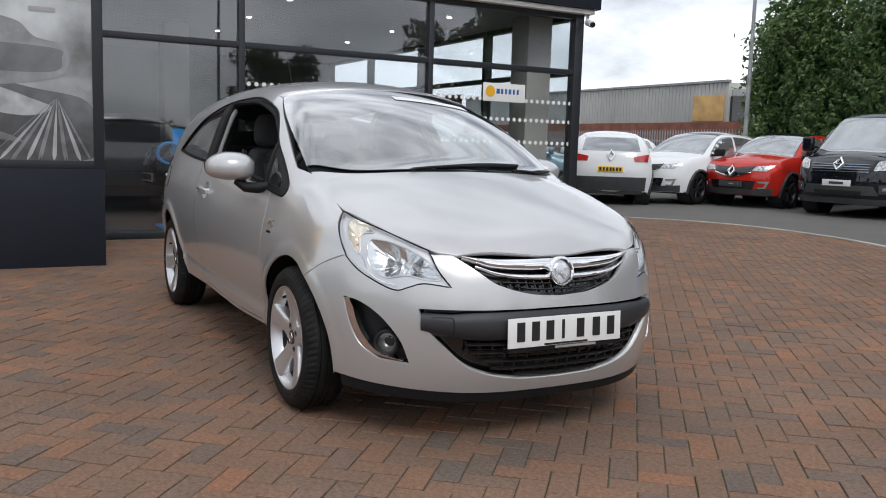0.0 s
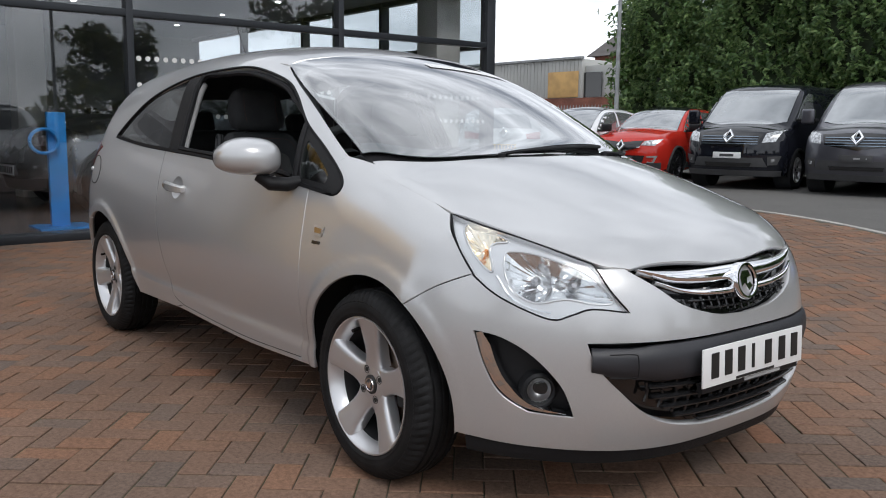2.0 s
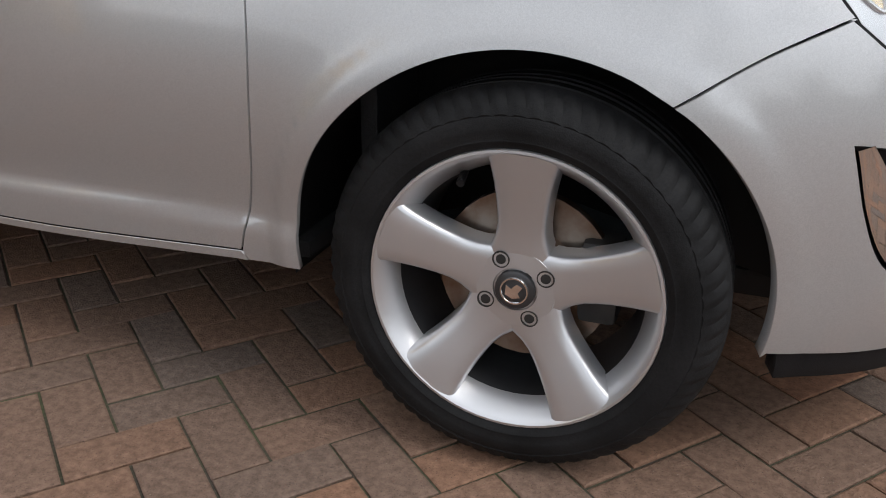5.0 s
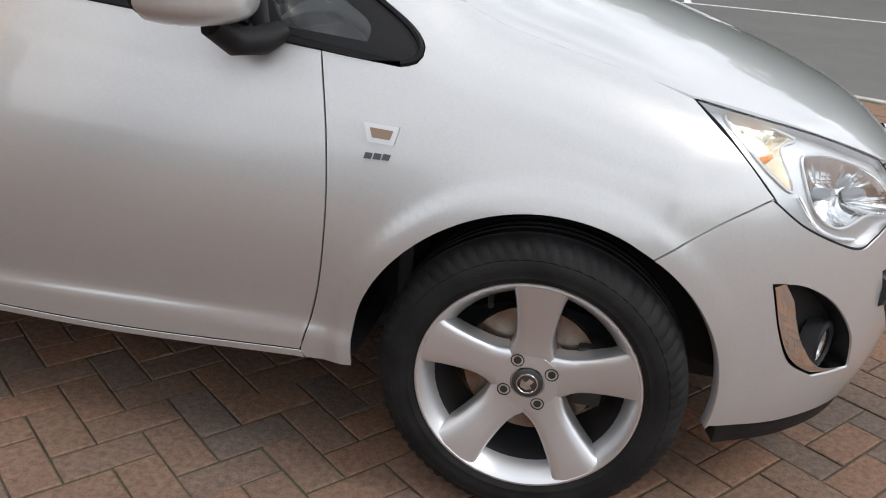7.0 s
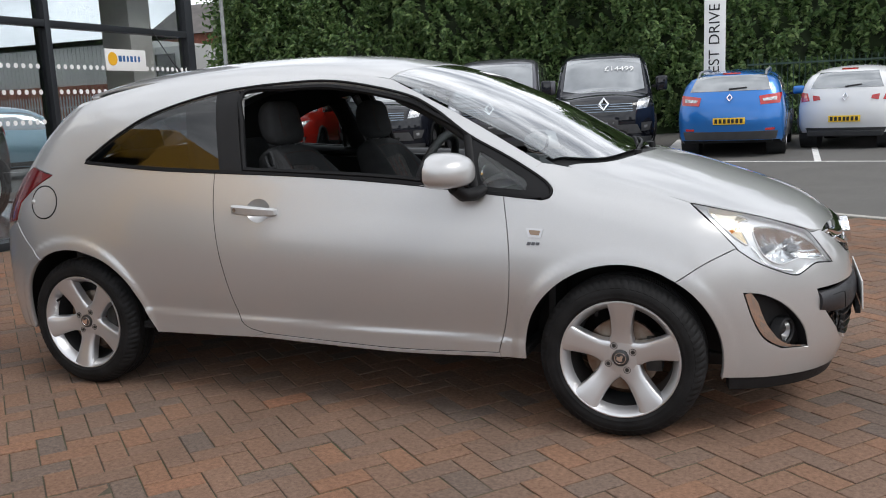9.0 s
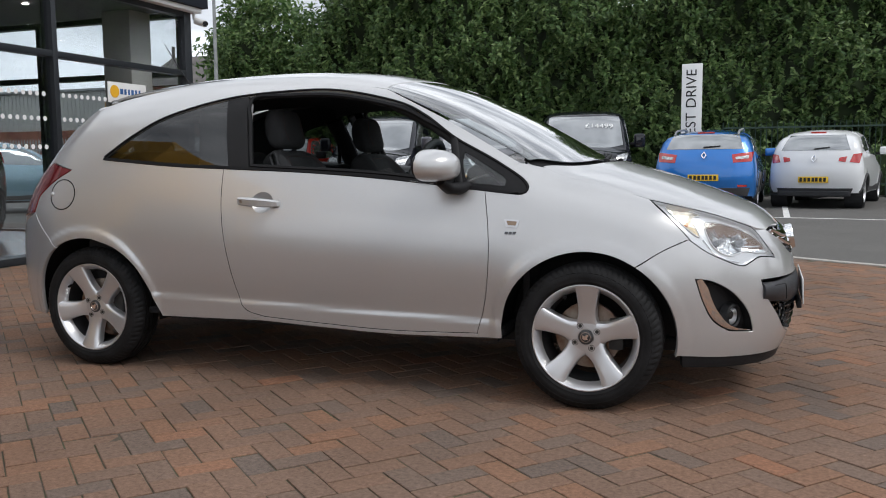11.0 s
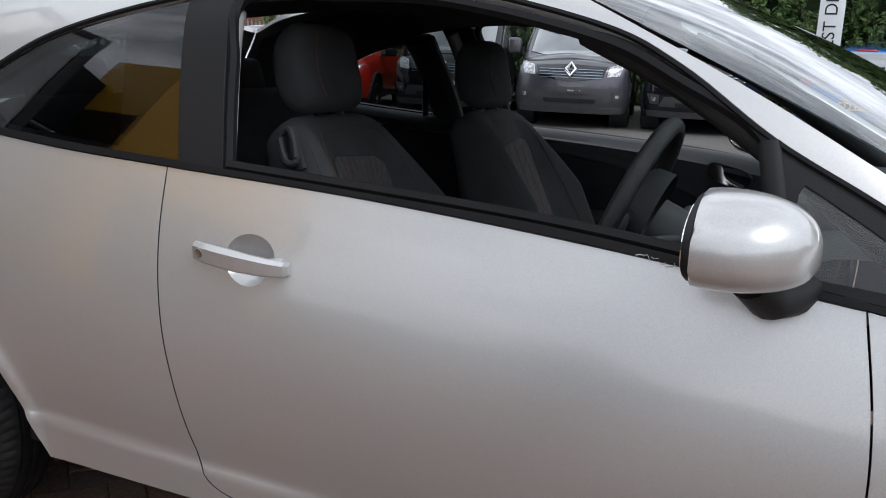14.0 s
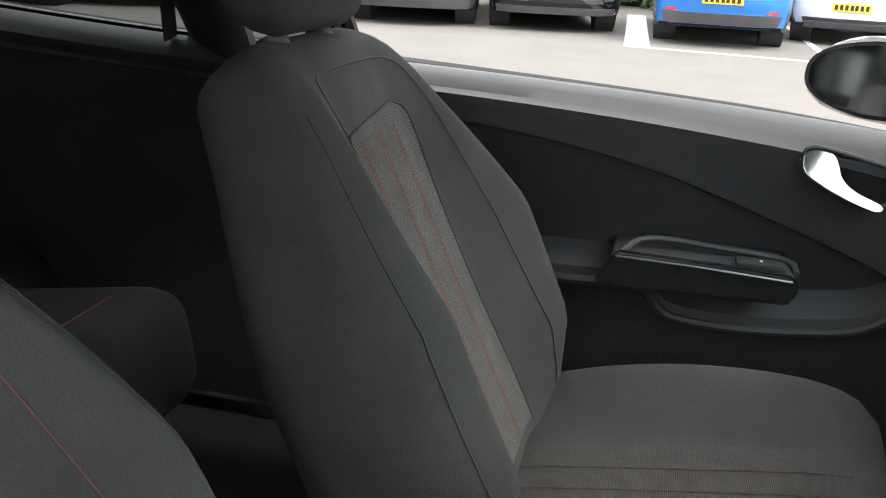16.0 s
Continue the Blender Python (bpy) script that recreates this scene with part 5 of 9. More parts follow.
for s in (-1, 1):
    panel("screen_band", BODY, "top", loop([(0.985, s * 0.66), (0.66, s * 0.628), (0.42, s * 0.585)], [(0.42, s * 0.585), (0.42, s * 0.565)], [(0.42, s * 0.570), (0.66, s * 0.612), (0.97, s * 0.645)], [(0.97, s * 0.645), (0.985, s * 0.66)]), GLOSS_BLACK, car, gap=0.002, lift=-0.004, rim=0)
panel("screen_band", BODY, "top", loop([(0.985, -0.66), (1.15, -0.45), (1.225, -0.15), (1.23, 0), (1.225, 0.15), (1.15, 0.45), (0.985, 0.66)], [(0.985, 0.66), (0.94, 0.64)], [(0.94, 0.64), (1.10, 0.43), (1.175, 0.15), (1.18, 0), (1.175, -0.15), (1.10, -0.43), (0.94, -0.64)], [(0.94, -0.64), (0.985, -0.66)]), GLOSS_BLACK, car, gap=0.002, lift=-0.004, rim=0)
band = panel("dealer_sticker", BODY, "top", loop([(0.48, -0.02), (0.50, 0.18), (0.49, 0.40)], [(0.49, 0.40), (0.545, 0.41)], [(0.545, 0.41), (0.55, 0.2), (0.535, -0.02)], [(0.535, -0.02), (0.48, -0.02)]), WHITE_PLASTIC, car, "pale strip sticker with blue marks", gap=0, lift=0.001, rim=0)


# ---- inside the car ----
def cushion_ring(w, front, back, bolster, n=40):
    """A closed cross-section of upholstery: across, forwards."""
    out = []
    for k in range(n):
        t = 2 * math.pi * k / n
        c, s = math.cos(t), math.sin(t)
        x = math.copysign(abs(c) ** 0.55, c) * w
        q = abs(x) / w
        d = (front + bolster * np.clip((q - 0.42) / 0.40, 0, 1) ** 1.5) if s > 0 else back
        out.append((x, math.copysign(abs(s) ** 0.55, s) * d))
    return out


def front_of(x, w, front, bolster):
    q = min(abs(x) / w, 0.999)
    return (front + bolster * float(np.clip((q - 0.42) / 0.40, 0, 1)) ** 1.5) * (max(0.0, 1 - q ** (2 / 0.55))) ** (0.55 / 2)


def front_seat(at, mirror, name):
    """A front seat: at is the foot of its backrest's front; its back leans by 24.5 degrees."""
    seat = link(name, bpy.data.meshes.new(name), None, car, "black cloth sports seat with a grey insert and orange stitching")
    back_m = pose(at[0] + 0.016, at[1], at[2], 0, -24.5, 0)
    W = lambda t: 0.246 + 0.026 * math.sin(min(t, 0.8) / 0.8 * math.pi) - 0.080 * max(0, (t - 0.45) / 0.55) ** 1.5
    F = lambda t: 0.045 * (1 if t < 0.85 else 1 - 0.5 * ((t - 0.85) / 0.15) ** 2)
    B = lambda t: 0.122 * (1 - 0.30 * t)
    O = lambda t: 0.118 * max(0.0, 1 - max(0.0, t - 0.50) / 0.50) ** 0.9 * min(1, 0.4 + 3 * t)
    L = 0.615
    v, n = [], 96
    ts = list(np.linspace(0, 0.93, 26)) + [0.955, 0.975, 0.99, 1.0]
    for t in ts:
        k = 1.0 if t < 0.93 else math.sqrt(max(0.02, 1 - ((t - 0.93) / 0.07) ** 2))
        for x, d in cushion_ring(W(t) * (0.72 + 0.28 * k), F(t) * k, B(t) * k, O(t), n):
            v.append(back_m @ Vector((d, x, L * t)))
    f = [(i * n + j, i * n + (j + 1) % n, (i + 1) * n + (j + 1) % n, (i + 1) * n + j) for i in range(len(ts) - 1) for j in range(n)] + [tuple(range((len(ts) - 1) * n, len(ts) * n))]
    me = bpy.data.meshes.new("backrest")
    me.from_pydata([tuple(q) for q in v], [], f)
    me.polygons.foreach_set("use_smooth", [True] * len(me.polygons))
    bm = bmesh.new()
    bm.from_mesh(me)
    bmesh.ops.recalc_face_normals(bm, faces=bm.faces[:])
    bm.to_mesh(seat.data)
    bm.free()
    seat.data.polygons.foreach_set("use_smooth", [True] * len(seat.data.polygons))
    seat.data.materials.append(CLOTH)

    def on_back(x, t, up=0.003):
        return back_m @ Vector((front_of(x, W(t), F(t), O(t)) + up, x, L * t))
    # insert: a tapered field with rounded top corners, edged by a dark seam
    v, f, cols, rows = [], [], 18, 40
    top_t, half_w = 0.81, lambda k: 0.132 - 0.022 * k
    for i in range(rows):
        k = i / (rows - 1)
        t = 0.03 + (top_t - 0.03) * k
        near_top = max(0.0, (t - top_t + 0.055) / 0.055)
        hw = half_w(k) - 0.030 * (1 - math.sqrt(max(0.0, 1 - near_top ** 2)))
        for j in range(cols):
            x = hw * (2 * j / (cols - 1) - 1)
            v.append(on_back(x, t - 0.018 * k * (x / 0.12) * (-1 if mirror else 1), 0.0028))
    f = [(i * cols + j, i * cols + j + 1, (i + 1) * cols + j + 1, (i + 1) * cols + j) for i in range(rows - 1) for j in range(cols - 1)]
    from_arrays("insert", v, [q[::-1] for q in f], CLOTH_GREY, seat, "grey woven insert")
    rim_line = [v[i * cols] for i in range(rows)] + v[(rows - 1) * cols + 1:rows * cols] + [v[i * cols + cols - 1] for i in range(rows - 2, -1, -1)]
    part("insert_seam", bm_tube(rim_line, 0.0020, 5), CLOTH, seat, smooth=True)
    # twin rows of stitches, each row of short threads
    for x0, x1 in ((-0.070, -0.057), (0.0, 0.0), (0.070, 0.057)):
        v, f = [], []
        for d in (-0.0035, 0.0035):
            for q in range(56):
                a, b = (on_back(x0 + (x1 - x0) * g + d, 0.04 + 0.745 * g, 0.0032) for g in (q / 56, (q + 0.62) / 56))
                for end in (a, b):
                    v += [end + Vector((0, 0.0009, 0)), end + Vector((0.0010, 0, 0.0004)), end - Vector((0, 0.0009, 0))]
                c = len(v) - 6
                f += [(c, c + 3, c + 4, c + 1), (c + 1, c + 4, c + 5, c + 2), (c, c + 1, c + 2), (c + 3, c + 5, c + 4)]
        from_arrays("stitching", v, f, STITCH, seat, "orange stitching", False)
    turn = catmull([(-0.195, 0.05), (-0.185, 0.40), (-0.165, 0.66), (-0.140, 0.85), (-0.115, 0.905), (-0.06, 0.918), (0.06, 0.918), (0.115, 0.905), (0.140, 0.85), (0.165, 0.66), (0.185, 0.40), (0.195, 0.05)], 0.02)
    edge = [on_back(a, b, 0.002) for a, b in turn]
    part("seam", bm_tube(edge, 0.0009, 4, caps=False), SEAM_THREAD, seat, "orange seam")
    for s in (-1, 1):
        edge = [on_back(s * W(t) * 0.93, t, 0.0005) for t in np.linspace(0.03, 0.86, 24)]
        part("piping", bm_tube(edge, 0.0012, 5), CLOTH, seat, smooth=True)
    # cushion
    cm = pose(at[0] + 0.26, at[1], at[2] - 0.015, 0, -10, 0)
    v, ts, n = [], np.linspace(-1, 1, 26), 80
    for t in ts:
        k = max(0.03, 1 - abs(t) ** 7) ** 0.5
        for x, d in cushion_ring((0.255 - 0.012 * t) * (0.85 + 0.15 * k), 0.055 * k, 0.09 * k, 0.105 * (0.35 + 0.65 * math.cos(t * 1.25)), n):
            v.append(cm @ Vector((t * 0.27, x, d)))
    f = [(i * n + j, i * n + (j + 1) % n, (i + 1) * n + (j + 1) % n, (i + 1) * n + j) for i in range(len(ts) - 1) for j in range(n)] + [tuple(range((len(ts) - 1) * n, len(ts) * n)), tuple(range(n - 1, -1, -1))]
    cushion = from_arrays("cushion", v, [q[::-1] for q in f], CLOTH, seat, "black cloth cushion")
    v = [cm @ Vector((-0.20 + 0.42 * i / 19, 0.112 * (2 * j / 11 - 1), front_of(0.112 * (2 * j / 11 - 1), 0.25, 0.055 * max(0.03, 1 - abs((-0.20 + 0.42 * i / 19) / 0.27) ** 7) ** 0.5, 0.06) + 0.004)) for i in range(20) for j in range(12)]
    from_arrays("insert", v, [(i * 12 + j, (i + 1) * 12 + j, (i + 1) * 12 + j + 1, i * 12 + j + 1) for i in range(19) for j in range(11)], CLOTH_FLAT, seat, "grey woven insert")
    for y in (-0.05, 0.0, 0.05):
        pts = [cm @ Vector((x, y, front_of(y, 0.25, 0.055 * max(0.03, 1 - abs(x / 0.27) ** 7) ** 0.5, 0.06) + 0.0055)) for x in np.linspace(-0.20, 0.215, 16)]
        part("stitching", bm_tube(pts, 0.0008, 4), SEAM_THREAD, seat, "orange stitching")
    # headrest
    hm = back_m @ pose(0.030, 0, L + 0.100, 0, 13, 0)
    v, n = [], 36
    ts = np.linspace(-1, 1, 22)
    for t in ts:
        k = max(0.02, 1 - abs(t) ** 3.2) ** 0.5
        for x, d in cushion_ring((0.132 - 0.010 * t) * (0.62 + 0.38 * k), 0.055 * k, 0.052 * k, 0.0, n):
            v.append(hm @ Vector((d + 0.012 * t * t, x, t * 0.100)))
    f = [(i * n + j, i * n + (j + 1) % n, (i + 1) * n + (j + 1) % n, (i + 1) * n + j) for i in range(len(ts) - 1) for j in range(n)] + [tuple(range((len(ts) - 1) * n, len(ts) * n)), tuple(range(n - 1, -1, -1))]
    rest = from_arrays("headrest", v, f, CLOTH, seat, "black cloth headrest")
    for s in (-1, 1):
        part("headrest_post", bm_tube([back_m @ Vector((0, s * 0.065, L - 0.02)), back_m @ Vector((0.02, s * 0.065, L + 0.05))], 0.006, 8), CHROME, seat, "chrome post", True)
        part("post_collar", bm_tube([back_m @ Vector((0, s * 0.065, L - 0.015)), back_m @ Vector((0, s * 0.065, L + 0.006))], 0.016, 10), TRIM, seat, smooth=True)
        part("seam", bm_tube([hm @ Vector((0.052 + 0.012 * t * t + 0.001, s * 0.08, t * 0.07)) for t in np.linspace(-1, 1, 12)], 0.0009, 4), SEAM_THREAD, seat)
    # lever that tips the seat forward, on the door side
    d = -1 if not mirror else 1
    ring = [(-0.024, 0.485), (0.012, 0.470), (0.026, 0.485), (0.032, 0.545), (0.020, 0.575), (-0.020, 0.570), (-0.030, 0.545)]
    if not mirror:
        part("lever_plate", bm_tube([back_m @ Vector((0.034, d * 0.214, 0.490)), back_m @ Vector((0.034, d * 0.200, 0.580))], 0.017, 10, flat=0.35, up=(0, 1, 0)), TRIM_DARK, seat, smooth=True)
        part("tip_lever", bm_tube([back_m @ Vector((x * 0.55 + 0.034, d * (0.226 - 0.15 * (z - 0.52)), 0.52 + (z - 0.52) * 0.7 + 0.02)) for x, z in catmull(ring, 0.02, True)], 0.008, 8, True), TRIM_DARK, seat, "black plastic release lever", True)
    return seat


front_seat((0.0, 0.355, 0.498), True, "passenger_seat")
front_seat((-0.112, -0.382, 0.512), False, "driver_seat")

# rear bench
bench = part("rear_seat", bm_box((0.50, 1.20, 0.21), pose(-0.76, 0, 0.490, 0, -9, 0), 0.085, 6), CLOTH, car, "black cloth rear bench", True)
part("bench_back", bm_box((0.16, 1.24, 0.56), pose(-1.07, 0, 0.80, 0, -20, 0), 0.05, 4), CLOTH, bench, smooth=True)
for y in (-0.36, 0.36):
    part("bench_headrest", bm_box((0.09, 0.25, 0.13), pose(-1.19, y, 1.11, 0, -18, 0), 0.035, 3), CLOTH, bench, smooth=True)
    part("seam", bm_tube([(-0.620, y + 0.14 * t, 0.6195) for t in (-1, 0, 1)], 0.0015, 4), STITCH, bench)

# trim of doors and sides, lining, floor
for left in (False, True):
    s = 1 if left else -1
    trim = panel("side_trim", BODY, "side", loop([(-1.35, 0.33), (-0.37, 0.33)], [(-0.37, 0.33), (-0.41, 0.62), (-0.44, 0.83), (-0.43, 0.965)], [(-0.43, 0.965), (-1.2, 1.01)], [(-1.2, 1.01), (-1.35, 0.33)]), TRIM_DARK, car, "dark rear side trim", lift=-0.10, rim=0, gap=0.0, cell=0.06, mirror=left)
    inner = panel("door_trim", BODY, "side", loop([(-0.39, 0.33), (0.80, 0.32)], [(0.80, 0.32), (0.835, 0.60), (0.80, 0.885)], [(0.80, 0.885), (0.41, 0.922), (-0.43, 0.962)], [(-0.43, 0.962), (-0.41, 0.62), (-0.39, 0.33)]), TRIM_DARK, car, "dark moulded door trim", lift=-0.080, rim=0, gap=0, cell=0.05, mirror=left)
    # a smooth shoulder from the window seal down to the door trim
    top = BODY.at("side", catmull([(0.82, 0.888), (0.41, 0.930), (0.0, 0.955), (-0.45, 0.972)], 0.04))
    # its lower edge sweeps down towards the front and stands proud of the panel below
    sweep = spline([-0.45, -0.15, 0.044, 0.22, 0.394, 0.514, 0.62, 0.82], [0.925, 0.913, 0.891, 0.851, 0.791, 0.744, 0.690, 0.560])
    low_z = np.minimum(sweep(top[:, 0]), top[:, 2] - 0.05)
    low_y = np.abs(BODY.at("side", np.stack([top[:, 0], low_z], 1))[:, 1]) - 0.096
    shares = (0.12, 0.3, 0.5, 0.7, 0.88, 0.97)
    first = [(-0.004, -0.006), (-0.008, 0.010), (-0.022, 0.019), (-0.042, 0.018), (-0.058, 0.009), (-0.068, -0.006)]
    y0, z0 = np.abs(top[:, 1]), top[:, 2]
    prof = [(y0 + a, z0 + b) for a, b in first]
    for share in shares:
        zz = prof[5][1] + (low_z - prof[5][1]) * share
        behind = np.abs(BODY.at("side", np.stack([top[:, 0], zz], 1))[:, 1]) - 0.090
        prof.append((np.minimum(prof[5][0] + (low_y - prof[5][0]) * share ** 0.7, behind) - 0.004 * math.sin(math.pi * share), zz))
    prof += [(low_y + 0.002, low_z - 0.004), (low_y + 0.010, low_z - 0.007), (low_y + 0.024, low_z - 0.006)]
    v = [(x, s * prof[j][0][i], prof[j][1][i]) for i, x in enumerate(top[:, 0]) for j in range(len(prof))]
    k, m = len(prof), len(top)
    from_arrays("door_capping", v, [(i * k + j, (i + 1) * k + j, (i + 1) * k + j + 1, i * k + j + 1) for i in range(m - 1) for j in range(k - 1)], TRIM, inner, "satin dark grey capping")
    rear_top = on_skin(BODY, "side", [(-0.36, 0.982), (-0.76, 1.003), (-1.18, 1.035)], -0.060, 0.04, left)
    part("side_capping", bm_tube(rear_top, 0.055, 12, flat=0.5), TRIM, trim, smooth=True)
    upright = Matrix(((1, 0, 0, 0), (0, 0, s, 0), (0, 1, 0, 0), (0, 0, 0, 1)))
    arm = part("armrest", bm_box((0.262, 0.130, 0.046), pose(0.268, s * 0.704, 0.716, 0, -0.8, 0), 0.010, 3), TRIM, inner, "black armrest", True)
    part("armrest_lip", bm_tube(catmull([(0.150, s * 0.650, 0.744), (0.190, s * 0.705, 0.754), (0.300, s * 0.708, 0.750), (0.392, s * 0.704, 0.744), (0.402, s * 0.660, 0.738)], 0.02), 0.005, 8), TRIM, inner, smooth=True)
    part("armrest_strip", bm_prism([(0.116, 0.699), (0.126, 0.722), (0.146, 0.752), (0.30, 0.7495), (0.388, 0.7455), (0.402, 0.736), (0.402, 0.715), (0.392, 0.7065), (0.28, 0.701)], 0.014, Matrix.Translation((0, s * 0.626, 0)) @ upright, 0.003), GLOSS_BLACK, inner, "gloss black strip", True)
    part("armrest_edge", bm_tube([(0.144, s * 0.6245, 0.7460), (0.27, s * 0.6235, 0.7440), (0.392, s * 0.6240, 0.7385)], 0.0016, 6), BADGE_GREY, inner)
    part("window_switch", bm_box((0.070, 0.034, 0.012), pose(0.352, s * 0.672, 0.743), 0.004), TRIM_DARK, inner, smooth=True)
    part("switch_mark", bm_box((0.004, 0.004, 0.002), pose(0.352, s * 0.668, 0.750), 0), WHITE_PLASTIC, inner)
    # the pocket's edge, and the step above it
    lip_run = catmull([(-0.36, 0.655), (-0.10, 0.658), (0.10, 0.664), (0.185, 0.667), (0.208, 0.648), (0.232, 0.622), (0.338, 0.616), (0.485, 0.634), (0.540, 0.660), (0.575, 0.70)], 0.02)
    skin_y = np.abs(BODY.at("side", lip_run)[:, 1])
    part("pocket_lip", bm_tube([(x, s * (y - 0.126), z) for (x, z), y in zip(lip_run, skin_y)], 0.0085, 8), TRIM, inner, "moulded door pocket", True)
    v = []
    for (x, z), y in zip(lip_run, skin_y):
        v += [(x, s * (y - 0.128), z), (x, s * (y - 0.126), z + 0.022), (x, s * (y - 0.080), z + 0.060)]
    from_arrays("pocket_step", v, [(i * 3 + j, (i + 1) * 3 + j, (i + 1) * 3 + j + 1, i * 3 + j + 1) for i in range(len(lip_run) - 1) for j in range(2)], TRIM, inner)
    part("pocket", bm_box((0.75, 0.06, 0.13), pose(0.20, s * 0.715, 0.42), 0.03, 3), TRIM_DARK, inner, smooth=True)
    recess = catmull([(0.386, 0.908), (0.400, 0.920), (0.450, 0.912), (0.500, 0.899), (0.520, 0.878), (0.514, 0.852), (0.490, 0.840), (0.440, 0.855), (0.398, 0.874), (0.386, 0.890)], 0.01, True)
    part("handle_recess", bm_prism(recess, 0.030, Matrix.Translation((0, s * 0.699, 0)) @ upright), GLOSS_BLACK, inner)
    part("recess_rim", bm_tube([(x, s * 0.696, z) for x, z in recess], 0.0035, 6, True), TRIM, inner, smooth=True)
    lever = catmull([(0.388, 0.911), (0.402, 0.917), (0.424, 0.913), (0.434, 0.900), (0.441, 0.880), (0.462, 0.864), (0.497, 0.850), (0.489, 0.842), (0.440, 0.858), (0.402, 0.877), (0.389, 0.888)], 0.008, True)
    leaning = Matrix(((1, 0, 0, 0), (0, 0.45 * s, s, s * (0.681 - 0.45 * 0.88)), (0, 1, 0, 0), (0, 0, 0, 1)))
    part("inner_handle", bm_prism(lever, 0.012, leaning, 0.002), CHROME, inner, "chrome pull handle", True)
    part("speaker", bm_lathe([(0.035, 0), (0.033, 0.004), (0.0, 0.003)], Matrix.Translation((0.59, s * 0.700, 0.87)) @ pose(0, 0, 0, 90 * -s, 0, 0), 24), TRIM, inner, smooth=True)
    pil = on_skin(BODY, "side", [(-0.40 + 0.065 * (not left), 0.985), (-0.43 + 0.07 * (not left), 1.10), (-0.455 + 0.07 * (not left), 1.20), (-0.48 + 0.07 * (not left), 1.31)], -0.035, 0.03, left)
    part("pillar_trim", bm_tube(pil, 0.020, 10), TRIM_GREY, car, "light grey pillar trim", True)
    pil = on_skin(BODY, "side", [(-0.52, 0.985), (-0.545, 1.10), (-0.57, 1.20), (-0.60, 1.30)], -0.06, 0.03, left)
    part("pillar_cover_inside", bm_tube(pil, 0.085, 10, flat=0.4), TRIM_DARK, car, smooth=True)
    pil = on_skin(BODY, "side", [(0.92, 0.94), (0.72, 1.09), (0.52, 1.22), (0.33, 1.31)], -0.04, 0.03, left)
    part("screen_pillar_trim", bm_tube(pil, 0.035, 10), TRIM_DARK, car, smooth=True)
    belt = [(-0.60, s * 0.672, 1.16), (-0.605, s * 0.685, 1.08), (-0.61, s * 0.70, 1.0)]
    part("seat_belt", bm_tube(catmull(belt, 0.05), 0.022, 6, flat=0.12, up=(1, 0, 0)), CLOTH, car, "black belt webbing")
    part("belt_guide", bm_box((0.03, 0.02, 0.06), pose(-0.60, s * 0.668, 1.17), 0.006), TRIM, car, smooth=True)
    panel("roof_side_lining", BODY, "side", loop([(0.30, 1.29), (0.06, 1.345), (-0.18, 1.35), (-0.51, 1.325), (-0.82, 1.25), (-1.12, 1.08)], [(-1.12, 1.08), (-1.28, 1.16)], [(-1.28, 1.16), (-0.9, 1.33), (-0.4, 1.40), (0.0, 1.38), (0.30, 1.33)], [(0.30, 1.33), (0.30, 1.29)]), HEADLINER, car, "dark grey roof lining", lift=-0.03, rim=0, gap=-0.01, cell=0.05, mirror=left)
for left in (False, True):
    panel("rear_pillar_lining", BODY, "side", loop([(-1.12, 1.04), (-1.0, 1.13), (-0.82, 1.225), (-0.60, 1.28)], [(-0.60, 1.28), (-0.60, 1.37), (-1.0, 1.35), (-1.28, 1.27)], [(-1.28, 1.27), (-1.44, 1.08), (-1.48, 0.90)], [(-1.48, 0.90), (-1.15, 0.95), (-1.12, 1.04)]), TRIM, car, "dark rear pillar lining", lift=-0.035, rim=0, gap=0, cell=0.05, mirror=left)
panel("headlining", BODY, "top", loop([(0.30, -0.55), (0.35, 0), (0.30, 0.55)], [(0.30, 0.55), (-0.4, 0.575), (-1.12, 0.545), (-1.33, 0.50)], [(-1.33, 0.50), (-1.45, 0.3), (-1.46, 0), (-1.45, -0.3), (-1.33, -0.50)], [(-1.33, -0.50), (-1.12, -0.545), (-0.4, -0.575), (0.30, -0.55)]), HEADLINER, car, "dark grey roof lining", lift=-0.035, rim=0, gap=0, cell=0.06)
box("cabin_floor", (2.2, 1.53, 0.03), pose(-0.2, 0, 0.29), CARPET, car, 0.005, "black carpet")
part("boot_floor", bm_box((0.7, 1.2, 0.03), pose(-1.5, 0, 0.55), 0.005), CARPET, car)
part("bulkhead", bm_box((0.03, 1.40, 0.70), pose(0.98, 0, 0.60), 0.005), TRIM_DARK, car)

# dashboard
prof = [(1.02, 0.93), (0.90, 0.965), (0.75, 0.965), (0.70, 0.955), (0.645, 0.925), (0.63, 0.87), (0.645, 0.78), (0.66, 0.66), (0.68, 0.55), (0.80, 0.50)]
pc = catmull(prof, 0.03)
v, f, ys = [], [], np.linspace(-0.70, 0.70, 15)
for y in ys:
    for x, z in pc:
        v.append((x + 0.05 * (abs(y) / 0.7) ** 3, y, z - 0.02 * (abs(y) / 0.7) ** 4))
k = len(pc)
dash = from_arrays("dashboard", v, [(i * k + j, i * k + j + 1, (i + 1) * k + j + 1, (i + 1) * k + j) for i in range(len(ys) - 1) for j in range(k - 1)], TRIM, car, "dark grey moulded dashboard")
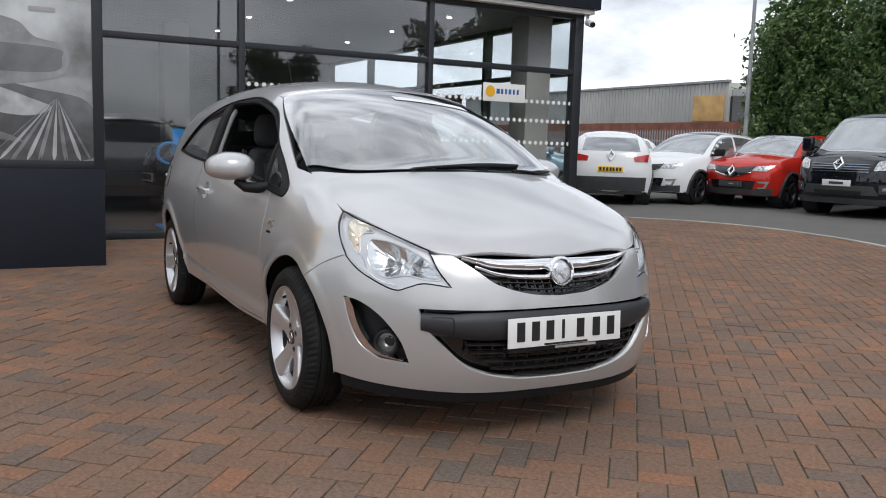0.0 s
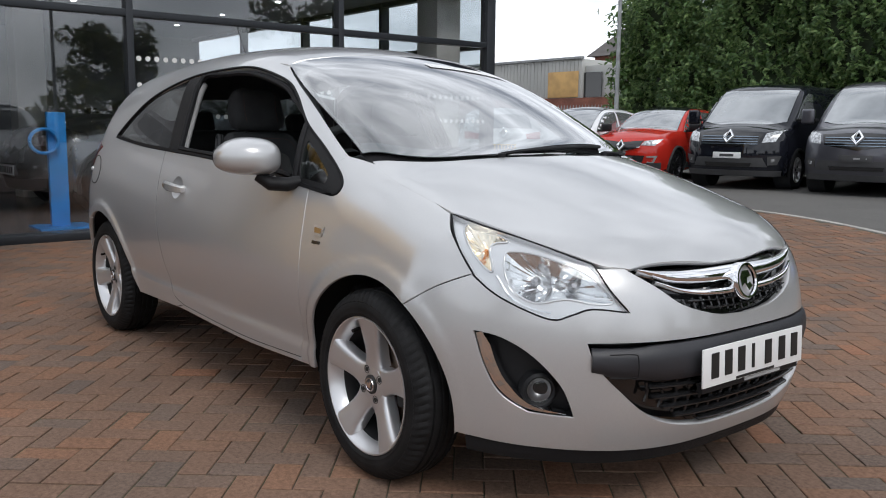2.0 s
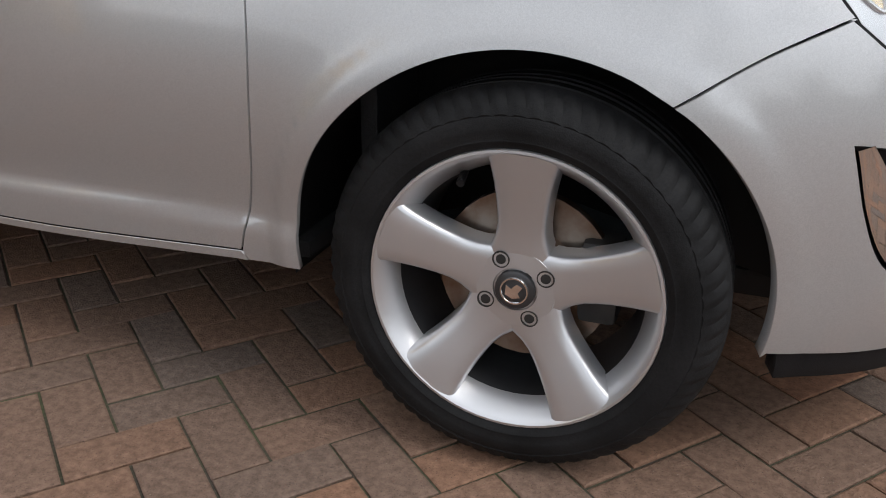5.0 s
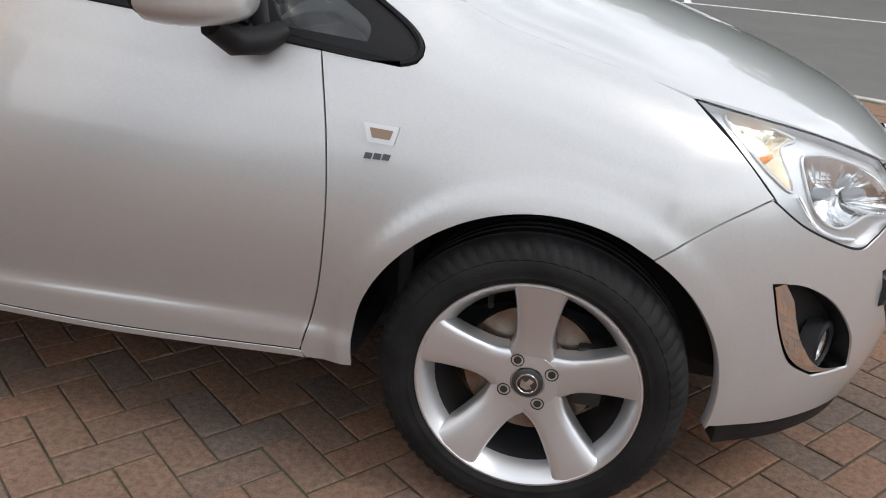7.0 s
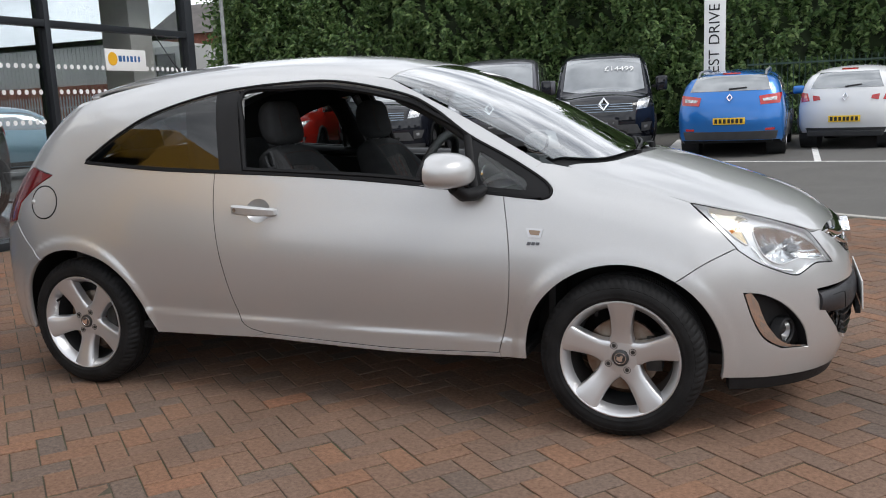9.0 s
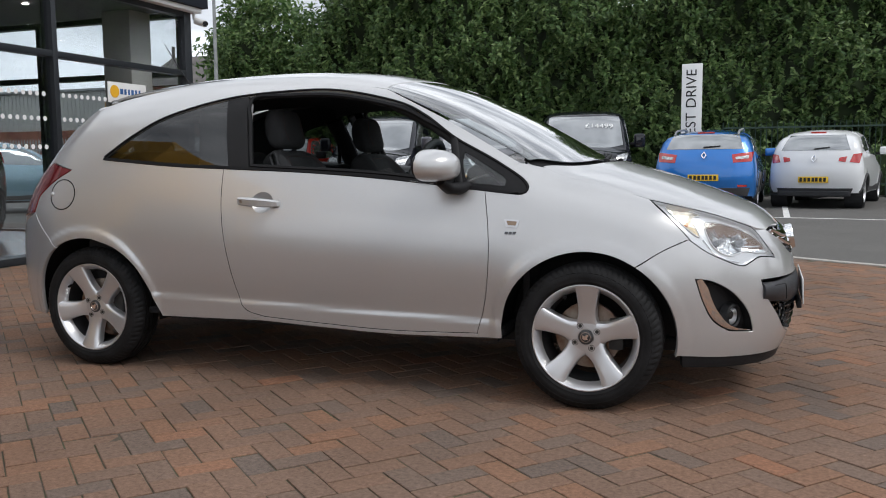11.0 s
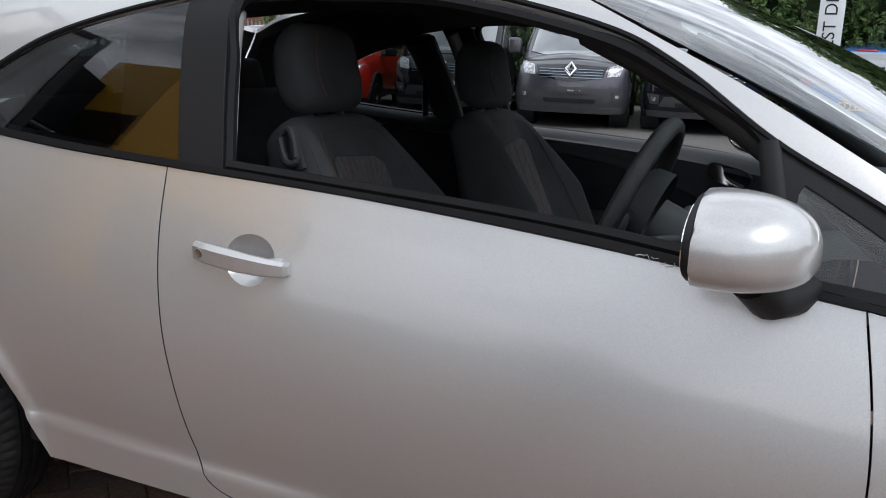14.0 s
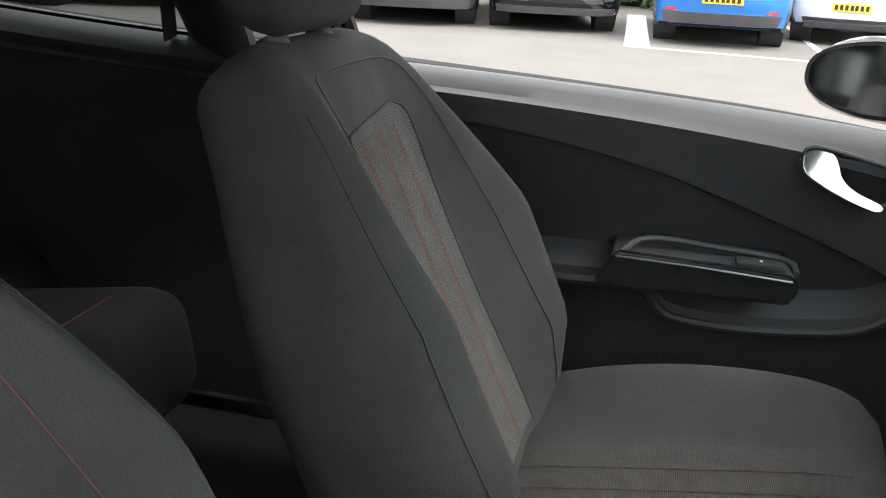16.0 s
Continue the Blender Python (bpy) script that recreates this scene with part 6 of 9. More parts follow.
for y in (-0.62, 0.62, -0.07, 0.07):
    part("air_vent", bm_lathe([(0.048, 0.0), (0.046, 0.010), (0.040, 0.010), (0.038, 0.002), (0.0, 0.0)], Matrix.Translation((0.635, y, 0.87)) @ pose(0, 0, 0, 0, -80, 0), 24), CHROME, dash, "chrome-ringed air vent", True)
    part("vent_slats", bm_box((0.06, 0.07, 0.004), Matrix.Translation((0.632, y, 0.87)) @ pose(0, 0, 0, 0, -80, 0), 0.001), BLACK_PLASTIC, dash)
part("instrument_hood", bm_box((0.17, 0.34, 0.11), pose(0.735, -0.36, 0.945, 0, -12, 0), 0.045, 4), TRIM_DARK, dash, "instrument binnacle", True)
for y in (-0.45, -0.36, -0.27):
    part("dial", bm_lathe([(0.05, 0.0), (0.048, 0.008), (0.042, 0.006), (0.0, 0.002)], Matrix.Translation((0.645, y, 0.935)) @ pose(0, 0, 0, 0, -78, 0), 24), CHROME, dash, "round instrument", True)
    part("dial_face", bm_lathe([(0.041, 0.006), (0.0, 0.006)], Matrix.Translation((0.645, y, 0.935)) @ pose(0, 0, 0, 0, -78, 0), 24), GLOSS_BLACK, dash)
part("centre_console", bm_box((0.20, 0.24, 0.34), pose(0.66, 0, 0.68, 0, 12, 0), 0.03, 3), TRIM, dash, smooth=True)
part("radio_panel", bm_box((0.01, 0.20, 0.14), pose(0.565, 0, 0.755, 0, 12, 0), 0.006), GLOSS_BLACK, dash, smooth=True)
tunnel = part("tunnel_console", bm_box((0.75, 0.17, 0.18), pose(0.18, 0, 0.42), 0.03, 3), TRIM_DARK, car, "dark centre tunnel", True)
part("gear_gaiter", bm_lathe([(0.055, 0), (0.04, 0.05), (0.018, 0.10)], pose(0.50, 0, 0.49), 16), CLOTH, tunnel, smooth=True)
part("gear_knob", bm_lathe([(0.014, 0.09), (0.022, 0.12), (0.026, 0.15), (0.022, 0.17), (0.0, 0.175)], pose(0.50, 0, 0.49, 0, -6, 0), 20), CHROME, tunnel, "chrome-topped gear knob", True)
grip = catmull([(-0.01, 0, 0.52), (0.04, 0, 0.570), (0.10, 0, 0.603), (0.155, 0, 0.628)], 0.02)
brake = part("handbrake", bm_tube(grip, [0.022 - 0.004 * i / len(grip) for i in range(len(grip))], 12), TRIM, car, "black handbrake lever", True)
part("release_button", bm_tube([(0.155, 0, 0.628), (0.173, 0, 0.636)], 0.011, 12), CHROME, brake, "chrome button", True)
part("brake_gaiter", bm_lathe([(0.05, -0.02), (0.035, 0.03), (0.024, 0.06)], pose(-0.005, 0, 0.48, 0, 40, 0), 14), CLOTH, brake, smooth=True)
RED_PLASTIC = mat("red_plastic", (0.55, 0.05, 0.03), 0.4)
for y, x in ((-0.02, 0.14), (0.075, 0.06)):
    buckle = part("belt_buckle", bm_box((0.05, 0.03, 0.075), pose(x, y, 0.56 - 0.5 * max(y, 0), 0, 25, 0), 0.008), TRIM, car, "black belt buckle", True)
    part("buckle_button", bm_box((0.030, 0.026, 0.006), pose(x + 0.018, y, 0.596 - 0.5 * max(y, 0), 0, 25, 0), 0.002), RED_PLASTIC, buckle, "red release button", True)

# steering wheel with stalks
sm = pose(0.385, -0.36, 0.930, 0, 21, 0) @ Matrix(((0, 0, -1, 0), (1, 0, 0, 0), (0, 1, 0, 0), (0, 0, 0, 1)))
LEATHER = mat("leather", (0.020, 0.020, 0.021), 0.42, bump=0.4, bsize=700)
helm = part("steering_wheel", bm_tube([sm @ Vector((0.182 * math.cos(t), 0.182 * math.sin(t), 0)) for t in np.linspace(0, 2 * math.pi, 56, endpoint=False)], 0.0185, 14, True, up=sm.to_3x3() @ Vector((0, 0, 1))), LEATHER, car, "black leather steering wheel", True)
part("wheel_hub", bm_lathe([(0.098, -0.05), (0.095, -0.012), (0.075, 0.010), (0.0, 0.020)], sm, 28), TRIM_DARK, helm, smooth=True)
for a in (-12, 192, 270):
    t = radians(a)
    part("wheel_spoke", bm_tube([sm @ Vector((0.06 * math.cos(t), 0.06 * math.sin(t), -0.012)), sm @ Vector((0.178 * math.cos(t), 0.178 * math.sin(t), -0.004))], [0.032, 0.020], 10, flat=0.35, up=sm.to_3x3() @ Vector((0, 0, 1))), TRIM, helm, smooth=True)
part("wheel_badge", bm_lathe([(0.026, 0.016), (0.025, 0.021), (0.020, 0.021), (0.019, 0.018)], sm, 24), BADGE_GREY, helm, "small chrome badge", True)
for t0 in (-30, 150):
    t = radians(t0 + 12)
    part("switch_pad", bm_box((0.05, 0.03, 0.012), sm @ pose(0.095 * math.cos(t), 0.095 * math.sin(t) * 0.6 - 0.01, 0.006, 0, 0, 0), 0.004), TRIM_DARK, helm, smooth=True)
part("column_shroud", bm_tube(catmull([(0.425, -0.36, 0.893), (0.45, -0.36, 0.882), (0.51, -0.36, 0.857), (0.62, -0.36, 0.825)], 0.015), 0.066, 24, flat=0.8, up=(0, 1, 0)), TRIM, dash, "grey column shroud", True)
for y, e in ((-0.29, 0.10), (-0.43, -0.10)):
    st = part("column_stalk", bm_tube([(0.49, y, 0.887), (0.475, y + e * 0.8, 0.897), (0.47, y + e * 1.3, 0.901)], [0.011, 0.012, 0.014], 10), TRIM, dash, "black column stalk", True)


# ---- ground: asphalt to the horizon, a brick apron with a flush kerb ----
def rise(y):
    return max(0.0, y - 5.0) * 0.012


def sheet(name, xs, ys, material, label, z=0.0):
    v = [(x, y, rise(y) + z) for y in ys for x in xs]
    n = len(xs)
    f = [(j * n + i, j * n + i + 1, (j + 1) * n + i + 1, (j + 1) * n + i) for j in range(len(ys) - 1) for i in range(n - 1)]
    return tagged(from_arrays(name, v, f, material, smooth=False), label, "ground", kind="structure")


sheet("ground", [-900, -60, -20, 0, 20, 60, 900], [-900, -60, -20, 0, 5, 10, 20, 40, 80, 900], ASPHALT, "worn grey asphalt of the car park", -0.03)
EDGE = catmull([(-9.0, 4.9), (-7.6, 6.5), (-6.5, 7.42), (-5.4, 8.2), (-3.9, 8.4), (-2.1, 7.95), (0.2, 6.5), (2.25, 5.13), (3.6, 4.32), (6.5, 2.7), (10.0, 0.9)], 0.3)
apron_poly = np.vstack([EDGE, [(10.0, -7.0), (-9.0, -7.0)]])


def flat_mesh(name, outline, material, label, z, kind="structure", category="ground"):
    bm = bmesh.new()
    bm.faces.new([bm.verts.new((x, y, 0.0)) for x, y in outline])
    # a fold where the ground begins to rise
    bmesh.ops.bisect_plane(bm, geom=bm.verts[:] + bm.edges[:] + bm.faces[:], plane_co=(0, 5.0, 0), plane_no=(0, 1, 0))
    bmesh.ops.triangulate(bm, faces=bm.faces[:])
    for q in bm.verts:
        q.co.z = z + rise(q.co.y)
    bmesh.ops.recalc_face_normals(bm, faces=bm.faces[:])
    if bm.faces[:] and bm.faces[0].normal.z < 0:
        bmesh.ops.reverse_faces(bm, faces=bm.faces[:])
    return tagged(part(name, bm, material), label, category, kind=kind)


bed = flat_mesh("pavement", apron_poly, JOINT, "brick block paving in herringbone bond", -0.0045, category="paving")
v, f = [], []
for i, (x, y) in enumerate(EDGE):
    d = EDGE[min(i + 1, len(EDGE) - 1)] - EDGE[max(i - 1, 0)]
    n = np.array([-d[1], d[0]]) / np.linalg.norm(d)
    for w, z in ((-0.005, -0.05), (-0.005, 0.004), (0.0, 0.008), (0.085, 0.008), (0.09, 0.003), (0.09, -0.05)):
        v.append((x + n[0] * w, y + n[1] * w, rise(y) + z))
f = [(i * 6 + j, i * 6 + j + 1, (i + 1) * 6 + j + 1, (i + 1) * 6 + j) for i in range(len(EDGE) - 1) for j in range(5)]
tagged(from_arrays("kerb", v, [q[::-1] for q in f], KERB, smooth=False), "pale flush concrete kerb edging", "kerb", kind="structure")

# painted bay lines
def line(pts, w=0.1):
    run = catmull(pts, 0.4)
    v = []
    for i, (x, y) in enumerate(run):
        d = run[min(i + 1, len(run) - 1)] - run[max(i - 1, 0)]
        n = np.array([-d[1], d[0]]) / np.linalg.norm(d)
        v += [(x - n[0] * w / 2, y - n[1] * w / 2, rise(y - n[1] * w / 2) - 0.026), (x + n[0] * w / 2, y + n[1] * w / 2, rise(y + n[1] * w / 2) - 0.026)]
    return tagged(from_arrays("road_line", v, [(2 * i, 2 * i + 2, 2 * i + 3, 2 * i + 1) for i in range(len(run) - 1)], LINE_PAINT, smooth=False), "white painted parking bay line", "road marking", kind="structure")


line([(-0.2, 11.2), (9.0, 10.0)])
line([(-0.1, 11.1), (-0.3, 16.6)], 0.34)
line([(2.3, 10.9), (2.35, 16.5)])

# ---- showroom: glazed front at x = -5.27, glazed end at y = 5.44 ----
FX, EY, TOP = -5.27, 5.44, 2.98
shop = thing("showroom_building", pose(0, 0, 0), "dark-framed glazed car showroom with a grey fascia", "building")
tagged(shop, kind="")


def bar_box(name, a, b, material, parent, bevel=0.006, label=""):
    a, b = Vector(a), Vector(b)
    return box(name, tuple(abs(c) for c in (b - a)), Matrix.Translation((a + b) / 2), material, parent, bevel, label)


ROWS_Y = [-6.56, -4.14, -1.72, 0.70, 3.12]
for y in ROWS_Y:
    bar_box("mullion", (FX - 0.10, y - 0.035, 0.06), (FX + 0.05, y + 0.035, TOP), FRAME, shop)
bar_box("corner_post", (FX - 0.09, EY - 0.09, 0.06), (FX + 0.05, EY + 0.05, TOP), FRAME, shop)
for x in (-7.69, -10.11, -12.53):
    bar_box("mullion", (x - 0.035, EY - 0.10, 0.06), (x + 0.035, EY + 0.05, TOP), FRAME, shop)
for z in (2.19, TOP - 0.03):
    bar_box("transom", (FX - 0.08, -9.0, z - 0.035), (FX + 0.045, EY - 0.09, z + 0.035), FRAME, shop)
    bar_box("transom", (-15.0, EY - 0.08, z - 0.035), (FX - 0.09, EY + 0.045, z + 0.035), FRAME, shop)
bar_box("base_rail", (FX - 0.10, -9.0, 0.0), (FX + 0.14, EY + 0.1, 0.075), FRAME, shop)
bar_box("base_rail", (-15.0, EY - 0.10, 0.0), (FX - 0.10, EY + 0.10, 0.075), FRAME, shop)
panes = [(a, b) for a, b in zip([-9.0] + ROWS_Y, ROWS_Y + [EY - 0.06])]
for a, b in panes:
    for z0, z1 in ((0.075, 2.155), (2.225, TOP - 0.06)):
        p = bar_box("pane", (FX - 0.008, a + 0.03, z0), (FX, b - 0.03, z1), SHOP_GLASS, shop, 0)
        p.visible_shadow = False
for a, b in zip([-15.0, -12.53, -10.11, -7.69], [-12.53, -10.11, -7.69, FX - 0.06]):
    for z0, z1 in ((0.075, 2.155), (2.225, TOP - 0.06)):
        p = bar_box("pane", (a + 0.03, EY - 0.008, z0), (b - 0.03, EY, z1), END_GLASS, shop, 0)
        p.visible_shadow = False
bar_box("soffit", (FX - 0.06, -9.0, TOP), (FX + 0.16, EY + 0.14, TOP + 0.06), WHITE, shop, label="white soffit")
bar_box("fascia", (FX + 0.10, -9.0, TOP + 0.062), (FX + 0.22, EY + 0.20, TOP + 1.1), PANEL_GREY, shop, label="dark grey fascia")
bar_box("fascia", (-15.0, EY + 0.05, TOP + 0.062), (FX + 0.098, EY + 0.20, TOP + 1.1), PANEL_GREY, shop, label="dark grey fascia")
bar_box("showroom_floor", (-15.0, -9.0, -0.02), (FX - 0.1, EY - 0.1, 0.055), FLOOR_TILE, shop, 0, "polished grey tile floor")
tagged(bar_box("ceiling", (-15.0, -9.0, TOP + 0.002), (FX - 0.07, EY - 0.09, TOP + 0.2), CEILING_GREY, None, 0), "grey showroom ceiling", "ceiling", kind="structure")
bar_box("back_wall", (-15.2, -9.0, 0), (-15.0, EY + 0.1, TOP + 1.0), CEILING_GREY, shop, 0, "grey back wall")
bar_box("end_wall", (-15.0, -9.2, 0), (FX, -9.0, TOP + 1.0), CEILING_GREY, shop, 0, "grey end wall")
column = box("column", (0.44, 0.40, TOP - 0.06), pose(-5.96, 5.12, TOP / 2 + 0.026), CREAM, shop, 0.01, "cream square column")
box("column", (0.44, 0.40, TOP - 0.06), pose(-6.22, 0.9, TOP / 2 + 0.026), CREAM, shop, 0.01, "cream square column").location = (-4.0, 0, 0)
bar_box("entrance_portal", (FX + 0.06, -7.4, 0.0), (FX + 0.9, -7.0, 3.6), YELLOW, shop, 0.01, "yellow entrance portal")
bar_box("entrance_portal", (FX + 0.06, -4.6, 0.0), (FX + 0.9, -4.2, 3.6), YELLOW, shop, 0.01, "yellow entrance portal")
bar_box("entrance_portal", (FX + 0.06, -7.4, 2.6), (FX + 0.95, -4.2, 4.6), YELLOW, shop, 0.01, "yellow entrance portal")
DOWNLIGHT = lamp_mat("downlight", (1.0, 0.95, 0.86), 14.0)
for x in (-6.6, -8.6, -10.6, -12.6):
    for y in (-5.6, -3.2, -0.8, 1.7, 4.1):
        part("downlight", bm_lathe([(0.040, -0.012), (0.034, -0.016), (0.0, -0.014)], pose(x, y, TOP), 16), DOWNLIGHT, shop)
# round marks on the glass
for z, r in ((1.76, 0.026), (1.50, 0.026), (1.20, 0.026)):
    bm = bmesh.new()
    for k in range(52):
        y = 0.79 + k * 0.091
        if abs((y - 3.12)) < 0.06 or y > EY - 0.1:
            continue
        bmesh.ops.create_circle(bm, cap_ends=True, segments=14, radius=r, matrix=pose(FX + 0.004, y, z, 0, 90, 0))
    tagged(part("glass_dots", bm, WHITE_PLASTIC, shop, "white dots on the glass"), kind="stuff")


def shop_sign(m, flip=1):
    board = box("window_sign", (0.66, 0.01, 0.24), m, WHITE_PLASTIC, None, 0.003)
    tagged(board, "white window sign with a yellow sun and blue bars", "sign")
    part("sun_mark", bm_lathe([(0.075, 0.0), (0.072, 0.004), (0.0, 0.004)], m @ pose(-0.22 * flip, -0.006 * 1, 0.01, 90, 0, 0), 24), YELLOW, board)
    for k, w in enumerate((0.05, 0.035, 0.03, 0.04, 0.03, 0.03)):
        part("sign_bar", bm_box((w, 0.004, 0.065), m @ pose((-0.10 + k * 0.062) * flip, -0.006, 0.015)), BLUE_INK, board)
    return board


BLUE_INK = mat("blue_ink", (0.03, 0.11, 0.30), 0.5)
SKY_BLUE = mat("blue_board", (0.03, 0.30, 0.75), 0.35)
shop_sign(pose(FX + 0.014, 4.25, 1.85, 0, 0, 90))
shop_sign(pose(-8.9, EY + 0.014, 1.90, 0, 0, 180))
# camera on the fascia corner
cctv = thing("security_camera", pose(FX + 0.06, EY + 0.10, TOP - 0.06), "white security camera under the fascia corner", "camera")
part("camera_body", bm_tube([(0.08, -0.06, -0.05), (0.24, -0.10, -0.10)], 0.045, 14), WHITE_PLASTIC, cctv, smooth=True)
part("camera_lens", bm_tube([(0.24, -0.10, -0.10), (0.262, -0.105, -0.107)], 0.036, 14), GLOSS_BLACK, cctv, smooth=True)
part("bracket", bm_tube([(0, 0, 0.06), (0.02, -0.02, -0.01), (0.10, -0.06, -0.045)], 0.022, 10), WHITE_PLASTIC, cctv, smooth=True)

# advertising panel in front of the glass
totem = thing("advert_panel", pose(-3.24, -1.02, 0), "tall dark advertising panel with a grey car poster", "sign")
POSTER = mat("poster_print", (0.50, 0.52, 0.53), 0.12, vary=0.2, size=1.3, colour2=(0.13, 0.13, 0.125), coat=1.0)
bar_box("lower_panel", (-0.16, -1.45, 0.0), (0.06, 0.0, 0.83), PANEL_GREY, totem, 0.004, "dark blue-grey base")
bar_box("poster", (-0.10, -1.36, 0.90), (0.045, -0.085, 3.1), POSTER, totem, 0.002, "grey poster of a draped car")
for a, b in (((-0.16, -0.085, 0.83), (0.06, 0.0, 3.2)), ((-0.16, -1.45, 0.83), (0.06, -1.36, 3.2)), ((-0.16, -1.36, 0.83), (0.06, -0.085, 0.90)), ((-0.16, -1.36, 3.1), (0.06, -0.085, 3.2))):
    bar_box("poster_frame", a, b, FRAME, totem, 0.004)
for y, w in ((-0.55, 0.07), (-0.47, 0.05), (-0.40, 0.06), (-0.33, 0.05), (-0.26, 0.06), (-0.19, 0.05)):
    bar_box("poster_bar", (0.046, y, 2.215), (0.049, y + w * 0.8, 2.29), TRIM_GREY, totem, 0)
bar_box("poster_bar", (0.046, -0.56, 2.10), (0.049, -0.36, 2.14), TRIM_GREY, totem, 0)

PRINT = [mat("print_%s" % k, (c, c, c * 1.03), 0.15, coat=1.0, vary=0.3, size=5, colour2=(c * 0.55, c * 0.55, c * 0.56)) for k, c in (("dark", 0.12), ("mid", 0.26), ("light", 0.50))]
def printed(name, pts, tone, lift=0.0):
    """A flat printed shape on the poster: (y, z)."""
    bm = bm_prism([(y, z) for y, z in catmull(pts, 0.03, True)], 0.0012, Matrix(((0, 0, 1, 0.0455 + lift), (1, 0, 0, 0), (0, 1, 0, 0), (0, 0, 0, 1))))
    part(name, bm, PRINT[tone], totem)


printed("printed_ground", [(-1.34, 0.92), (-0.10, 0.92), (-0.10, 1.36), (-0.5, 1.48), (-1.34, 1.56)], 0)
printed("printed_car", [(-1.34, 1.60), (-0.9, 1.50), (-0.42, 1.56), (-0.27, 1.66), (-0.30, 1.84), (-0.52, 1.90), (-0.66, 2.02), (-1.0, 2.06), (-1.34, 1.98)], 1, 0.0013)
printed("printed_grille", [(-1.2, 1.64), (-0.42, 1.62), (-0.32, 1.74), (-0.40, 1.82), (-1.2, 1.82)], 0, 0.0026)
printed("printed_drape", [(-1.34, 1.62), (-0.85, 1.50), (-0.55, 1.40), (-0.40, 1.33), (-0.60, 1.26), (-1.0, 1.32), (-1.34, 1.42)], 2, 0.0039)
for k in range(12):
    y1 = -0.86 + 0.062 * k + 0.02 * (k * 7 % 3)
    w = 0.012 + 0.010 * (k * 5 % 3)
    printed("printed_fold", [(-0.425 + 0.008 * k, 1.36), (-0.42 + 0.008 * k, 1.36), (y1 + w, 0.94), (y1, 0.94)], (1, 2, 1)[k % 3], 0.0052 + 0.0004 * k)
printed("printed_fold", [(-1.32, 1.22), (-0.9, 1.16), (-0.62, 1.05), (-0.95, 1.08), (-1.32, 1.10)], 1, 0.0039)

# blue charging post inside
post = thing("charging_post", pose(-5.85, 0.13, 0.055), "bright blue upright charging display with a coiled cable", "charging display")
bar_box("board", (-0.04, -0.09, 0.0), (0.03, 0.09, 1.17), SKY_BLUE, post, 0.01)
bar_box("foot", (-0.25, -0.25, 0.0), (0.25, 0.3, 0.02), SKY_BLUE, post, 0.006)
for k in range(3):
    part("cable_loop", bm_tube([(0.06 + 0.012 * k, -0.14 + 0.13 * math.cos(t), 0.88 + 0.12 * math.sin(t)) for t in np.linspace(0, 2 * math.pi, 28, endpoint=False)], 0.016, 8, True), SKY_BLUE, post, smooth=True)


# ---- parked vehicles ----
def vehicle_solid(q):
    hood, cab, nose, tail = (spline(*zip(*sorted(q[k]))) for k in ("hood", "cab", "nose", "tail"))
    w, b0, bs, tum = q["w"], q["belt"], q["slope"], q["tum"]
    body = spline([0.1, 0.25, 0.45, 0.7, b0 - 0.06, b0 + 0.3, 2.2], [w * 0.88, w * 0.95, w * 0.985, w, w * 0.985, w * 0.94, w * 0.8])
    crown, bow = q.get("crown", 0.16), q.get("bow", 0.62)

    def f(x, y, z):
        a = np.sqrt(y * y + 1e-4)
        top = smax(hood(x) - 0.14 * a**2, cab(x) - crown * a**2 - 0.05 * a**4, 0.04)
        h = z - b0 + bs * x
        low = a - body(z) * (1 - 0.010 * x * x / 2)
        for ax in (q["axle"], -q["axle"]):
            low = low - 0.014 * np.exp(-((np.hypot(x - ax, z - q["r"]) - q["r"] * 1.16) / 0.06) ** 2)
        up = a - (w * 0.945 - tum * h) * (1 - 0.008 * x * x)
        g = smax(smax(low, up, 0.07), (z - top) * 0.9, 0.12)
        g = smax(g, x - nose(z) + bow * a**2.9, 0.10)
        g = smax(g, tail(z) + 0.45 * a**4 - x, 0.10)
        return smax(g, 0.19 - z, 0.04)
    return f


def simplify(a, d=0.012):
    a = np.asarray(a, float)
    return a[[i for i in range(len(a)) if np.linalg.norm(a[i] - a[i - 1]) > d]]


CAR_WINDOW = mat("dark_window", (0.30, 0.315, 0.325), 0.06, 0.6, coat=1.0, vary=0.05, spec=0.8)
PLATE_WHITE, GREY_PLASTIC = WHITE_PLASTIC, mat("grey_bumper", (0.05, 0.05, 0.052), 0.55)
CLEAR_LAMP = mat("clear_lamp", (0.46, 0.47, 0.48), 0.22, 0.5, coat=1.0, vary=0.55, size=22)
RED_LAMP = mat("red_lamp", (0.45, 0.02, 0.02), 0.15, coat=1.0, vary=0.15, size=14)


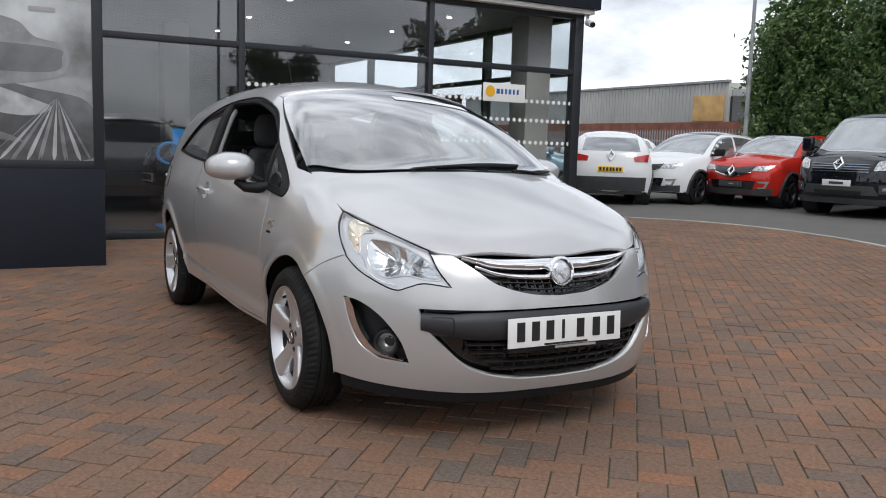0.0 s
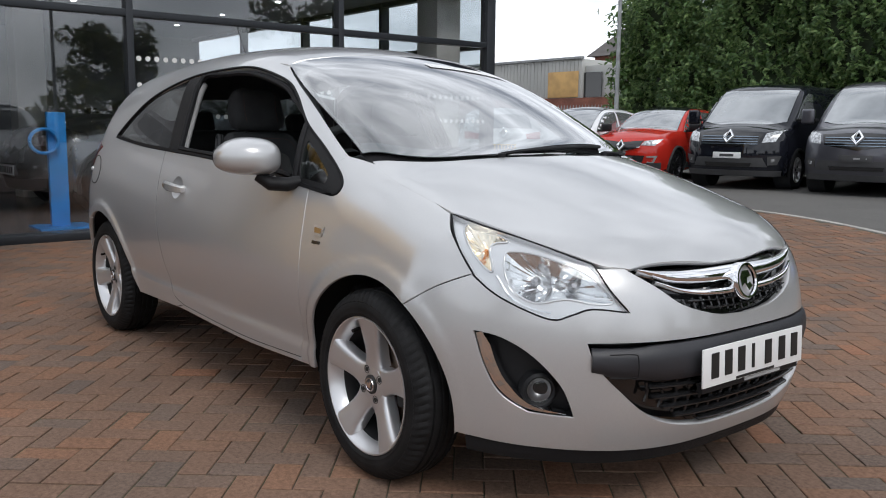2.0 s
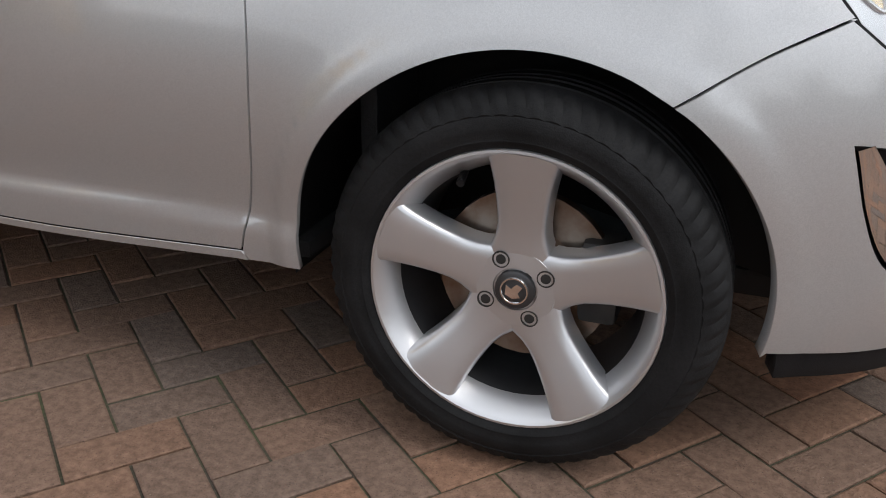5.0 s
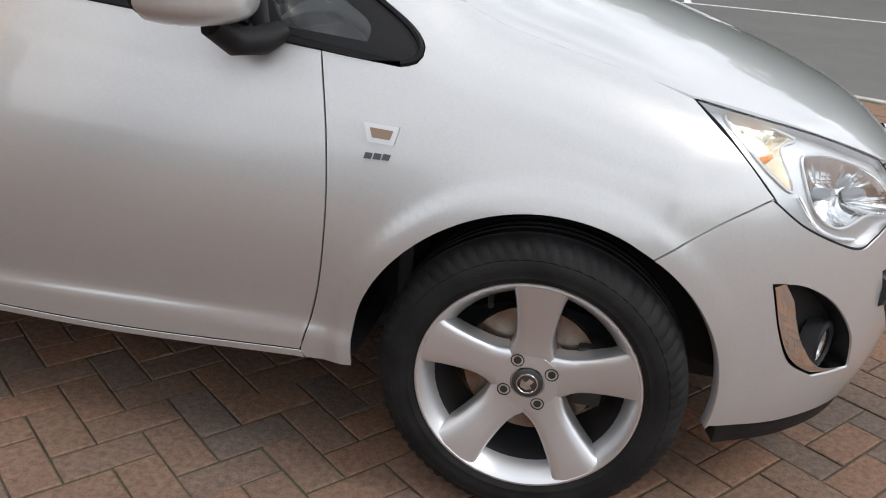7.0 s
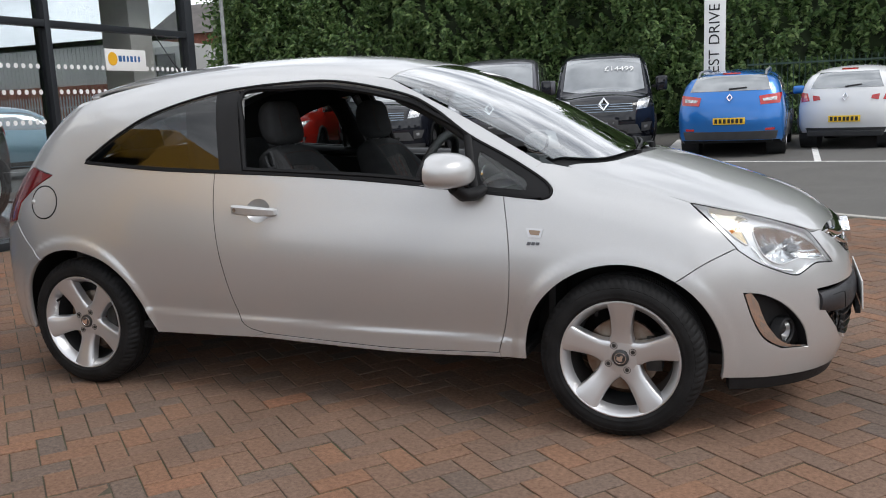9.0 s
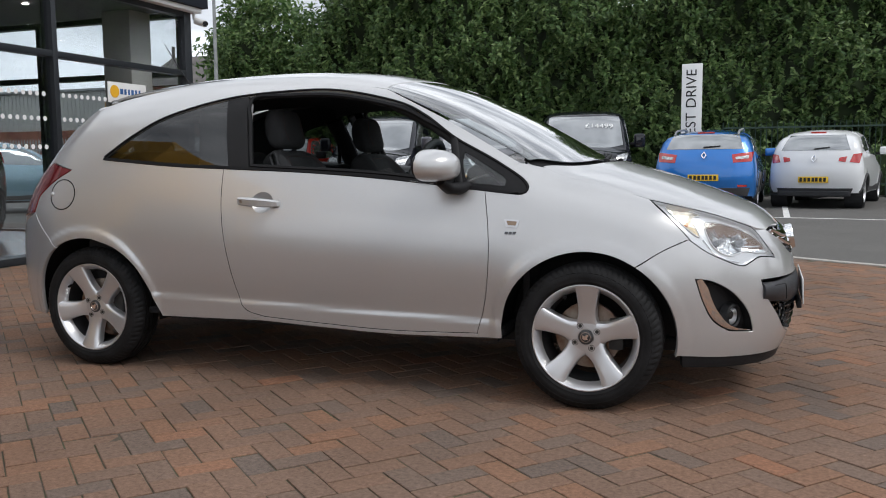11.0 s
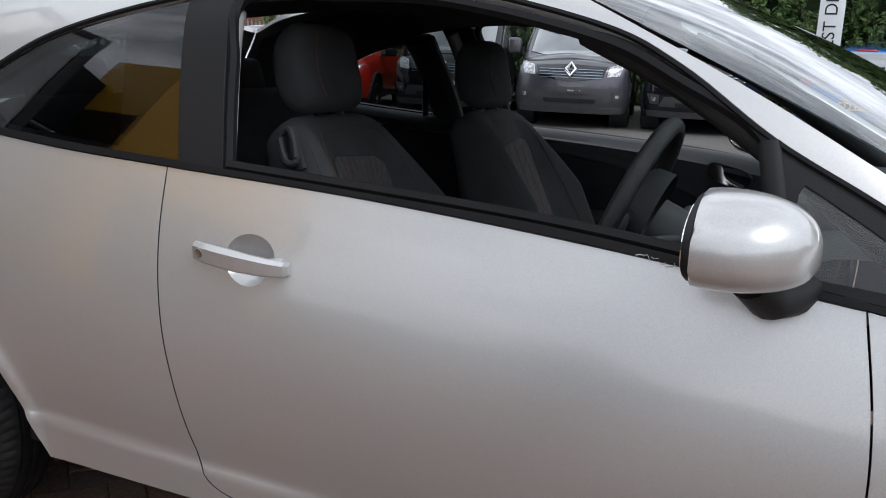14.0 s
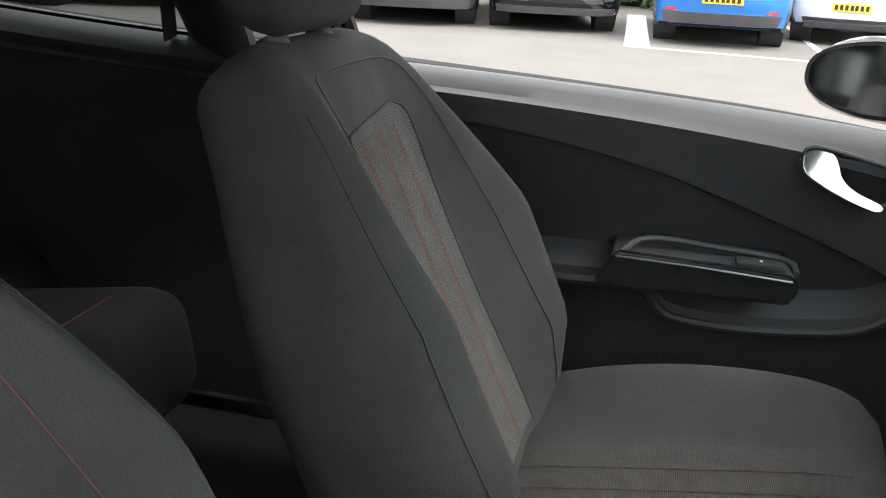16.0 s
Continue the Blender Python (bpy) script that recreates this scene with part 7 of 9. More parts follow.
def vehicle(name, q, paint_mat, m, label, category="car", roof_mat=None, rim_mat=None, plate="white", group="parked cars", lower=None, spokes=5):
    """A parked vehicle from its outlines: body, glass, lamps, grille, plate and wheels."""
    sk = Skin(vehicle_solid(q), q["axle"] * 0.75, -q["axle"] * 0.75)
    t = thing(name, m, label, category, group)
    w, ax, r = q["w"], q["axle"], q["r"]
    xf, xr, xs, xt, xe = q["front"], q["rear"], q["screen"], q["head"], q["end"]
    he, re_ = 0.80 * w, q.get("edge", 0.62) * w
    opt = dict(cell=0.07, step=0.06)

    def top_run(pts):
        return sk.at("top", catmull(pts, 0.06))
    hood_run, pil_run, roof_run = top_run([(xf, -he), ((xf + xs) / 2, -he), (xs, -he)]), top_run([(xs, -he), ((xs + xt) / 2, -(he + re_) / 2), (xt, -re_)]), top_run([(xt, -re_), ((xt + xe) / 2, -re_), (xe, -re_)])
    zf, ze = hood_run[0][2], roof_run[-1][2]
    bz = q["belt"] - q["slope"] * xr
    A = lambda c, a0, a1: [(c + r * 1.14 * math.cos(radians(a)), r + r * 1.13 * math.sin(radians(a))) for a in np.linspace(a0, a1, 12)]
    rear_line = [(xe, ze), ((xe + xr) / 2 - 0.03, (ze + bz) / 2 + 0.02), (xr, bz)]
    low = 0.27
    side = np.vstack([sk.flat("side", hood_run), sk.flat("side", pil_run), sk.flat("side", roof_run), catmull(rear_line, 0.06), catmull([(xr, bz), (xr, low)], 0.06), A(-ax, 200, -20), [(0, low)], A(ax, 200, -20), catmull([(xf, low), (xf, zf)], 0.06)])
    side = simplify(side)
    for left in (False, True):
        panel("body_side", sk, "side", side, paint_mat, t, gap=0.0, cell=0.08, rim=0.02, mirror=left)
        for k, win in enumerate(q["windows"]):
            panel("side_window", sk, "side", loop(*[list(z) for z in win], step=0.05), CAR_WINDOW, t, "dark side glass", gap=0.0, cell=0.09, lift=0.003, rim=0.006, mirror=left)
        panel("sill_cladding", sk, "side", loop([(-ax + r * 1.2, 0.28), (ax - r * 1.2, 0.28)], [(ax - r * 1.2, 0.28), (ax - r * 1.14, 0.40)], [(ax - r * 1.14, 0.40), (0, 0.36), (-ax + r * 1.14, 0.40)], [(-ax + r * 1.14, 0.40), (-ax + r * 1.2, 0.28)], step=0.05), lower or GREY_PLASTIC, t, "dark sill cladding", gap=0, cell=0.09, lift=0.008, mirror=left)
        for c in (-ax, ax):
            arc = sk.at("side", A(c, 198, -18))
            part("arch_trim", bm_tube((arc + sk.normal(arc) * 0.002) * ((1, -1, 1) if left else (1, 1, 1)), 0.028, 6, flat=1.0), lower or GREY_PLASTIC, t, smooth=True)
    nose_edge = sk.at("top", catmull([(xf, -he), (q["lip"] - 0.05, -0.5 * w), (q["lip"], 0), (q["lip"] - 0.05, 0.5 * w), (xf, he)], 0.06))
    cut = sk.at("side", catmull([(xf, zf), (xf, 0.24)], 0.06))
    half = np.vstack([sk.flat("nose", nose_edge[: (len(nose_edge) + 1) // 2][::-1]), sk.flat("nose", cut), sk.flat("nose", [(xf + 0.2, -0.7 * w, 0.24), (q["lip"] + 0.05, -0.3 * w, 0.24), (q["lip"] + 0.08, 0, 0.24)])])
    panel("front_end", sk, "nose", simplify(np.vstack([half, (half * (-1, 1))[::-1]])), paint_mat, t, gap=0, cell=0.06, rim=0.02)
    back_edge = catmull([(xs, he), (xs + 0.16, 0.4 * w), (xs + 0.2, 0), (xs + 0.16, -0.4 * w), (xs, -he)], 0.06)
    panel("bonnet", sk, "top", simplify(np.vstack([sk.flat("top", hood_run)[::-1], sk.flat("top", nose_edge), sk.flat("top", hood_run) * (1, -1), back_edge])), paint_mat, t, gap=0.004, cell=0.07)
    head = catmull([(xt, re_), (xt + 0.07, 0), (xt, -re_)], 0.06)
    pil = sk.flat("top", pil_run)
    panel("windscreen", sk, "top", simplify(np.vstack([back_edge[::-1], (pil * (1, -1)), head, pil[::-1]])), CAR_WINDOW, t, "dark reflecting windscreen", gap=0.01, cell=0.08, lift=0.002, rim=0.01)
    rf = sk.flat("top", roof_run)
    tail_edge = catmull([(xe, re_), (xe - 0.05, 0.3 * w), (xe - 0.06, 0), (xe - 0.05, -0.3 * w), (xe, -re_)], 0.06)
    panel("roof", sk, "top", simplify(np.vstack([head[::-1], (rf * (1, -1)), tail_edge, rf[::-1]])), roof_mat or paint_mat, t, gap=0.004, cell=0.09)
    te = sk.at("top", tail_edge[len(tail_edge) // 2:])
    sr = sk.at("side", catmull(rear_line, 0.06))
    cr = sk.at("side", catmull([(xr, bz), (xr, low)], 0.06))
    half = np.vstack([sk.flat("stern", te), sk.flat("stern", sr), sk.flat("stern", cr), sk.flat("stern", [(q["tail"][0][1] + 0.06, -0.5 * w, low), (q["tail"][0][1] + 0.02, 0, low)])])
    panel("rear_end", sk, "stern", simplify(np.vstack([half, (half * (-1, 1))[::-1]])), paint_mat, t, gap=0, cell=0.06, rim=0.02)

    def face(pname, view, outline, material, plabel="", lift=0.006, both_sides=False, rim=0.01, cell=0.05, step=0.04):
        for left in ((False, True) if both_sides else (False,)):
            flat = sk.flat("nose" if view == "front" else "stern", sk.at(view, loop(*outline, step=step)))
            last = panel(pname, sk, "nose" if view == "front" else "stern", simplify(flat, 0.006), material, t, plabel, gap=0, cell=cell, lift=lift, rim=rim, mirror=left)
        return last
    for args in q["faces"](w):
        face(*args[:4], **(args[4] if len(args) > 4 else {}))
    for x in (ax, -ax):
        for s in (-1, 1):
            wheel(t, (x, s * (w - 0.115), r), s, r=r, w=0.105, rim_r=r * 0.70, spokes=spokes, turn=75, material=rim_mat or ALLOY, detail=False, stations=[(0.16, 0.045, 0.06), (0.35, 0.026, 0.064), (0.65, 0.028, 0.07), (0.95, 0.036, 0.085)] if spokes > 5 else None)
    part("underside", bm_box((2 * ax + 1.2, 1.5 * w, 0.1), pose(0, 0, 0.26), 0.02), TRIM_DARK, t, "dark underside")
    for s in (-1, 1):
        for x in (ax, -ax):
            part("arch_liner", bm_lathe([(r * 1.13, 0.0), (r * 1.13, 0.30), (0.0, 0.30)], Matrix.Translation((x, s * (w - 0.03), r)) @ pose(0, 0, 0, 90 * s, 0, 0), 28), TRIM_DARK, t)
        mx, mz = xs - 0.18, q["belt"] + 0.10
        shell = part("door_mirror", bm_box((0.13, 0.22, 0.16 * q.get("mirror", 1.0)), pose(mx, s * (w + 0.12), mz), 0.05, 3), q.get("mirror_mat") or (BLACK_PLASTIC if roof_mat else paint_mat), t, smooth=True)
        part("mirror_arm", bm_box((0.06, 0.14, 0.05), pose(mx, s * (w + 0.01), mz - 0.06), 0.015), BLACK_PLASTIC, shell, smooth=True)
    f0, fz = q["badge"]
    if f0 == "front":
        p = sk.at("front", [(0, fz)])[0]
        bmx = Matrix.Translation(Vector(p) + Vector((0.015, 0, 0))) @ pose(0, 0, 0, 90, 0, 90)
    else:
        p = sk.at("rear", [(0, fz)])[0]
        bmx = Matrix.Translation(Vector(p) - Vector((0.012, 0, 0))) @ pose(0, 0, 0, 90, 0, -90)
    k = q.get("badge_size", 0.085)
    nb = Vector(sk.normal(np.array([p]))[0])
    side_b = Vector((0, 1, 0))
    up_b = nb.cross(side_b).normalized()
    up_b = up_b if up_b.z > 0 else -up_b
    bmx = Matrix((side_b, up_b, nb)).transposed().to_4x4()
    bmx.translation = Vector(p) + nb * 0.022
    part("badge", bm_tube([bmx @ Vector(v) for v in ((0, k * 1.25, 0), (k * 0.8, 0, 0), (0, -k * 1.25, 0), (-k * 0.8, 0, 0))], k * 0.36, 6, True), CHROME, t, "chrome diamond badge")
    py, pz, pv = q["plate"]
    p = sk.at("front" if pv == "front" else "rear", [(0, pz)])[0]
    s = 1 if pv == "front" else -1
    pl = box("number_plate", (0.012, 0.52, 0.111), pose(p[0] + s * 0.018, 0, pz), {"yellow": YELLOW_PLATE, "dark": GREY_PLASTIC}.get(plate, WHITE_PLASTIC), t, 0.003, {"yellow": "yellow number plate with black bars", "dark": "bare dark plate holder"}.get(plate, "white plate with dark bars"))
    if plate == "dark":
        part("plate_bar", bm_box((0.004, 0.10, 0.026), pose(p[0] + s * 0.026, 0.02, pz), 0), TRIM_GREY, pl)
        part("plate_bar", bm_box((0.004, 0.018, 0.018), pose(p[0] + s * 0.026, 0.17, pz), 0), TRIM_GREY, pl)
    elif plate == "trade":
        part("plate_bar", bm_box((0.004, 0.26, 0.045), pose(p[0] + s * 0.026, 0, pz), 0), GREY_PLASTIC, pl)
    else:
        for yy in (-0.20, -0.13, -0.06, 0.0, 0.07, 0.14, 0.21):
            part("plate_bar", bm_box((0.004, 0.045, 0.072), pose(p[0] + s * 0.026, yy, pz), 0), INK, pl)
    return t, sk


def L(*pts):
    return [list(p) for p in zip(pts, pts[1:] + pts[:1])]


def captur_faces(w):
    return [
        ("lower_bumper", "front", L((-0.86 * w, 0.390), (-0.5 * w, 0.370), (0.5 * w, 0.370), (0.86 * w, 0.390), (0.84 * w, 0.250), (-0.84 * w, 0.250)), GREY_PLASTIC, dict(plabel="black lower bumper")),
        ("lower_grille", "front", L((-0.56 * w, 0.530), (0.56 * w, 0.530), (0.50 * w, 0.370), (-0.50 * w, 0.370)), GLOSS_BLACK, dict(lift=0.012)),
        ("upper_grille", "front", L((-0.50 * w, 0.830), (0, 0.790), (0.50 * w, 0.830), (0.44 * w, 0.710), (0, 0.610), (-0.44 * w, 0.710)), GLOSS_BLACK, dict(plabel="black grille with chrome edge")),
        ("grille_chrome", "front", L((-0.45 * w, 0.705), (0, 0.615), (0.45 * w, 0.705), (0.44 * w, 0.685), (0, 0.585), (-0.44 * w, 0.685)), CHROME, dict(lift=0.016)),
        ("headlamp", "front", L((-0.86 * w, 0.860), (-0.52 * w, 0.815), (-0.46 * w, 0.730), (-0.74 * w, 0.730)), CLEAR_LAMP, dict(both_sides=True, lift=0.012, plabel="clear headlamp")),
        ("fog_bezel", "front", L((-0.80 * w, 0.530), (-0.60 * w, 0.515), (-0.60 * w, 0.490), (-0.74 * w, 0.490), (-0.70 * w, 0.405), (-0.60 * w, 0.400), (-0.60 * w, 0.380), (-0.73 * w, 0.385)), CHROME, dict(both_sides=True, lift=0.016)),
        ("tail_lamp", "rear", L((-0.88 * w, 1.06), (-0.52 * w, 1.0), (-0.55 * w, 0.90), (-0.86 * w, 0.90)), RED_LAMP, dict(both_sides=True, lift=0.010, plabel="red tail lamp")),
        ("rear_window", "rear", L((-0.60 * w, 1.40), (0.60 * w, 1.40), (0.68 * w, 1.12), (-0.68 * w, 1.12)), CAR_WINDOW, dict(plabel="dark rear glass")),
        ("rear_bumper", "rear", L((-0.84 * w, 0.58), (0.84 * w, 0.58), (0.82 * w, 0.29), (-0.82 * w, 0.29)), GREY_PLASTIC, dict(plabel="black rear bumper"))]


CAPTUR = dict(axle=1.303, r=0.335, w=0.89, belt=1.0, slope=0.06, tum=0.36, front=1.74, rear=-1.72, screen=1.0, head=0.18, end=-1.52, lip=2.0, badge=("front", 0.72), plate=(0, 0.46, "front"),
              hood=[(0.5, 1.13), (1.1, 1.10), (1.6, 1.02), (1.95, 0.90), (2.1, 0.80)], cab=[(-2.0, 1.25), (-1.5, 1.46), (-1.1, 1.53), (-0.5, 1.565), (0.1, 1.53), (0.5, 1.40), (0.95, 1.14), (1.3, 0.90)],
              nose=[(0.2, 2.07), (0.45, 2.14), (0.7, 2.13), (0.9, 2.05), (1.1, 1.9)], tail=[(0.25, -1.90), (0.6, -1.98), (0.9, -1.95), (1.1, -1.87), (1.35, -1.66), (1.5, -1.5)], faces=captur_faces,
              windows=[([(0.86, 1.01), (0.30, 1.015), (-0.12, 1.02)], [(-0.12, 1.02), (-0.16, 1.44)], [(-0.16, 1.44), (0.15, 1.43), (0.42, 1.33), (0.70, 1.15), (0.86, 1.01)]),
                       ([(-0.20, 1.025), (-0.6, 1.04), (-1.02, 1.07)], [(-1.02, 1.07), (-0.98, 1.40)], [(-0.98, 1.40), (-0.6, 1.44), (-0.23, 1.445)], [(-0.23, 1.445), (-0.20, 1.025)]),
                       ([(-1.10, 1.08), (-1.45, 1.16)], [(-1.45, 1.16), (-1.30, 1.33), (-1.08, 1.39)], [(-1.08, 1.39), (-1.10, 1.08)])])


def trafic_faces(w):
    rows = [
        ("lower_bumper", "front", L((-0.90 * w, 0.330), (0.90 * w, 0.330), (0.88 * w, 0.230), (-0.88 * w, 0.230)), GREY_PLASTIC, dict(plabel="black lower bumper")),
        ("lower_grille", "front", L((-0.62 * w, 0.560), (0.62 * w, 0.560), (0.70 * w, 0.400), (-0.70 * w, 0.400)), GREY_PLASTIC, dict(lift=0.010)),
        ("intake_mesh", "front", L((-0.44 * w, 0.470), (0.44 * w, 0.470), (0.42 * w, 0.405), (-0.42 * w, 0.405)), GLOSS_BLACK, dict(lift=0.016)),
        ("fog_pocket", "front", L((-0.90 * w, 0.600), (-0.70 * w, 0.585), (-0.70 * w, 0.430), (-0.84 * w, 0.440)), GREY_PLASTIC, dict(both_sides=True, lift=0.010)),
        ("upper_grille", "front", L((-0.60 * w, 0.990), (0, 1.020), (0.60 * w, 0.990), (0.54 * w, 0.810), (0, 0.730), (-0.54 * w, 0.810)), GLOSS_BLACK, dict(plabel="black slatted grille")),
        ("headlamp", "front", L((-0.88 * w, 1.060), (-0.64 * w, 0.990), (-0.60 * w, 0.830), (-0.80 * w, 0.850)), CLEAR_LAMP, dict(both_sides=True, lift=0.012, plabel="tall clear headlamp")),
        ("fog_lamp", "front", L((-0.81 * w, 0.545), (-0.75 * w, 0.540), (-0.75 * w, 0.485), (-0.81 * w, 0.490)), CLEAR_LAMP, dict(both_sides=True, lift=0.020, step=0.02)),
        ("rear_window", "rear", L((-0.75 * w, 1.540), (0.75 * w, 1.540), (0.8 * w, 1.010), (-0.8 * w, 1.010)), CAR_WINDOW)]
    for k in range(4):
        z = 0.800 + 0.042 * k
        rows.append(("grille_slat", "front", L((-0.53 * w, z + 0.012), (0.53 * w, z + 0.012), (0.53 * w, z), (-0.53 * w, z)), SLAT, dict(lift=0.018, rim=0.008)))
    return rows


SLAT = mat("slat_chrome", (0.22, 0.27, 0.33), 0.25, 0.7)
TRAFIC = dict(axle=1.55, r=0.335, w=0.975, belt=1.20, slope=0.0, tum=0.16, front=2.02, rear=-2.25, screen=1.72, head=0.92, end=-2.38, lip=2.30, edge=0.74, badge=("front", 0.925), plate=(0, 0.60, "front"), badge_size=0.10, crown=0.07, bow=0.42, mirror=1.7,
              hood=[(1.2, 1.32), (1.7, 1.22), (2.05, 1.14), (2.35, 1.02), (2.5, 0.90)], cab=[(-2.6, 1.93), (-1.5, 1.96), (0, 1.965), (0.6, 1.94), (0.95, 1.84), (1.35, 1.56), (1.75, 1.24), (2.1, 0.94)],
              nose=[(0.2, 2.40), (0.45, 2.48), (0.8, 2.48), (1.0, 2.43), (1.2, 2.30)], tail=[(0.25, -2.44), (0.6, -2.5), (1.2, -2.49), (1.7, -2.46), (2.0, -2.4)], faces=trafic_faces,
              windows=[([(1.52, 1.26), (1.0, 1.22), (0.62, 1.22)], [(0.62, 1.22), (0.60, 1.74)], [(0.60, 1.74), (0.82, 1.74), (1.10, 1.60), (1.52, 1.26)])])


def megane_faces(w):
    return [
        ("rear_window", "rear", L((-0.62 * w, 1.36), (0.62 * w, 1.36), (0.74 * w, 1.10), (-0.74 * w, 1.10)), CAR_WINDOW, dict(plabel="dark rear glass")),
        ("tail_lamp", "rear", L((-0.90 * w, 1.05), (-0.52 * w, 1.00), (-0.55 * w, 0.86), (-0.88 * w, 0.88)), RED_LAMP, dict(both_sides=True, lift=0.010, plabel="red and clear tail lamp")),
        ("reversing_lamp", "rear", L((-0.82 * w, 0.985), (-0.58 * w, 0.955), (-0.60 * w, 0.915), (-0.82 * w, 0.93)), CLEAR_LAMP, dict(both_sides=True, lift=0.016)),
        ("lower_bumper", "rear", L((-0.86 * w, 0.42), (0.86 * w, 0.42), (0.82 * w, 0.28), (-0.82 * w, 0.28)), GREY_PLASTIC, dict(plabel="black lower bumper")),
        ("rear_reflector", "rear", L((-0.80 * w, 0.475), (-0.64 * w, 0.47), (-0.64 * w, 0.435), (-0.80 * w, 0.44)), RED_LAMP, dict(both_sides=True, lift=0.010)),
        ("wiper", "rear", L((-0.30 * w, 1.155), (0.02 * w, 1.135), (0.02 * w, 1.115), (-0.30 * w, 1.14)), BLACK_PLASTIC, dict(lift=0.02)),
        ("headlamp", "front", L((-0.86 * w, 0.84), (-0.50 * w, 0.76), (-0.52 * w, 0.68), (-0.82 * w, 0.70)), CLEAR_LAMP, dict(both_sides=True)),
        ("brake_lamp", "rear", L((-0.16 * w, 1.405), (0.16 * w, 1.405), (0.16 * w, 1.385), (-0.16 * w, 1.385)), RED_LAMP, dict(lift=0.01))]


MEGANE = dict(axle=1.35, r=0.315, w=0.90, belt=0.96, slope=0.05, tum=0.34, front=1.75, rear=-2.02, screen=1.05, head=0.22, end=-1.98, lip=2.1, badge=("rear", 0.98), plate=(0, 0.60, "rear"), badge_size=0.05,
              hood=[(0.5, 1.06), (1.1, 1.02), (1.6, 0.93), (2.0, 0.80), (2.2, 0.70)], cab=[(-2.35, 1.24), (-2.0, 1.37), (-1.4, 1.45), (-0.6, 1.49), (0.1, 1.45), (0.5, 1.32), (0.95, 1.06), (1.3, 0.85)],
              nose=[(0.2, 2.10), (0.45, 2.2), (0.7, 2.18), (0.9, 2.0)], tail=[(0.25, -2.23), (0.5, -2.31), (0.75, -2.30), (0.95, -2.24), (1.2, -2.10), (1.4, -1.96)], faces=megane_faces,
              windows=[([(0.88, 0.97), (0.3, 0.98), (-0.12, 0.99)], [(-0.12, 0.99), (-0.15, 1.36)], [(-0.15, 1.36), (0.2, 1.34), (0.45, 1.25), (0.88, 0.97)]),
                       ([(-0.20, 0.995), (-0.95, 1.03)], [(-0.95, 1.03), (-0.95, 1.35)], [(-0.95, 1.35), (-0.23, 1.375)], [(-0.23, 1.375), (-0.20, 0.995)]),
                       ([(-1.03, 1.035), (-1.75, 1.10)], [(-1.75, 1.10), (-1.60, 1.26), (-1.03, 1.345)], [(-1.03, 1.345), (-1.03, 1.035)])])


def twingo_faces(w):
    return [
        ("rear_window", "rear", L((-0.58 * w, 1.34), (0.58 * w, 1.34), (0.72 * w, 1.06), (-0.72 * w, 1.06)), CAR_WINDOW, dict(plabel="dark rear glass")),
        ("tail_lamp", "rear", L((-0.93 * w, 1.0), (-0.78 * w, 0.98), (-0.72 * w, 0.84), (-0.90 * w, 0.82)), RED_LAMP, dict(both_sides=True, lift=0.012, plabel="red tail lamp")),
        ("gate_lamp", "rear", L((-0.66 * w, 0.94), (-0.52 * w, 0.92), (-0.50 * w, 0.86), (-0.64 * w, 0.84)), RED_LAMP, dict(both_sides=True, lift=0.012)),
        ("wiper", "rear", L((-0.30 * w, 1.115), (0.02 * w, 1.085), (0.02 * w, 1.065), (-0.30 * w, 1.10)), BLACK_PLASTIC, dict(lift=0.02)),
        ("lower_bumper", "rear", L((-0.80 * w, 0.36), (0.80 * w, 0.36), (0.76 * w, 0.28), (-0.76 * w, 0.28)), GREY_PLASTIC),
        ("headlamp", "front", L((-0.86 * w, 0.86), (-0.50 * w, 0.80), (-0.52 * w, 0.68), (-0.82 * w, 0.70)), CLEAR_LAMP, dict(both_sides=True)),
        ("brake_lamp", "rear", L((-0.16 * w, 1.40), (0.16 * w, 1.40), (0.16 * w, 1.38), (-0.16 * w, 1.38)), RED_LAMP, dict(lift=0.01))]


TWINGO = dict(axle=1.185, r=0.29, w=0.827, belt=0.96, slope=0.06, tum=0.32, front=1.52, rear=-1.52, screen=1.0, head=0.22, end=-1.40, lip=1.7, badge=("rear", 0.90), plate=(0, 0.52, "rear"), badge_size=0.05,
              hood=[(0.5, 1.04), (1.1, 1.0), (1.45, 0.92), (1.7, 0.80), (1.85, 0.70)], cab=[(-1.9, 1.10), (-1.5, 1.33), (-1.1, 1.43), (-0.5, 1.47), (0.15, 1.44), (0.5, 1.34), (0.95, 1.06), (1.25, 0.85)],
              nose=[(0.2, 1.75), (0.45, 1.83), (0.7, 1.80), (0.9, 1.6)], tail=[(0.25, -1.68), (0.5, -1.76), (0.75, -1.76), (0.95, -1.71), (1.15, -1.62), (1.35, -1.46)], faces=twingo_faces,
              windows=[([(0.84, 0.97), (0.3, 0.98), (-0.25, 1.0)], [(-0.25, 1.0), (-0.28, 1.34)], [(-0.28, 1.34), (0.2, 1.33), (0.45, 1.24), (0.84, 0.97)]),
                       ([(-0.33, 1.0), (-0.8, 1.02), (-1.15, 1.09)], [(-1.15, 1.09), (-0.95, 1.28), (-0.36, 1.34)], [(-0.36, 1.34), (-0.33, 1.0)])])

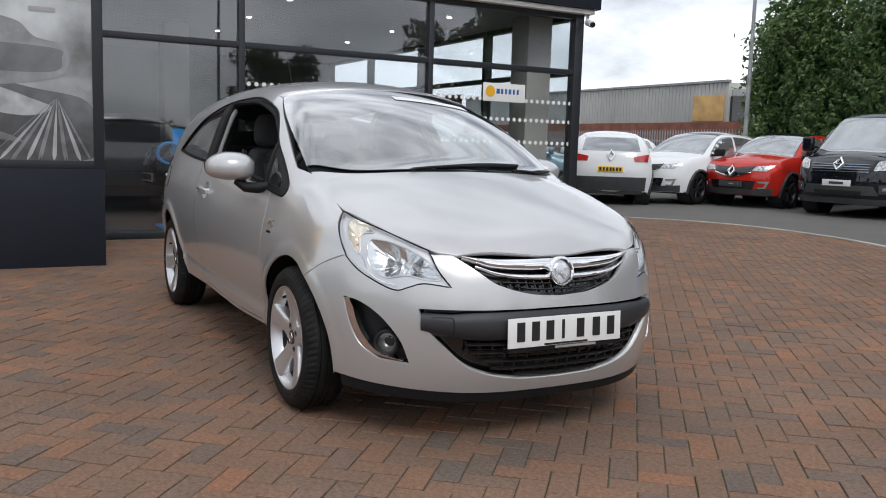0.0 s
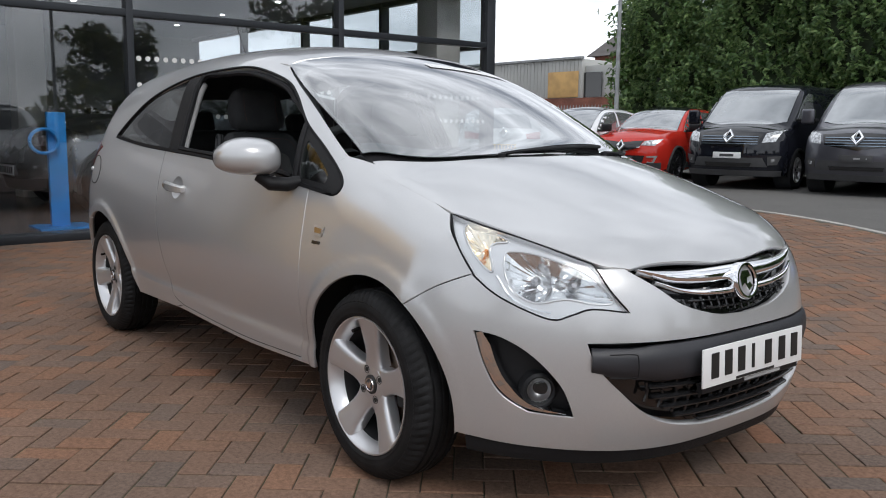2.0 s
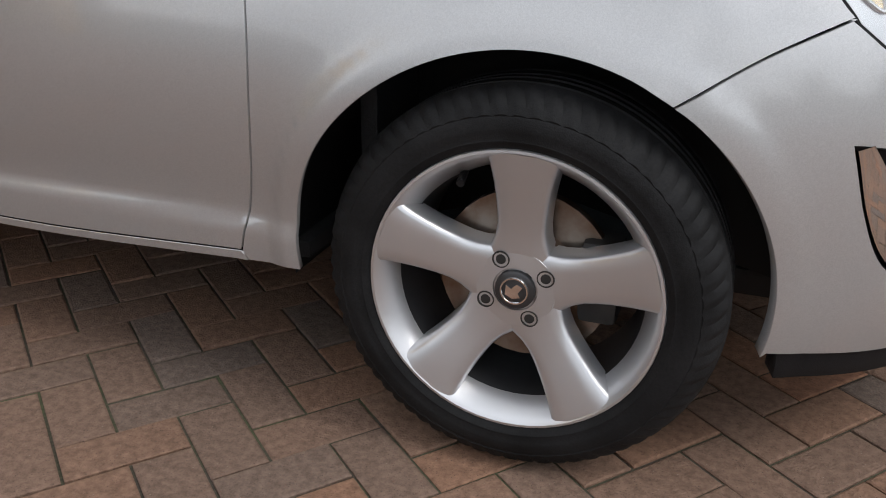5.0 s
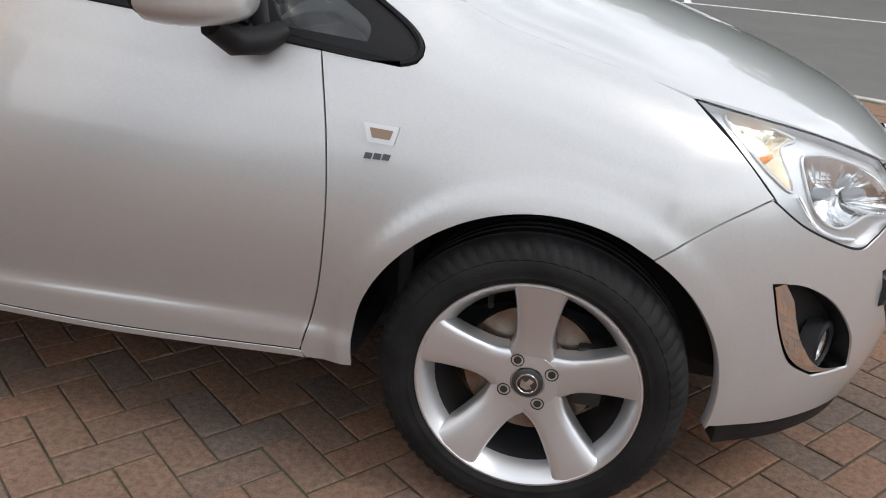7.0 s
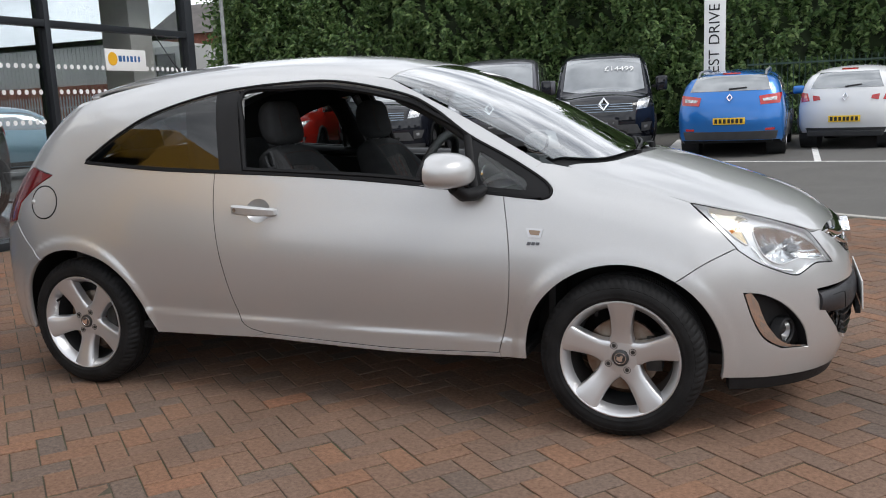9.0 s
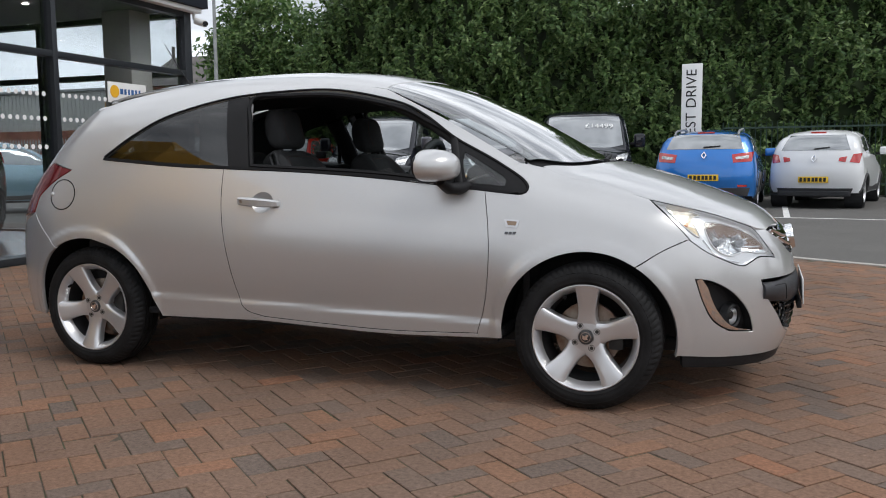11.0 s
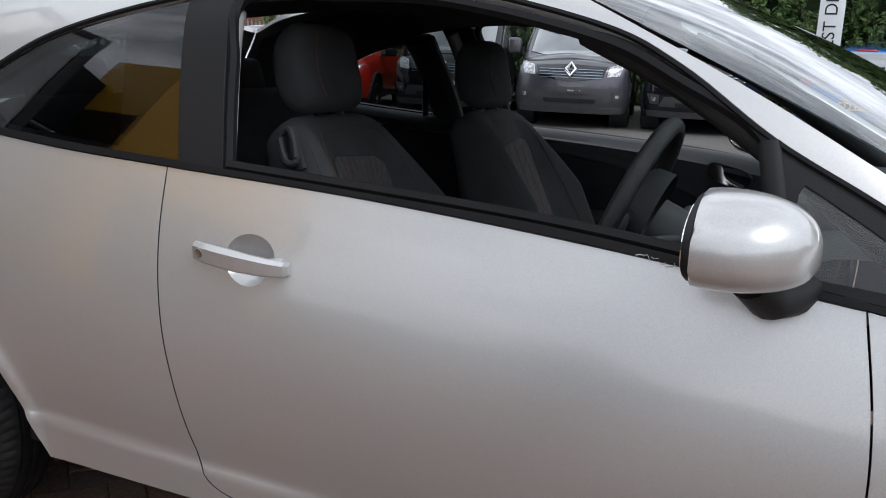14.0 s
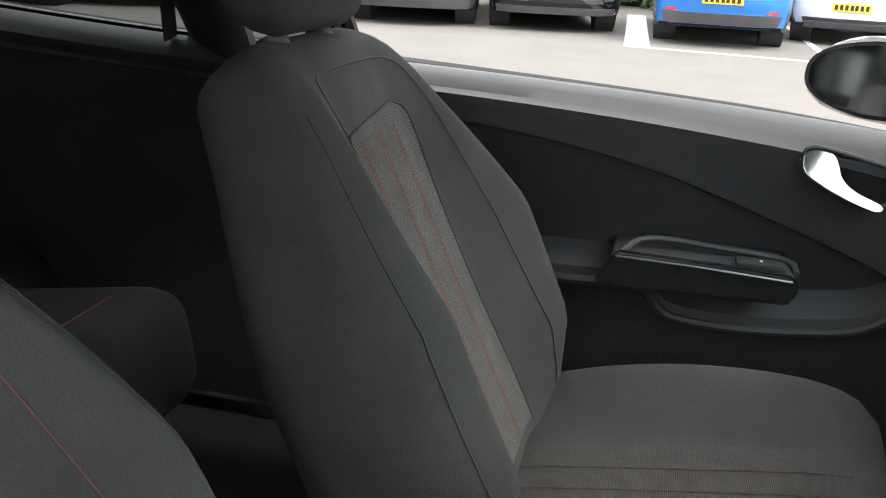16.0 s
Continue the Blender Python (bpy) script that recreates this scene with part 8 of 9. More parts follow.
RED_PAINT = paint("red_paint", (0.50, 0.025, 0.015), 0.2, 0.35)
WHITE_PAINT = paint("white_car_paint", (0.74, 0.75, 0.76), 0.0, 0.35)
BLACK_PAINT = paint("black_paint", (0.009, 0.010, 0.015), 0.0, 0.3)
GREY_PAINT = paint("grey_paint", (0.075, 0.075, 0.09), 0.5, 0.35)
BLUE_PAINT = paint("blue_paint", (0.012, 0.16, 0.52), 0.4, 0.32)
DARK_RIM = mat("dark_rim", (0.05, 0.05, 0.055), 0.35, 0.7)


def parked(nose_at, turn, q, nose_x):
    """The pose of a vehicle whose nose stands at a place, turned by degrees from facing -y."""
    a = radians(-90 + turn)
    x, y = nose_at[0] - nose_x * math.cos(a), nose_at[1] - nose_x * math.sin(a)
    return pose(x, y, rise(y) - 0.028, 0.0, 0, -90 + turn)


vehicle("crossover_car", CAPTUR, RED_PAINT, parked((-8.14, 11.60), 13, CAPTUR, 2.13), "bright red crossover with a black roof and chrome-edged grille", plate="dark", roof_mat=BLACK_PAINT, rim_mat=DARK_RIM, spokes=7)
vehicle("crossover_car", CAPTUR, WHITE_PAINT, parked((-9.50, 10.41), 13, CAPTUR, 2.13), "white crossover with a black roof and dark alloy wheels", roof_mat=BLACK_PAINT, rim_mat=DARK_RIM, spokes=7)
vans = []
for at, paint_mat, label in (((-5.66, 11.63), BLACK_PAINT, "black panel van with a white name plate"), ((-3.41, 11.85), GREY_PAINT, "metallic grey panel van with slatted grille"), ((-1.32, 12.25), BLACK_PAINT, "black panel van with a price on its windscreen")):
    vans.append(vehicle("panel_van", TRAFIC, paint_mat, parked(at, 11, TRAFIC, 2.45), label, "van", plate="trade" if "name plate" in label else "dark", group="parked vans", lower=BLACK_PLASTIC, spokes=7))
price_van, price_skin = vans[2]
p = price_skin.at("top", [(1.30, 0.30)])
n = price_skin.normal(p)[0]
zax = Vector(n)
xax = Vector((0, 1, 0))
xax = (xax - zax * xax.dot(zax)).normalized()
yax = zax.cross(xax)
pm4 = Matrix((xax, yax, zax)).transposed().to_4x4()
pm4.translation = Vector(p[0]) + zax * 0.02
writing("price_lettering", "£14499", 0.19, pm4, WHITE_PLASTIC, price_van)
m = pose(1.0, 13.95, rise(13.95) - 0.028, 0, 0, 88)
vehicle("estate_car", MEGANE, BLUE_PAINT, m, "bright blue estate car with roof rails, parked nose-in", plate="yellow")
estate = bpy.data.objects["estate_car"]
estate_skin = Skin(vehicle_solid(MEGANE))
for y in (-0.55, 0.55):
    foot = estate_skin.at("top", catmull([(-1.85, y), (-1.0, y), (0.05, y * 0.97)], 0.1))
    lift = np.interp(np.linspace(0, 1, len(foot)), [0, 0.08, 0.92, 1], [0.0, 0.055, 0.055, 0.0])
    part("roof_rail", bm_tube(foot + np.stack([0 * lift, 0 * lift, lift], 1), 0.020, 8), GALV, estate, "silver roof rail", True)
m = pose(3.15, 14.85, rise(14.85) - 0.028, 0, 0, 78)
vehicle("small_hatchback", TWINGO, WHITE_PAINT, m, "small white hatchback with red tail lamps, parked nose-in", plate="yellow")
big = dict(CAPTUR, badge=("rear", 1.02), plate=(0, 0.74, "rear"))
m = pose(-10.72, 10.46, rise(10.46) - 0.028, 0, 0, 143)
vehicle("suv_car", big, WHITE_PAINT, m @ Matrix.Scale(0.97, 4), "white sport utility car with a yellow rear plate", plate="yellow")
m = pose(-15.5, 14.8, rise(14.8) - 0.028, 0, 0, 150)
vehicle("hatchback", TWINGO, WHITE_PAINT, m, "white hatchback parked behind the others", plate="yellow")
m = pose(-13.0, 9.4, rise(9.4) - 0.028, 0, 0, 60)
vehicle("hatchback", TWINGO, paint("pale_blue_paint", (0.25, 0.38, 0.45), 0.3), m, "pale blue hatchback beyond the showroom glass", plate="yellow")
# cars on the showroom floor
vehicle("showroom_suv", CAPTUR, paint("showroom_grey", (0.30, 0.29, 0.28), 0.85, 0.26), pose(-8.2, 2.45, 0.055, 0, 0, -86) @ Matrix.Scale(1.09, 4), "bronze-grey crossover on the showroom floor", roof_mat=BLACK_PAINT, group="showroom cars")
vehicle("showroom_suv", CAPTUR, paint("showroom_dark", (0.03, 0.03, 0.035), 0.5), pose(-9.2, -2.2, 0.055, 0, 0, 150), "dark grey crossover on the showroom floor", group="showroom cars")


# ---- beyond the bays: hedge, trees, fence, warehouse, lamp posts ----
def leaf_mat(name, a, b, c):
    m, n, l, p = tree_of(name)
    p.inputs["Roughness"].default_value = 0.42
    p.inputs["Specular IOR Level"].default_value = 0.45
    geo, ramp, mr = n.new("ShaderNodeNewGeometry"), n.new("ShaderNodeValToRGB"), n.new("ShaderNodeObjectInfo")
    e = ramp.color_ramp.elements
    e[0].color, e[1].color = (*a, 1), (*c, 1)
    e.new(0.55).color = (*b, 1)
    l.new(geo.outputs["Random Per Island"], ramp.inputs[0])
    l.new(ramp.outputs[0], p.inputs["Base Color"])
    tr, mx = n.new("ShaderNodeBsdfTranslucent"), n.new("ShaderNodeMixShader")
    mx.inputs[0].default_value = 0.32
    l.new(ramp.outputs[0], tr.inputs[0])
    l.new(p.outputs[0], mx.inputs[1])
    l.new(tr.outputs[0], mx.inputs[2])
    l.new(mx.outputs[0], n["Material Output"].inputs[0])
    return m


LAUREL = leaf_mat("laurel_leaves", (0.050, 0.105, 0.030), (0.100, 0.180, 0.050), (0.24, 0.33, 0.12))
TREE_LEAF = leaf_mat("tree_leaves", (0.04, 0.06, 0.02), (0.085, 0.105, 0.03), (0.17, 0.15, 0.05))
BARK = mat("bark", (0.10, 0.08, 0.06), 0.9, vary=0.3, size=8, bump=0.6, bsize=30)
# near-black green: the shade deep inside a hedge, put into the colour
HEDGE_SHADE = mat("hedge_inner_shade", (0.022, 0.036, 0.012), 0.9, vary=0.4, size=2)


def leaves(name, centres, normals, size, material, parent=None, seed=1, label="", spread=0.7):
    """Many small folded leaves at places, roughly facing along normals."""
    rng = np.random.default_rng(seed)
    k = len(centres)
    n = normals + rng.normal(0, spread, (k, 3))
    n /= np.linalg.norm(n, axis=1)[:, None]
    a = np.cross(n, rng.normal(0, 1, (k, 3)))
    a /= np.linalg.norm(a, axis=1)[:, None]
    b = np.cross(n, a)
    s = size * rng.uniform(0.6, 1.25, k)[:, None]
    tip, tail = centres + a * s, centres - a * s
    l, r = centres + b * s * 0.42 + n * s * 0.18, centres - b * s * 0.42 + n * s * 0.18
    v = np.stack([tail, l, tip, r], 1).reshape(-1, 3)
    me = bpy.data.meshes.new(name)
    me.vertices.add(len(v))
    me.vertices.foreach_set("co", v.ravel())
    tri = (np.arange(k)[:, None] * 4 + np.array([0, 2, 1, 0, 3, 2])).ravel()
    me.loops.add(len(tri))
    me.loops.foreach_set("vertex_index", tri)
    me.polygons.add(k * 2)
    me.polygons.foreach_set("loop_start", np.arange(0, len(tri), 3))
    me.update()
    me.validate()
    return link(name, me, material, parent, label)


def hedge_shape(u, w):
    """How far the hedge's face stands out at places along and up it."""
    return 0.34 * np.sin(u * 0.9 + 1.3 * np.sin(w * 0.7)) * np.sin(w * 1.1 + u * 0.35) + 0.22 * np.sin(u * 2.3 + w * 1.9) + 0.14 * np.sin(u * 4.1 - w * 3.3 + 1.0)


HEDGE_Y = 18.6
hedge = thing("hedge", pose(0, 0, 0), "tall dense dark-green laurel hedge behind the parked vans", "hedge")
rng = np.random.default_rng(7)
# sprigs that lean out and up, each set with leaves along its stem
SPRIGS, EACH = 9400, 24
u = rng.uniform(-14.8, 20.0, SPRIGS)
top = 6.7 + 0.8 * np.sin(u * 0.7) + 0.5 * np.sin(u * 1.9 + 1) - 1.2 * np.clip((-9.5 - u) / 3.5, 0, 1) - 1.3 * np.clip((-13.7 - u) / 1.3, 0, 1) ** 1.6
w = rng.uniform(0.0, 1.0, SPRIGS) ** 0.85 * top
rim = np.clip((w - top + 1.4) / 1.4, 0, 1) ** 2 * 1.6 + np.clip((-13.6 - u) / 1.2, 0, 1) ** 2 * 1.5
foot = np.stack([u, HEDGE_Y - hedge_shape(u, w) + rim + rng.exponential(0.16, SPRIGS) + 0.12, w + 0.05], 1)
stem = np.stack([rng.normal(0, 0.35, SPRIGS), -rng.uniform(0.25, 0.9, SPRIGS), rng.uniform(0.35, 1.1, SPRIGS)], 1)
stem *= (rng.uniform(0.28, 0.62, SPRIGS) / np.linalg.norm(stem, axis=1))[:, None]
along = np.tile(np.linspace(0.05, 1.0, EACH), SPRIGS)[:, None]
foot, stem = np.repeat(foot, EACH, 0), np.repeat(stem, EACH, 0)
around = rng.normal(0, 1, (SPRIGS * EACH, 3))
around /= np.linalg.norm(around, axis=1)[:, None]
cen = foot + stem * along + around * (0.075 * (1.15 - along))
nor = around * 0.5 + stem * 1.2 + np.array([0, -0.35, 0.45])
tagged(leaves("foliage", cen, nor, 0.080, LAUREL, hedge, 3, "glossy laurel leaves", 0.45), kind="stuff")
K2 = 26000
u = np.concatenate([rng.normal(-14.3, 0.35, K2 // 4), rng.uniform(-14.2, 20, 3 * K2 // 4)])
top = 6.7 + 0.8 * np.sin(u * 0.7) + 0.5 * np.sin(u * 1.9 + 1) - 1.2 * np.clip((-9.5 - u) / 3.5, 0, 1) - 1.3 * np.clip((-13.7 - u) / 1.3, 0, 1) ** 1.6
w = np.where(np.arange(K2) < K2 // 4, rng.uniform(0, 1, K2) * top, top + rng.normal(0.1, 0.28, K2))
cen = np.stack([u, HEDGE_Y + rng.uniform(0.3, 2.4, K2), w + 0.2], 1)
tagged(leaves("top_growth", cen, np.tile([0, -0.3, 1.0], (K2, 1)), 0.12, LAUREL, hedge, 5, "ragged new shoots", 1.0), kind="stuff")
# a dark sheet behind the sprigs paints the shade seen between leaves
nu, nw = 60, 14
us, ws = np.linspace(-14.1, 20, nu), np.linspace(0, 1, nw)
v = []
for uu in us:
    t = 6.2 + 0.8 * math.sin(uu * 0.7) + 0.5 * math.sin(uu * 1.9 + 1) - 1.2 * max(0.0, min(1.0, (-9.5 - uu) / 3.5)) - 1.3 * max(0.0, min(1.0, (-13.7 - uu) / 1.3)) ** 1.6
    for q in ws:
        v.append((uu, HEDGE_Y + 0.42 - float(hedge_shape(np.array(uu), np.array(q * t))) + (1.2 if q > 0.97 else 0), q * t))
from_arrays("core", v, [(i * nw + j, (i + 1) * nw + j, (i + 1) * nw + j + 1, i * nw + j + 1) for i in range(nu - 1) for j in range(nw - 1)], HEDGE_SHADE, hedge, "dark sheet standing for the shade behind the leaves")


def tree(at, h, r, seed, label, material=None, n=9000, leaf=0.16):
    rng = np.random.default_rng(seed)
    t = thing("tree", pose(*at), label, "tree", "trees round the car park")
    trunk = [(0, 0, 0), (0.1, 0.05, h * 0.25), (-0.05, 0.1, h * 0.5), (0.1, 0, h * 0.8)]
    bm = bm_tube(catmull(trunk, 0.4), [0.22 * (1 - 0.8 * k / 40) for k in range(len(catmull(trunk, 0.4)))], 8)
    tips = []
    for k in range(9):
        a, z = k * 2.4 + seed, h * (0.32 + 0.055 * k)
        e = (r * 0.75 * math.cos(a), r * 0.75 * math.sin(a), z + h * 0.18)
        tips.append(e)
        bm = join(bm, bm_tube([(0, 0, z), (e[0] * 0.5, e[1] * 0.5, z + h * 0.07), e], [0.09, 0.06, 0.02], 6))
    part("trunk", bm, BARK, t, "brown trunk with limbs", True)
    clumps = np.array([(rng.normal(0, r * 0.45), rng.normal(0, r * 0.45), h * rng.uniform(0.42, 0.95)) for _ in range(34)] + tips)
    pick = rng.integers(0, len(clumps), n)
    d = rng.normal(0, 1, (n, 3))
    d /= np.linalg.norm(d, axis=1)[:, None]
    rad = (r * 0.30 * rng.uniform(0.35, 1.0, n) ** 0.4)[:, None]
    tagged(leaves("crown", clumps[pick] + d * rad * (1, 1, 0.75), d + (0, 0, 0.5), leaf, material or TREE_LEAF, t, seed, "ragged leafy crown"), kind="stuff")
    return t


tree((11.0, 21.5, 0), 8.5, 3.2, 11, "tall hazy olive-green tree behind the hedge", n=16000)
tree((16.0, 20.5, 0), 9.0, 3.4, 12, "tall olive-brown tree turning yellow", n=16000)
tree((6.0, 23.5, 0), 9.5, 3.2, 13, "tall dark tree behind the hedge", n=14000)
for k, (x, y) in enumerate(((52, -14), (46, 17), (34, 26), (48, -34), (22, -44), (-8, -46))):
    tree((x, y, 0), 6.5 + (k * 37 % 5) * 0.6, 3.0, 20 + k, "broad green tree across the road", n=5000, leaf=0.24)
# hedgerows across the roads, unseen; the second added to darken the silver car's side
for name, a, b, h in (("hedgerow", (42, -70), (42, 30), 3.6), ("hedgerow", (42, -46), (-60, -46), 3.8)):
    row = thing(name, pose(0, 0, 0), "distant dark green hedgerow, out of view, set to darken reflections", "hedge", "hedgerows across the roads")
    K = 9000
    t = rng.uniform(0, 1, K)
    top = h * (0.72 + 0.22 * np.sin(t * 31) + 0.16 * np.sin(t * 83 + 1))
    px, py = a[0] + (b[0] - a[0]) * t, a[1] + (b[1] - a[1]) * t
    cen = np.stack([px + rng.normal(0, 0.5, K), py + rng.normal(0, 0.5, K), rng.uniform(0.1, 1, K) * top], 1)
    face = np.array([-1.0, 0, 0.5]) if a[0] == b[0] else np.array([0, 1.0, 0.5])
    tagged(leaves("foliage", cen, np.tile(face, (K, 1)), 0.34, TREE_LEAF, row, 31, "mixed leaves"), kind="stuff")
    # dark box inside the row, coloured as its inner shade
    bar_box("core", (min(a[0], b[0]) - 0.3, min(a[1], b[1]) - 0.3, 0), (max(a[0], b[0]) + 0.3, max(a[1], b[1]) + 0.3, h * 0.5), HEDGE_SHADE, row, 0)
# low hedge and railing behind the bays
low = thing("low_hedge", pose(0, 0, 0), "clipped low green hedge along the railing", "hedge")
K = 9000
u, w = rng.uniform(1.0, 12.0, K), rng.uniform(0.1, 1.15, K)
tagged(leaves("foliage", np.stack([u, 17.4 + rng.uniform(0, 0.35, K) + 0.1 * np.sin(u * 3), w + 0.14], 1), np.tile([0, -1.0, 0.6], (K, 1)), 0.06, LAUREL, low, 9), kind="stuff")
# dark box behind the clipped leaves, coloured as their inner shade
box("core", (11, 0.3, 1.0), pose(6.5, 17.65, 0.65), HEDGE_SHADE, low, 0.05)
GREEN_STEEL = mat("green_steel", (0.018, 0.045, 0.03), 0.5)
rail = thing("railing", pose(0, 17.2, 0.15), "dark green steel railing in front of the hedge", "railing")
for z in (0.25, 1.55):
    bar_box("rail", (1.0, -0.02, z), (12.0, 0.02, z + 0.04), GREEN_STEEL, rail, 0)
for k in range(92):
    part("railing_bar", bm_tube([(1.0 + k * 0.12, 0, 0.0), (1.0 + k * 0.12, 0, 1.7)], 0.010, 5), GREEN_STEEL, rail)
fence = thing("palisade_fence", pose(0, 0, 0.15), "grey palisade fence below the warehouse", "fence")
pale = bm_prism([(-0.035, 0), (0.035, 0), (0.035, 1.72), (0.0, 1.82), (-0.035, 1.72)], 0.006)
pm = bpy.data.meshes.new("pale")
pale.to_mesh(pm)
pale.free()
pm.materials.append(GALV)
for k in range(130):
    o = new("pale", pm)
    o.parent = fence
    o.matrix_local = pose(-14.4 - k * 0.16, 19.6 + k * 0.02, 0, 90, 0, 0)
for z in (0.4, 1.4):
    bm = bm_tube([(-14.3, 19.62, z), (-35.3, 22.24, z)], 0.025, 4)
    part("rail", bm, GALV, fence)

# warehouse
CORRUGATED = mat("pale_cladding", (0.42, 0.42, 0.40), 0.6, vary=0.08, size=0.4)
BRICK_RED = mat("red_brick", (0.20, 0.075, 0.05), 0.85, vary=0.25, size=1.5, fine=0.3, fsize=12)
PLY = mat("plywood", (0.55, 0.34, 0.13), 0.7, vary=0.15, size=1.5)
SLATE = mat("slate_roof", (0.10, 0.09, 0.085), 0.8, vary=0.2, size=1)
ware = thing("warehouse", pose(-0.55, 0, 0.2) @ Matrix.Scale(0.833, 4), "pale clad warehouse over a red brick base", "building")
bar_box("brick_base", (-62, 36.0, 0), (-24.8, 44, 3.0), BRICK_RED, ware, 0, "red brick base")
bar_box("wall", (-62, 36.2, 3.0), (-30.9, 44, 5.3), CORRUGATED, ware, 0.02, "pale grey cladding")
bar_box("gutter", (-62, 36.05, 5.3), (-30.8, 36.3, 5.45), GALV, ware, 0.02)
for k in range(100):
    bar_box("cladding_rib", (-62 + k * 0.311, 36.16, 3.0), (-62 + k * 0.311 + 0.04, 36.2, 5.3), CORRUGATED, ware, 0)
bar_box("boarding", (-33.6, 36.1, 3.05), (-31.1, 36.155, 4.6), PLY, ware, 0.01, "orange plywood boarding over a window")
bar_box("window", (-30.88, 36.4, 3.05), (-29.5, 36.44, 4.5), GLOSS_BLACK, ware, 0)
bar_box("wall", (-30.88, 36.5, 3.0), (-24.8, 44, 4.9), CORRUGATED, ware, 0.02)
old = thing("old_house", pose(-28.5, 44, 0.6) @ Matrix.Scale(0.88, 4), "old building with a dark slate roof", "building")
bar_box("wall", (-7, -4, 0), (8, 4, 6.0), BRICK_RED, old, 0)
part("roof", bm_prism([(-4.4, 5.9), (4.4, 5.9), (0, 8.4)], 16.0, pose(-7.5, 0, 0) @ Matrix(((0, 0, 1, 0), (1, 0, 0, 0), (0, 1, 0, 0), (0, 0, 0, 1)))), SLATE, old, "dark slate roof")
part("finial", bm_tube([(-7.4, 0, 8.3), (-7.4, 0, 9.2)], 0.12, 6), SLATE, old)


def lamp_post(at, h, label):
    t = thing("lamp_post", pose(*at), label, "lamp post", "lamp posts")
    part("pole", bm_tube([(0, 0, 0), (0, 0, h * 0.5), (0, 0, h)], [0.075, 0.06, 0.045], 10), GALV, t, smooth=True)
    part("arm", bm_tube([(-0.5, 0, h), (0.5, 0, h)], 0.03, 8), GALV, t)
    for s in (-1, 1):
        part("floodlight", bm_box((0.30, 0.22, 0.10), pose(s * 0.5, -0.1, h + 0.02, 25, 0, 0), 0.02), GLOSS_BLACK, t, smooth=True)
    return t


lamp_post((-12.95, 17.1, 0.13), 6.0, "slim grey lamp post with floodlights beside the hedge")
lamp_post((14.0, -9.0, 0), 7.0, "slim grey lamp post across the car park")
lamp_post((18.0, 6.0, 0), 7.0, "slim grey lamp post across the car park")

# test drive sign
flag = thing("test_drive_sign", pose(0.27, 17.3, 0.14), "tall white sign with upright black lettering", "sign")
bar_box("board", (-0.235, -0.04, 0.0), (0.235, 0.04, 3.12), WHITE, flag, 0.01)
writing("lettering", "TEST", 0.34, pose(0.0, -0.045, 1.60, 90, -90, 0), INK, flag)
writing("lettering", "DRIVE", 0.34, pose(0.0, -0.045, 2.53, 90, -90, 0), INK, flag)


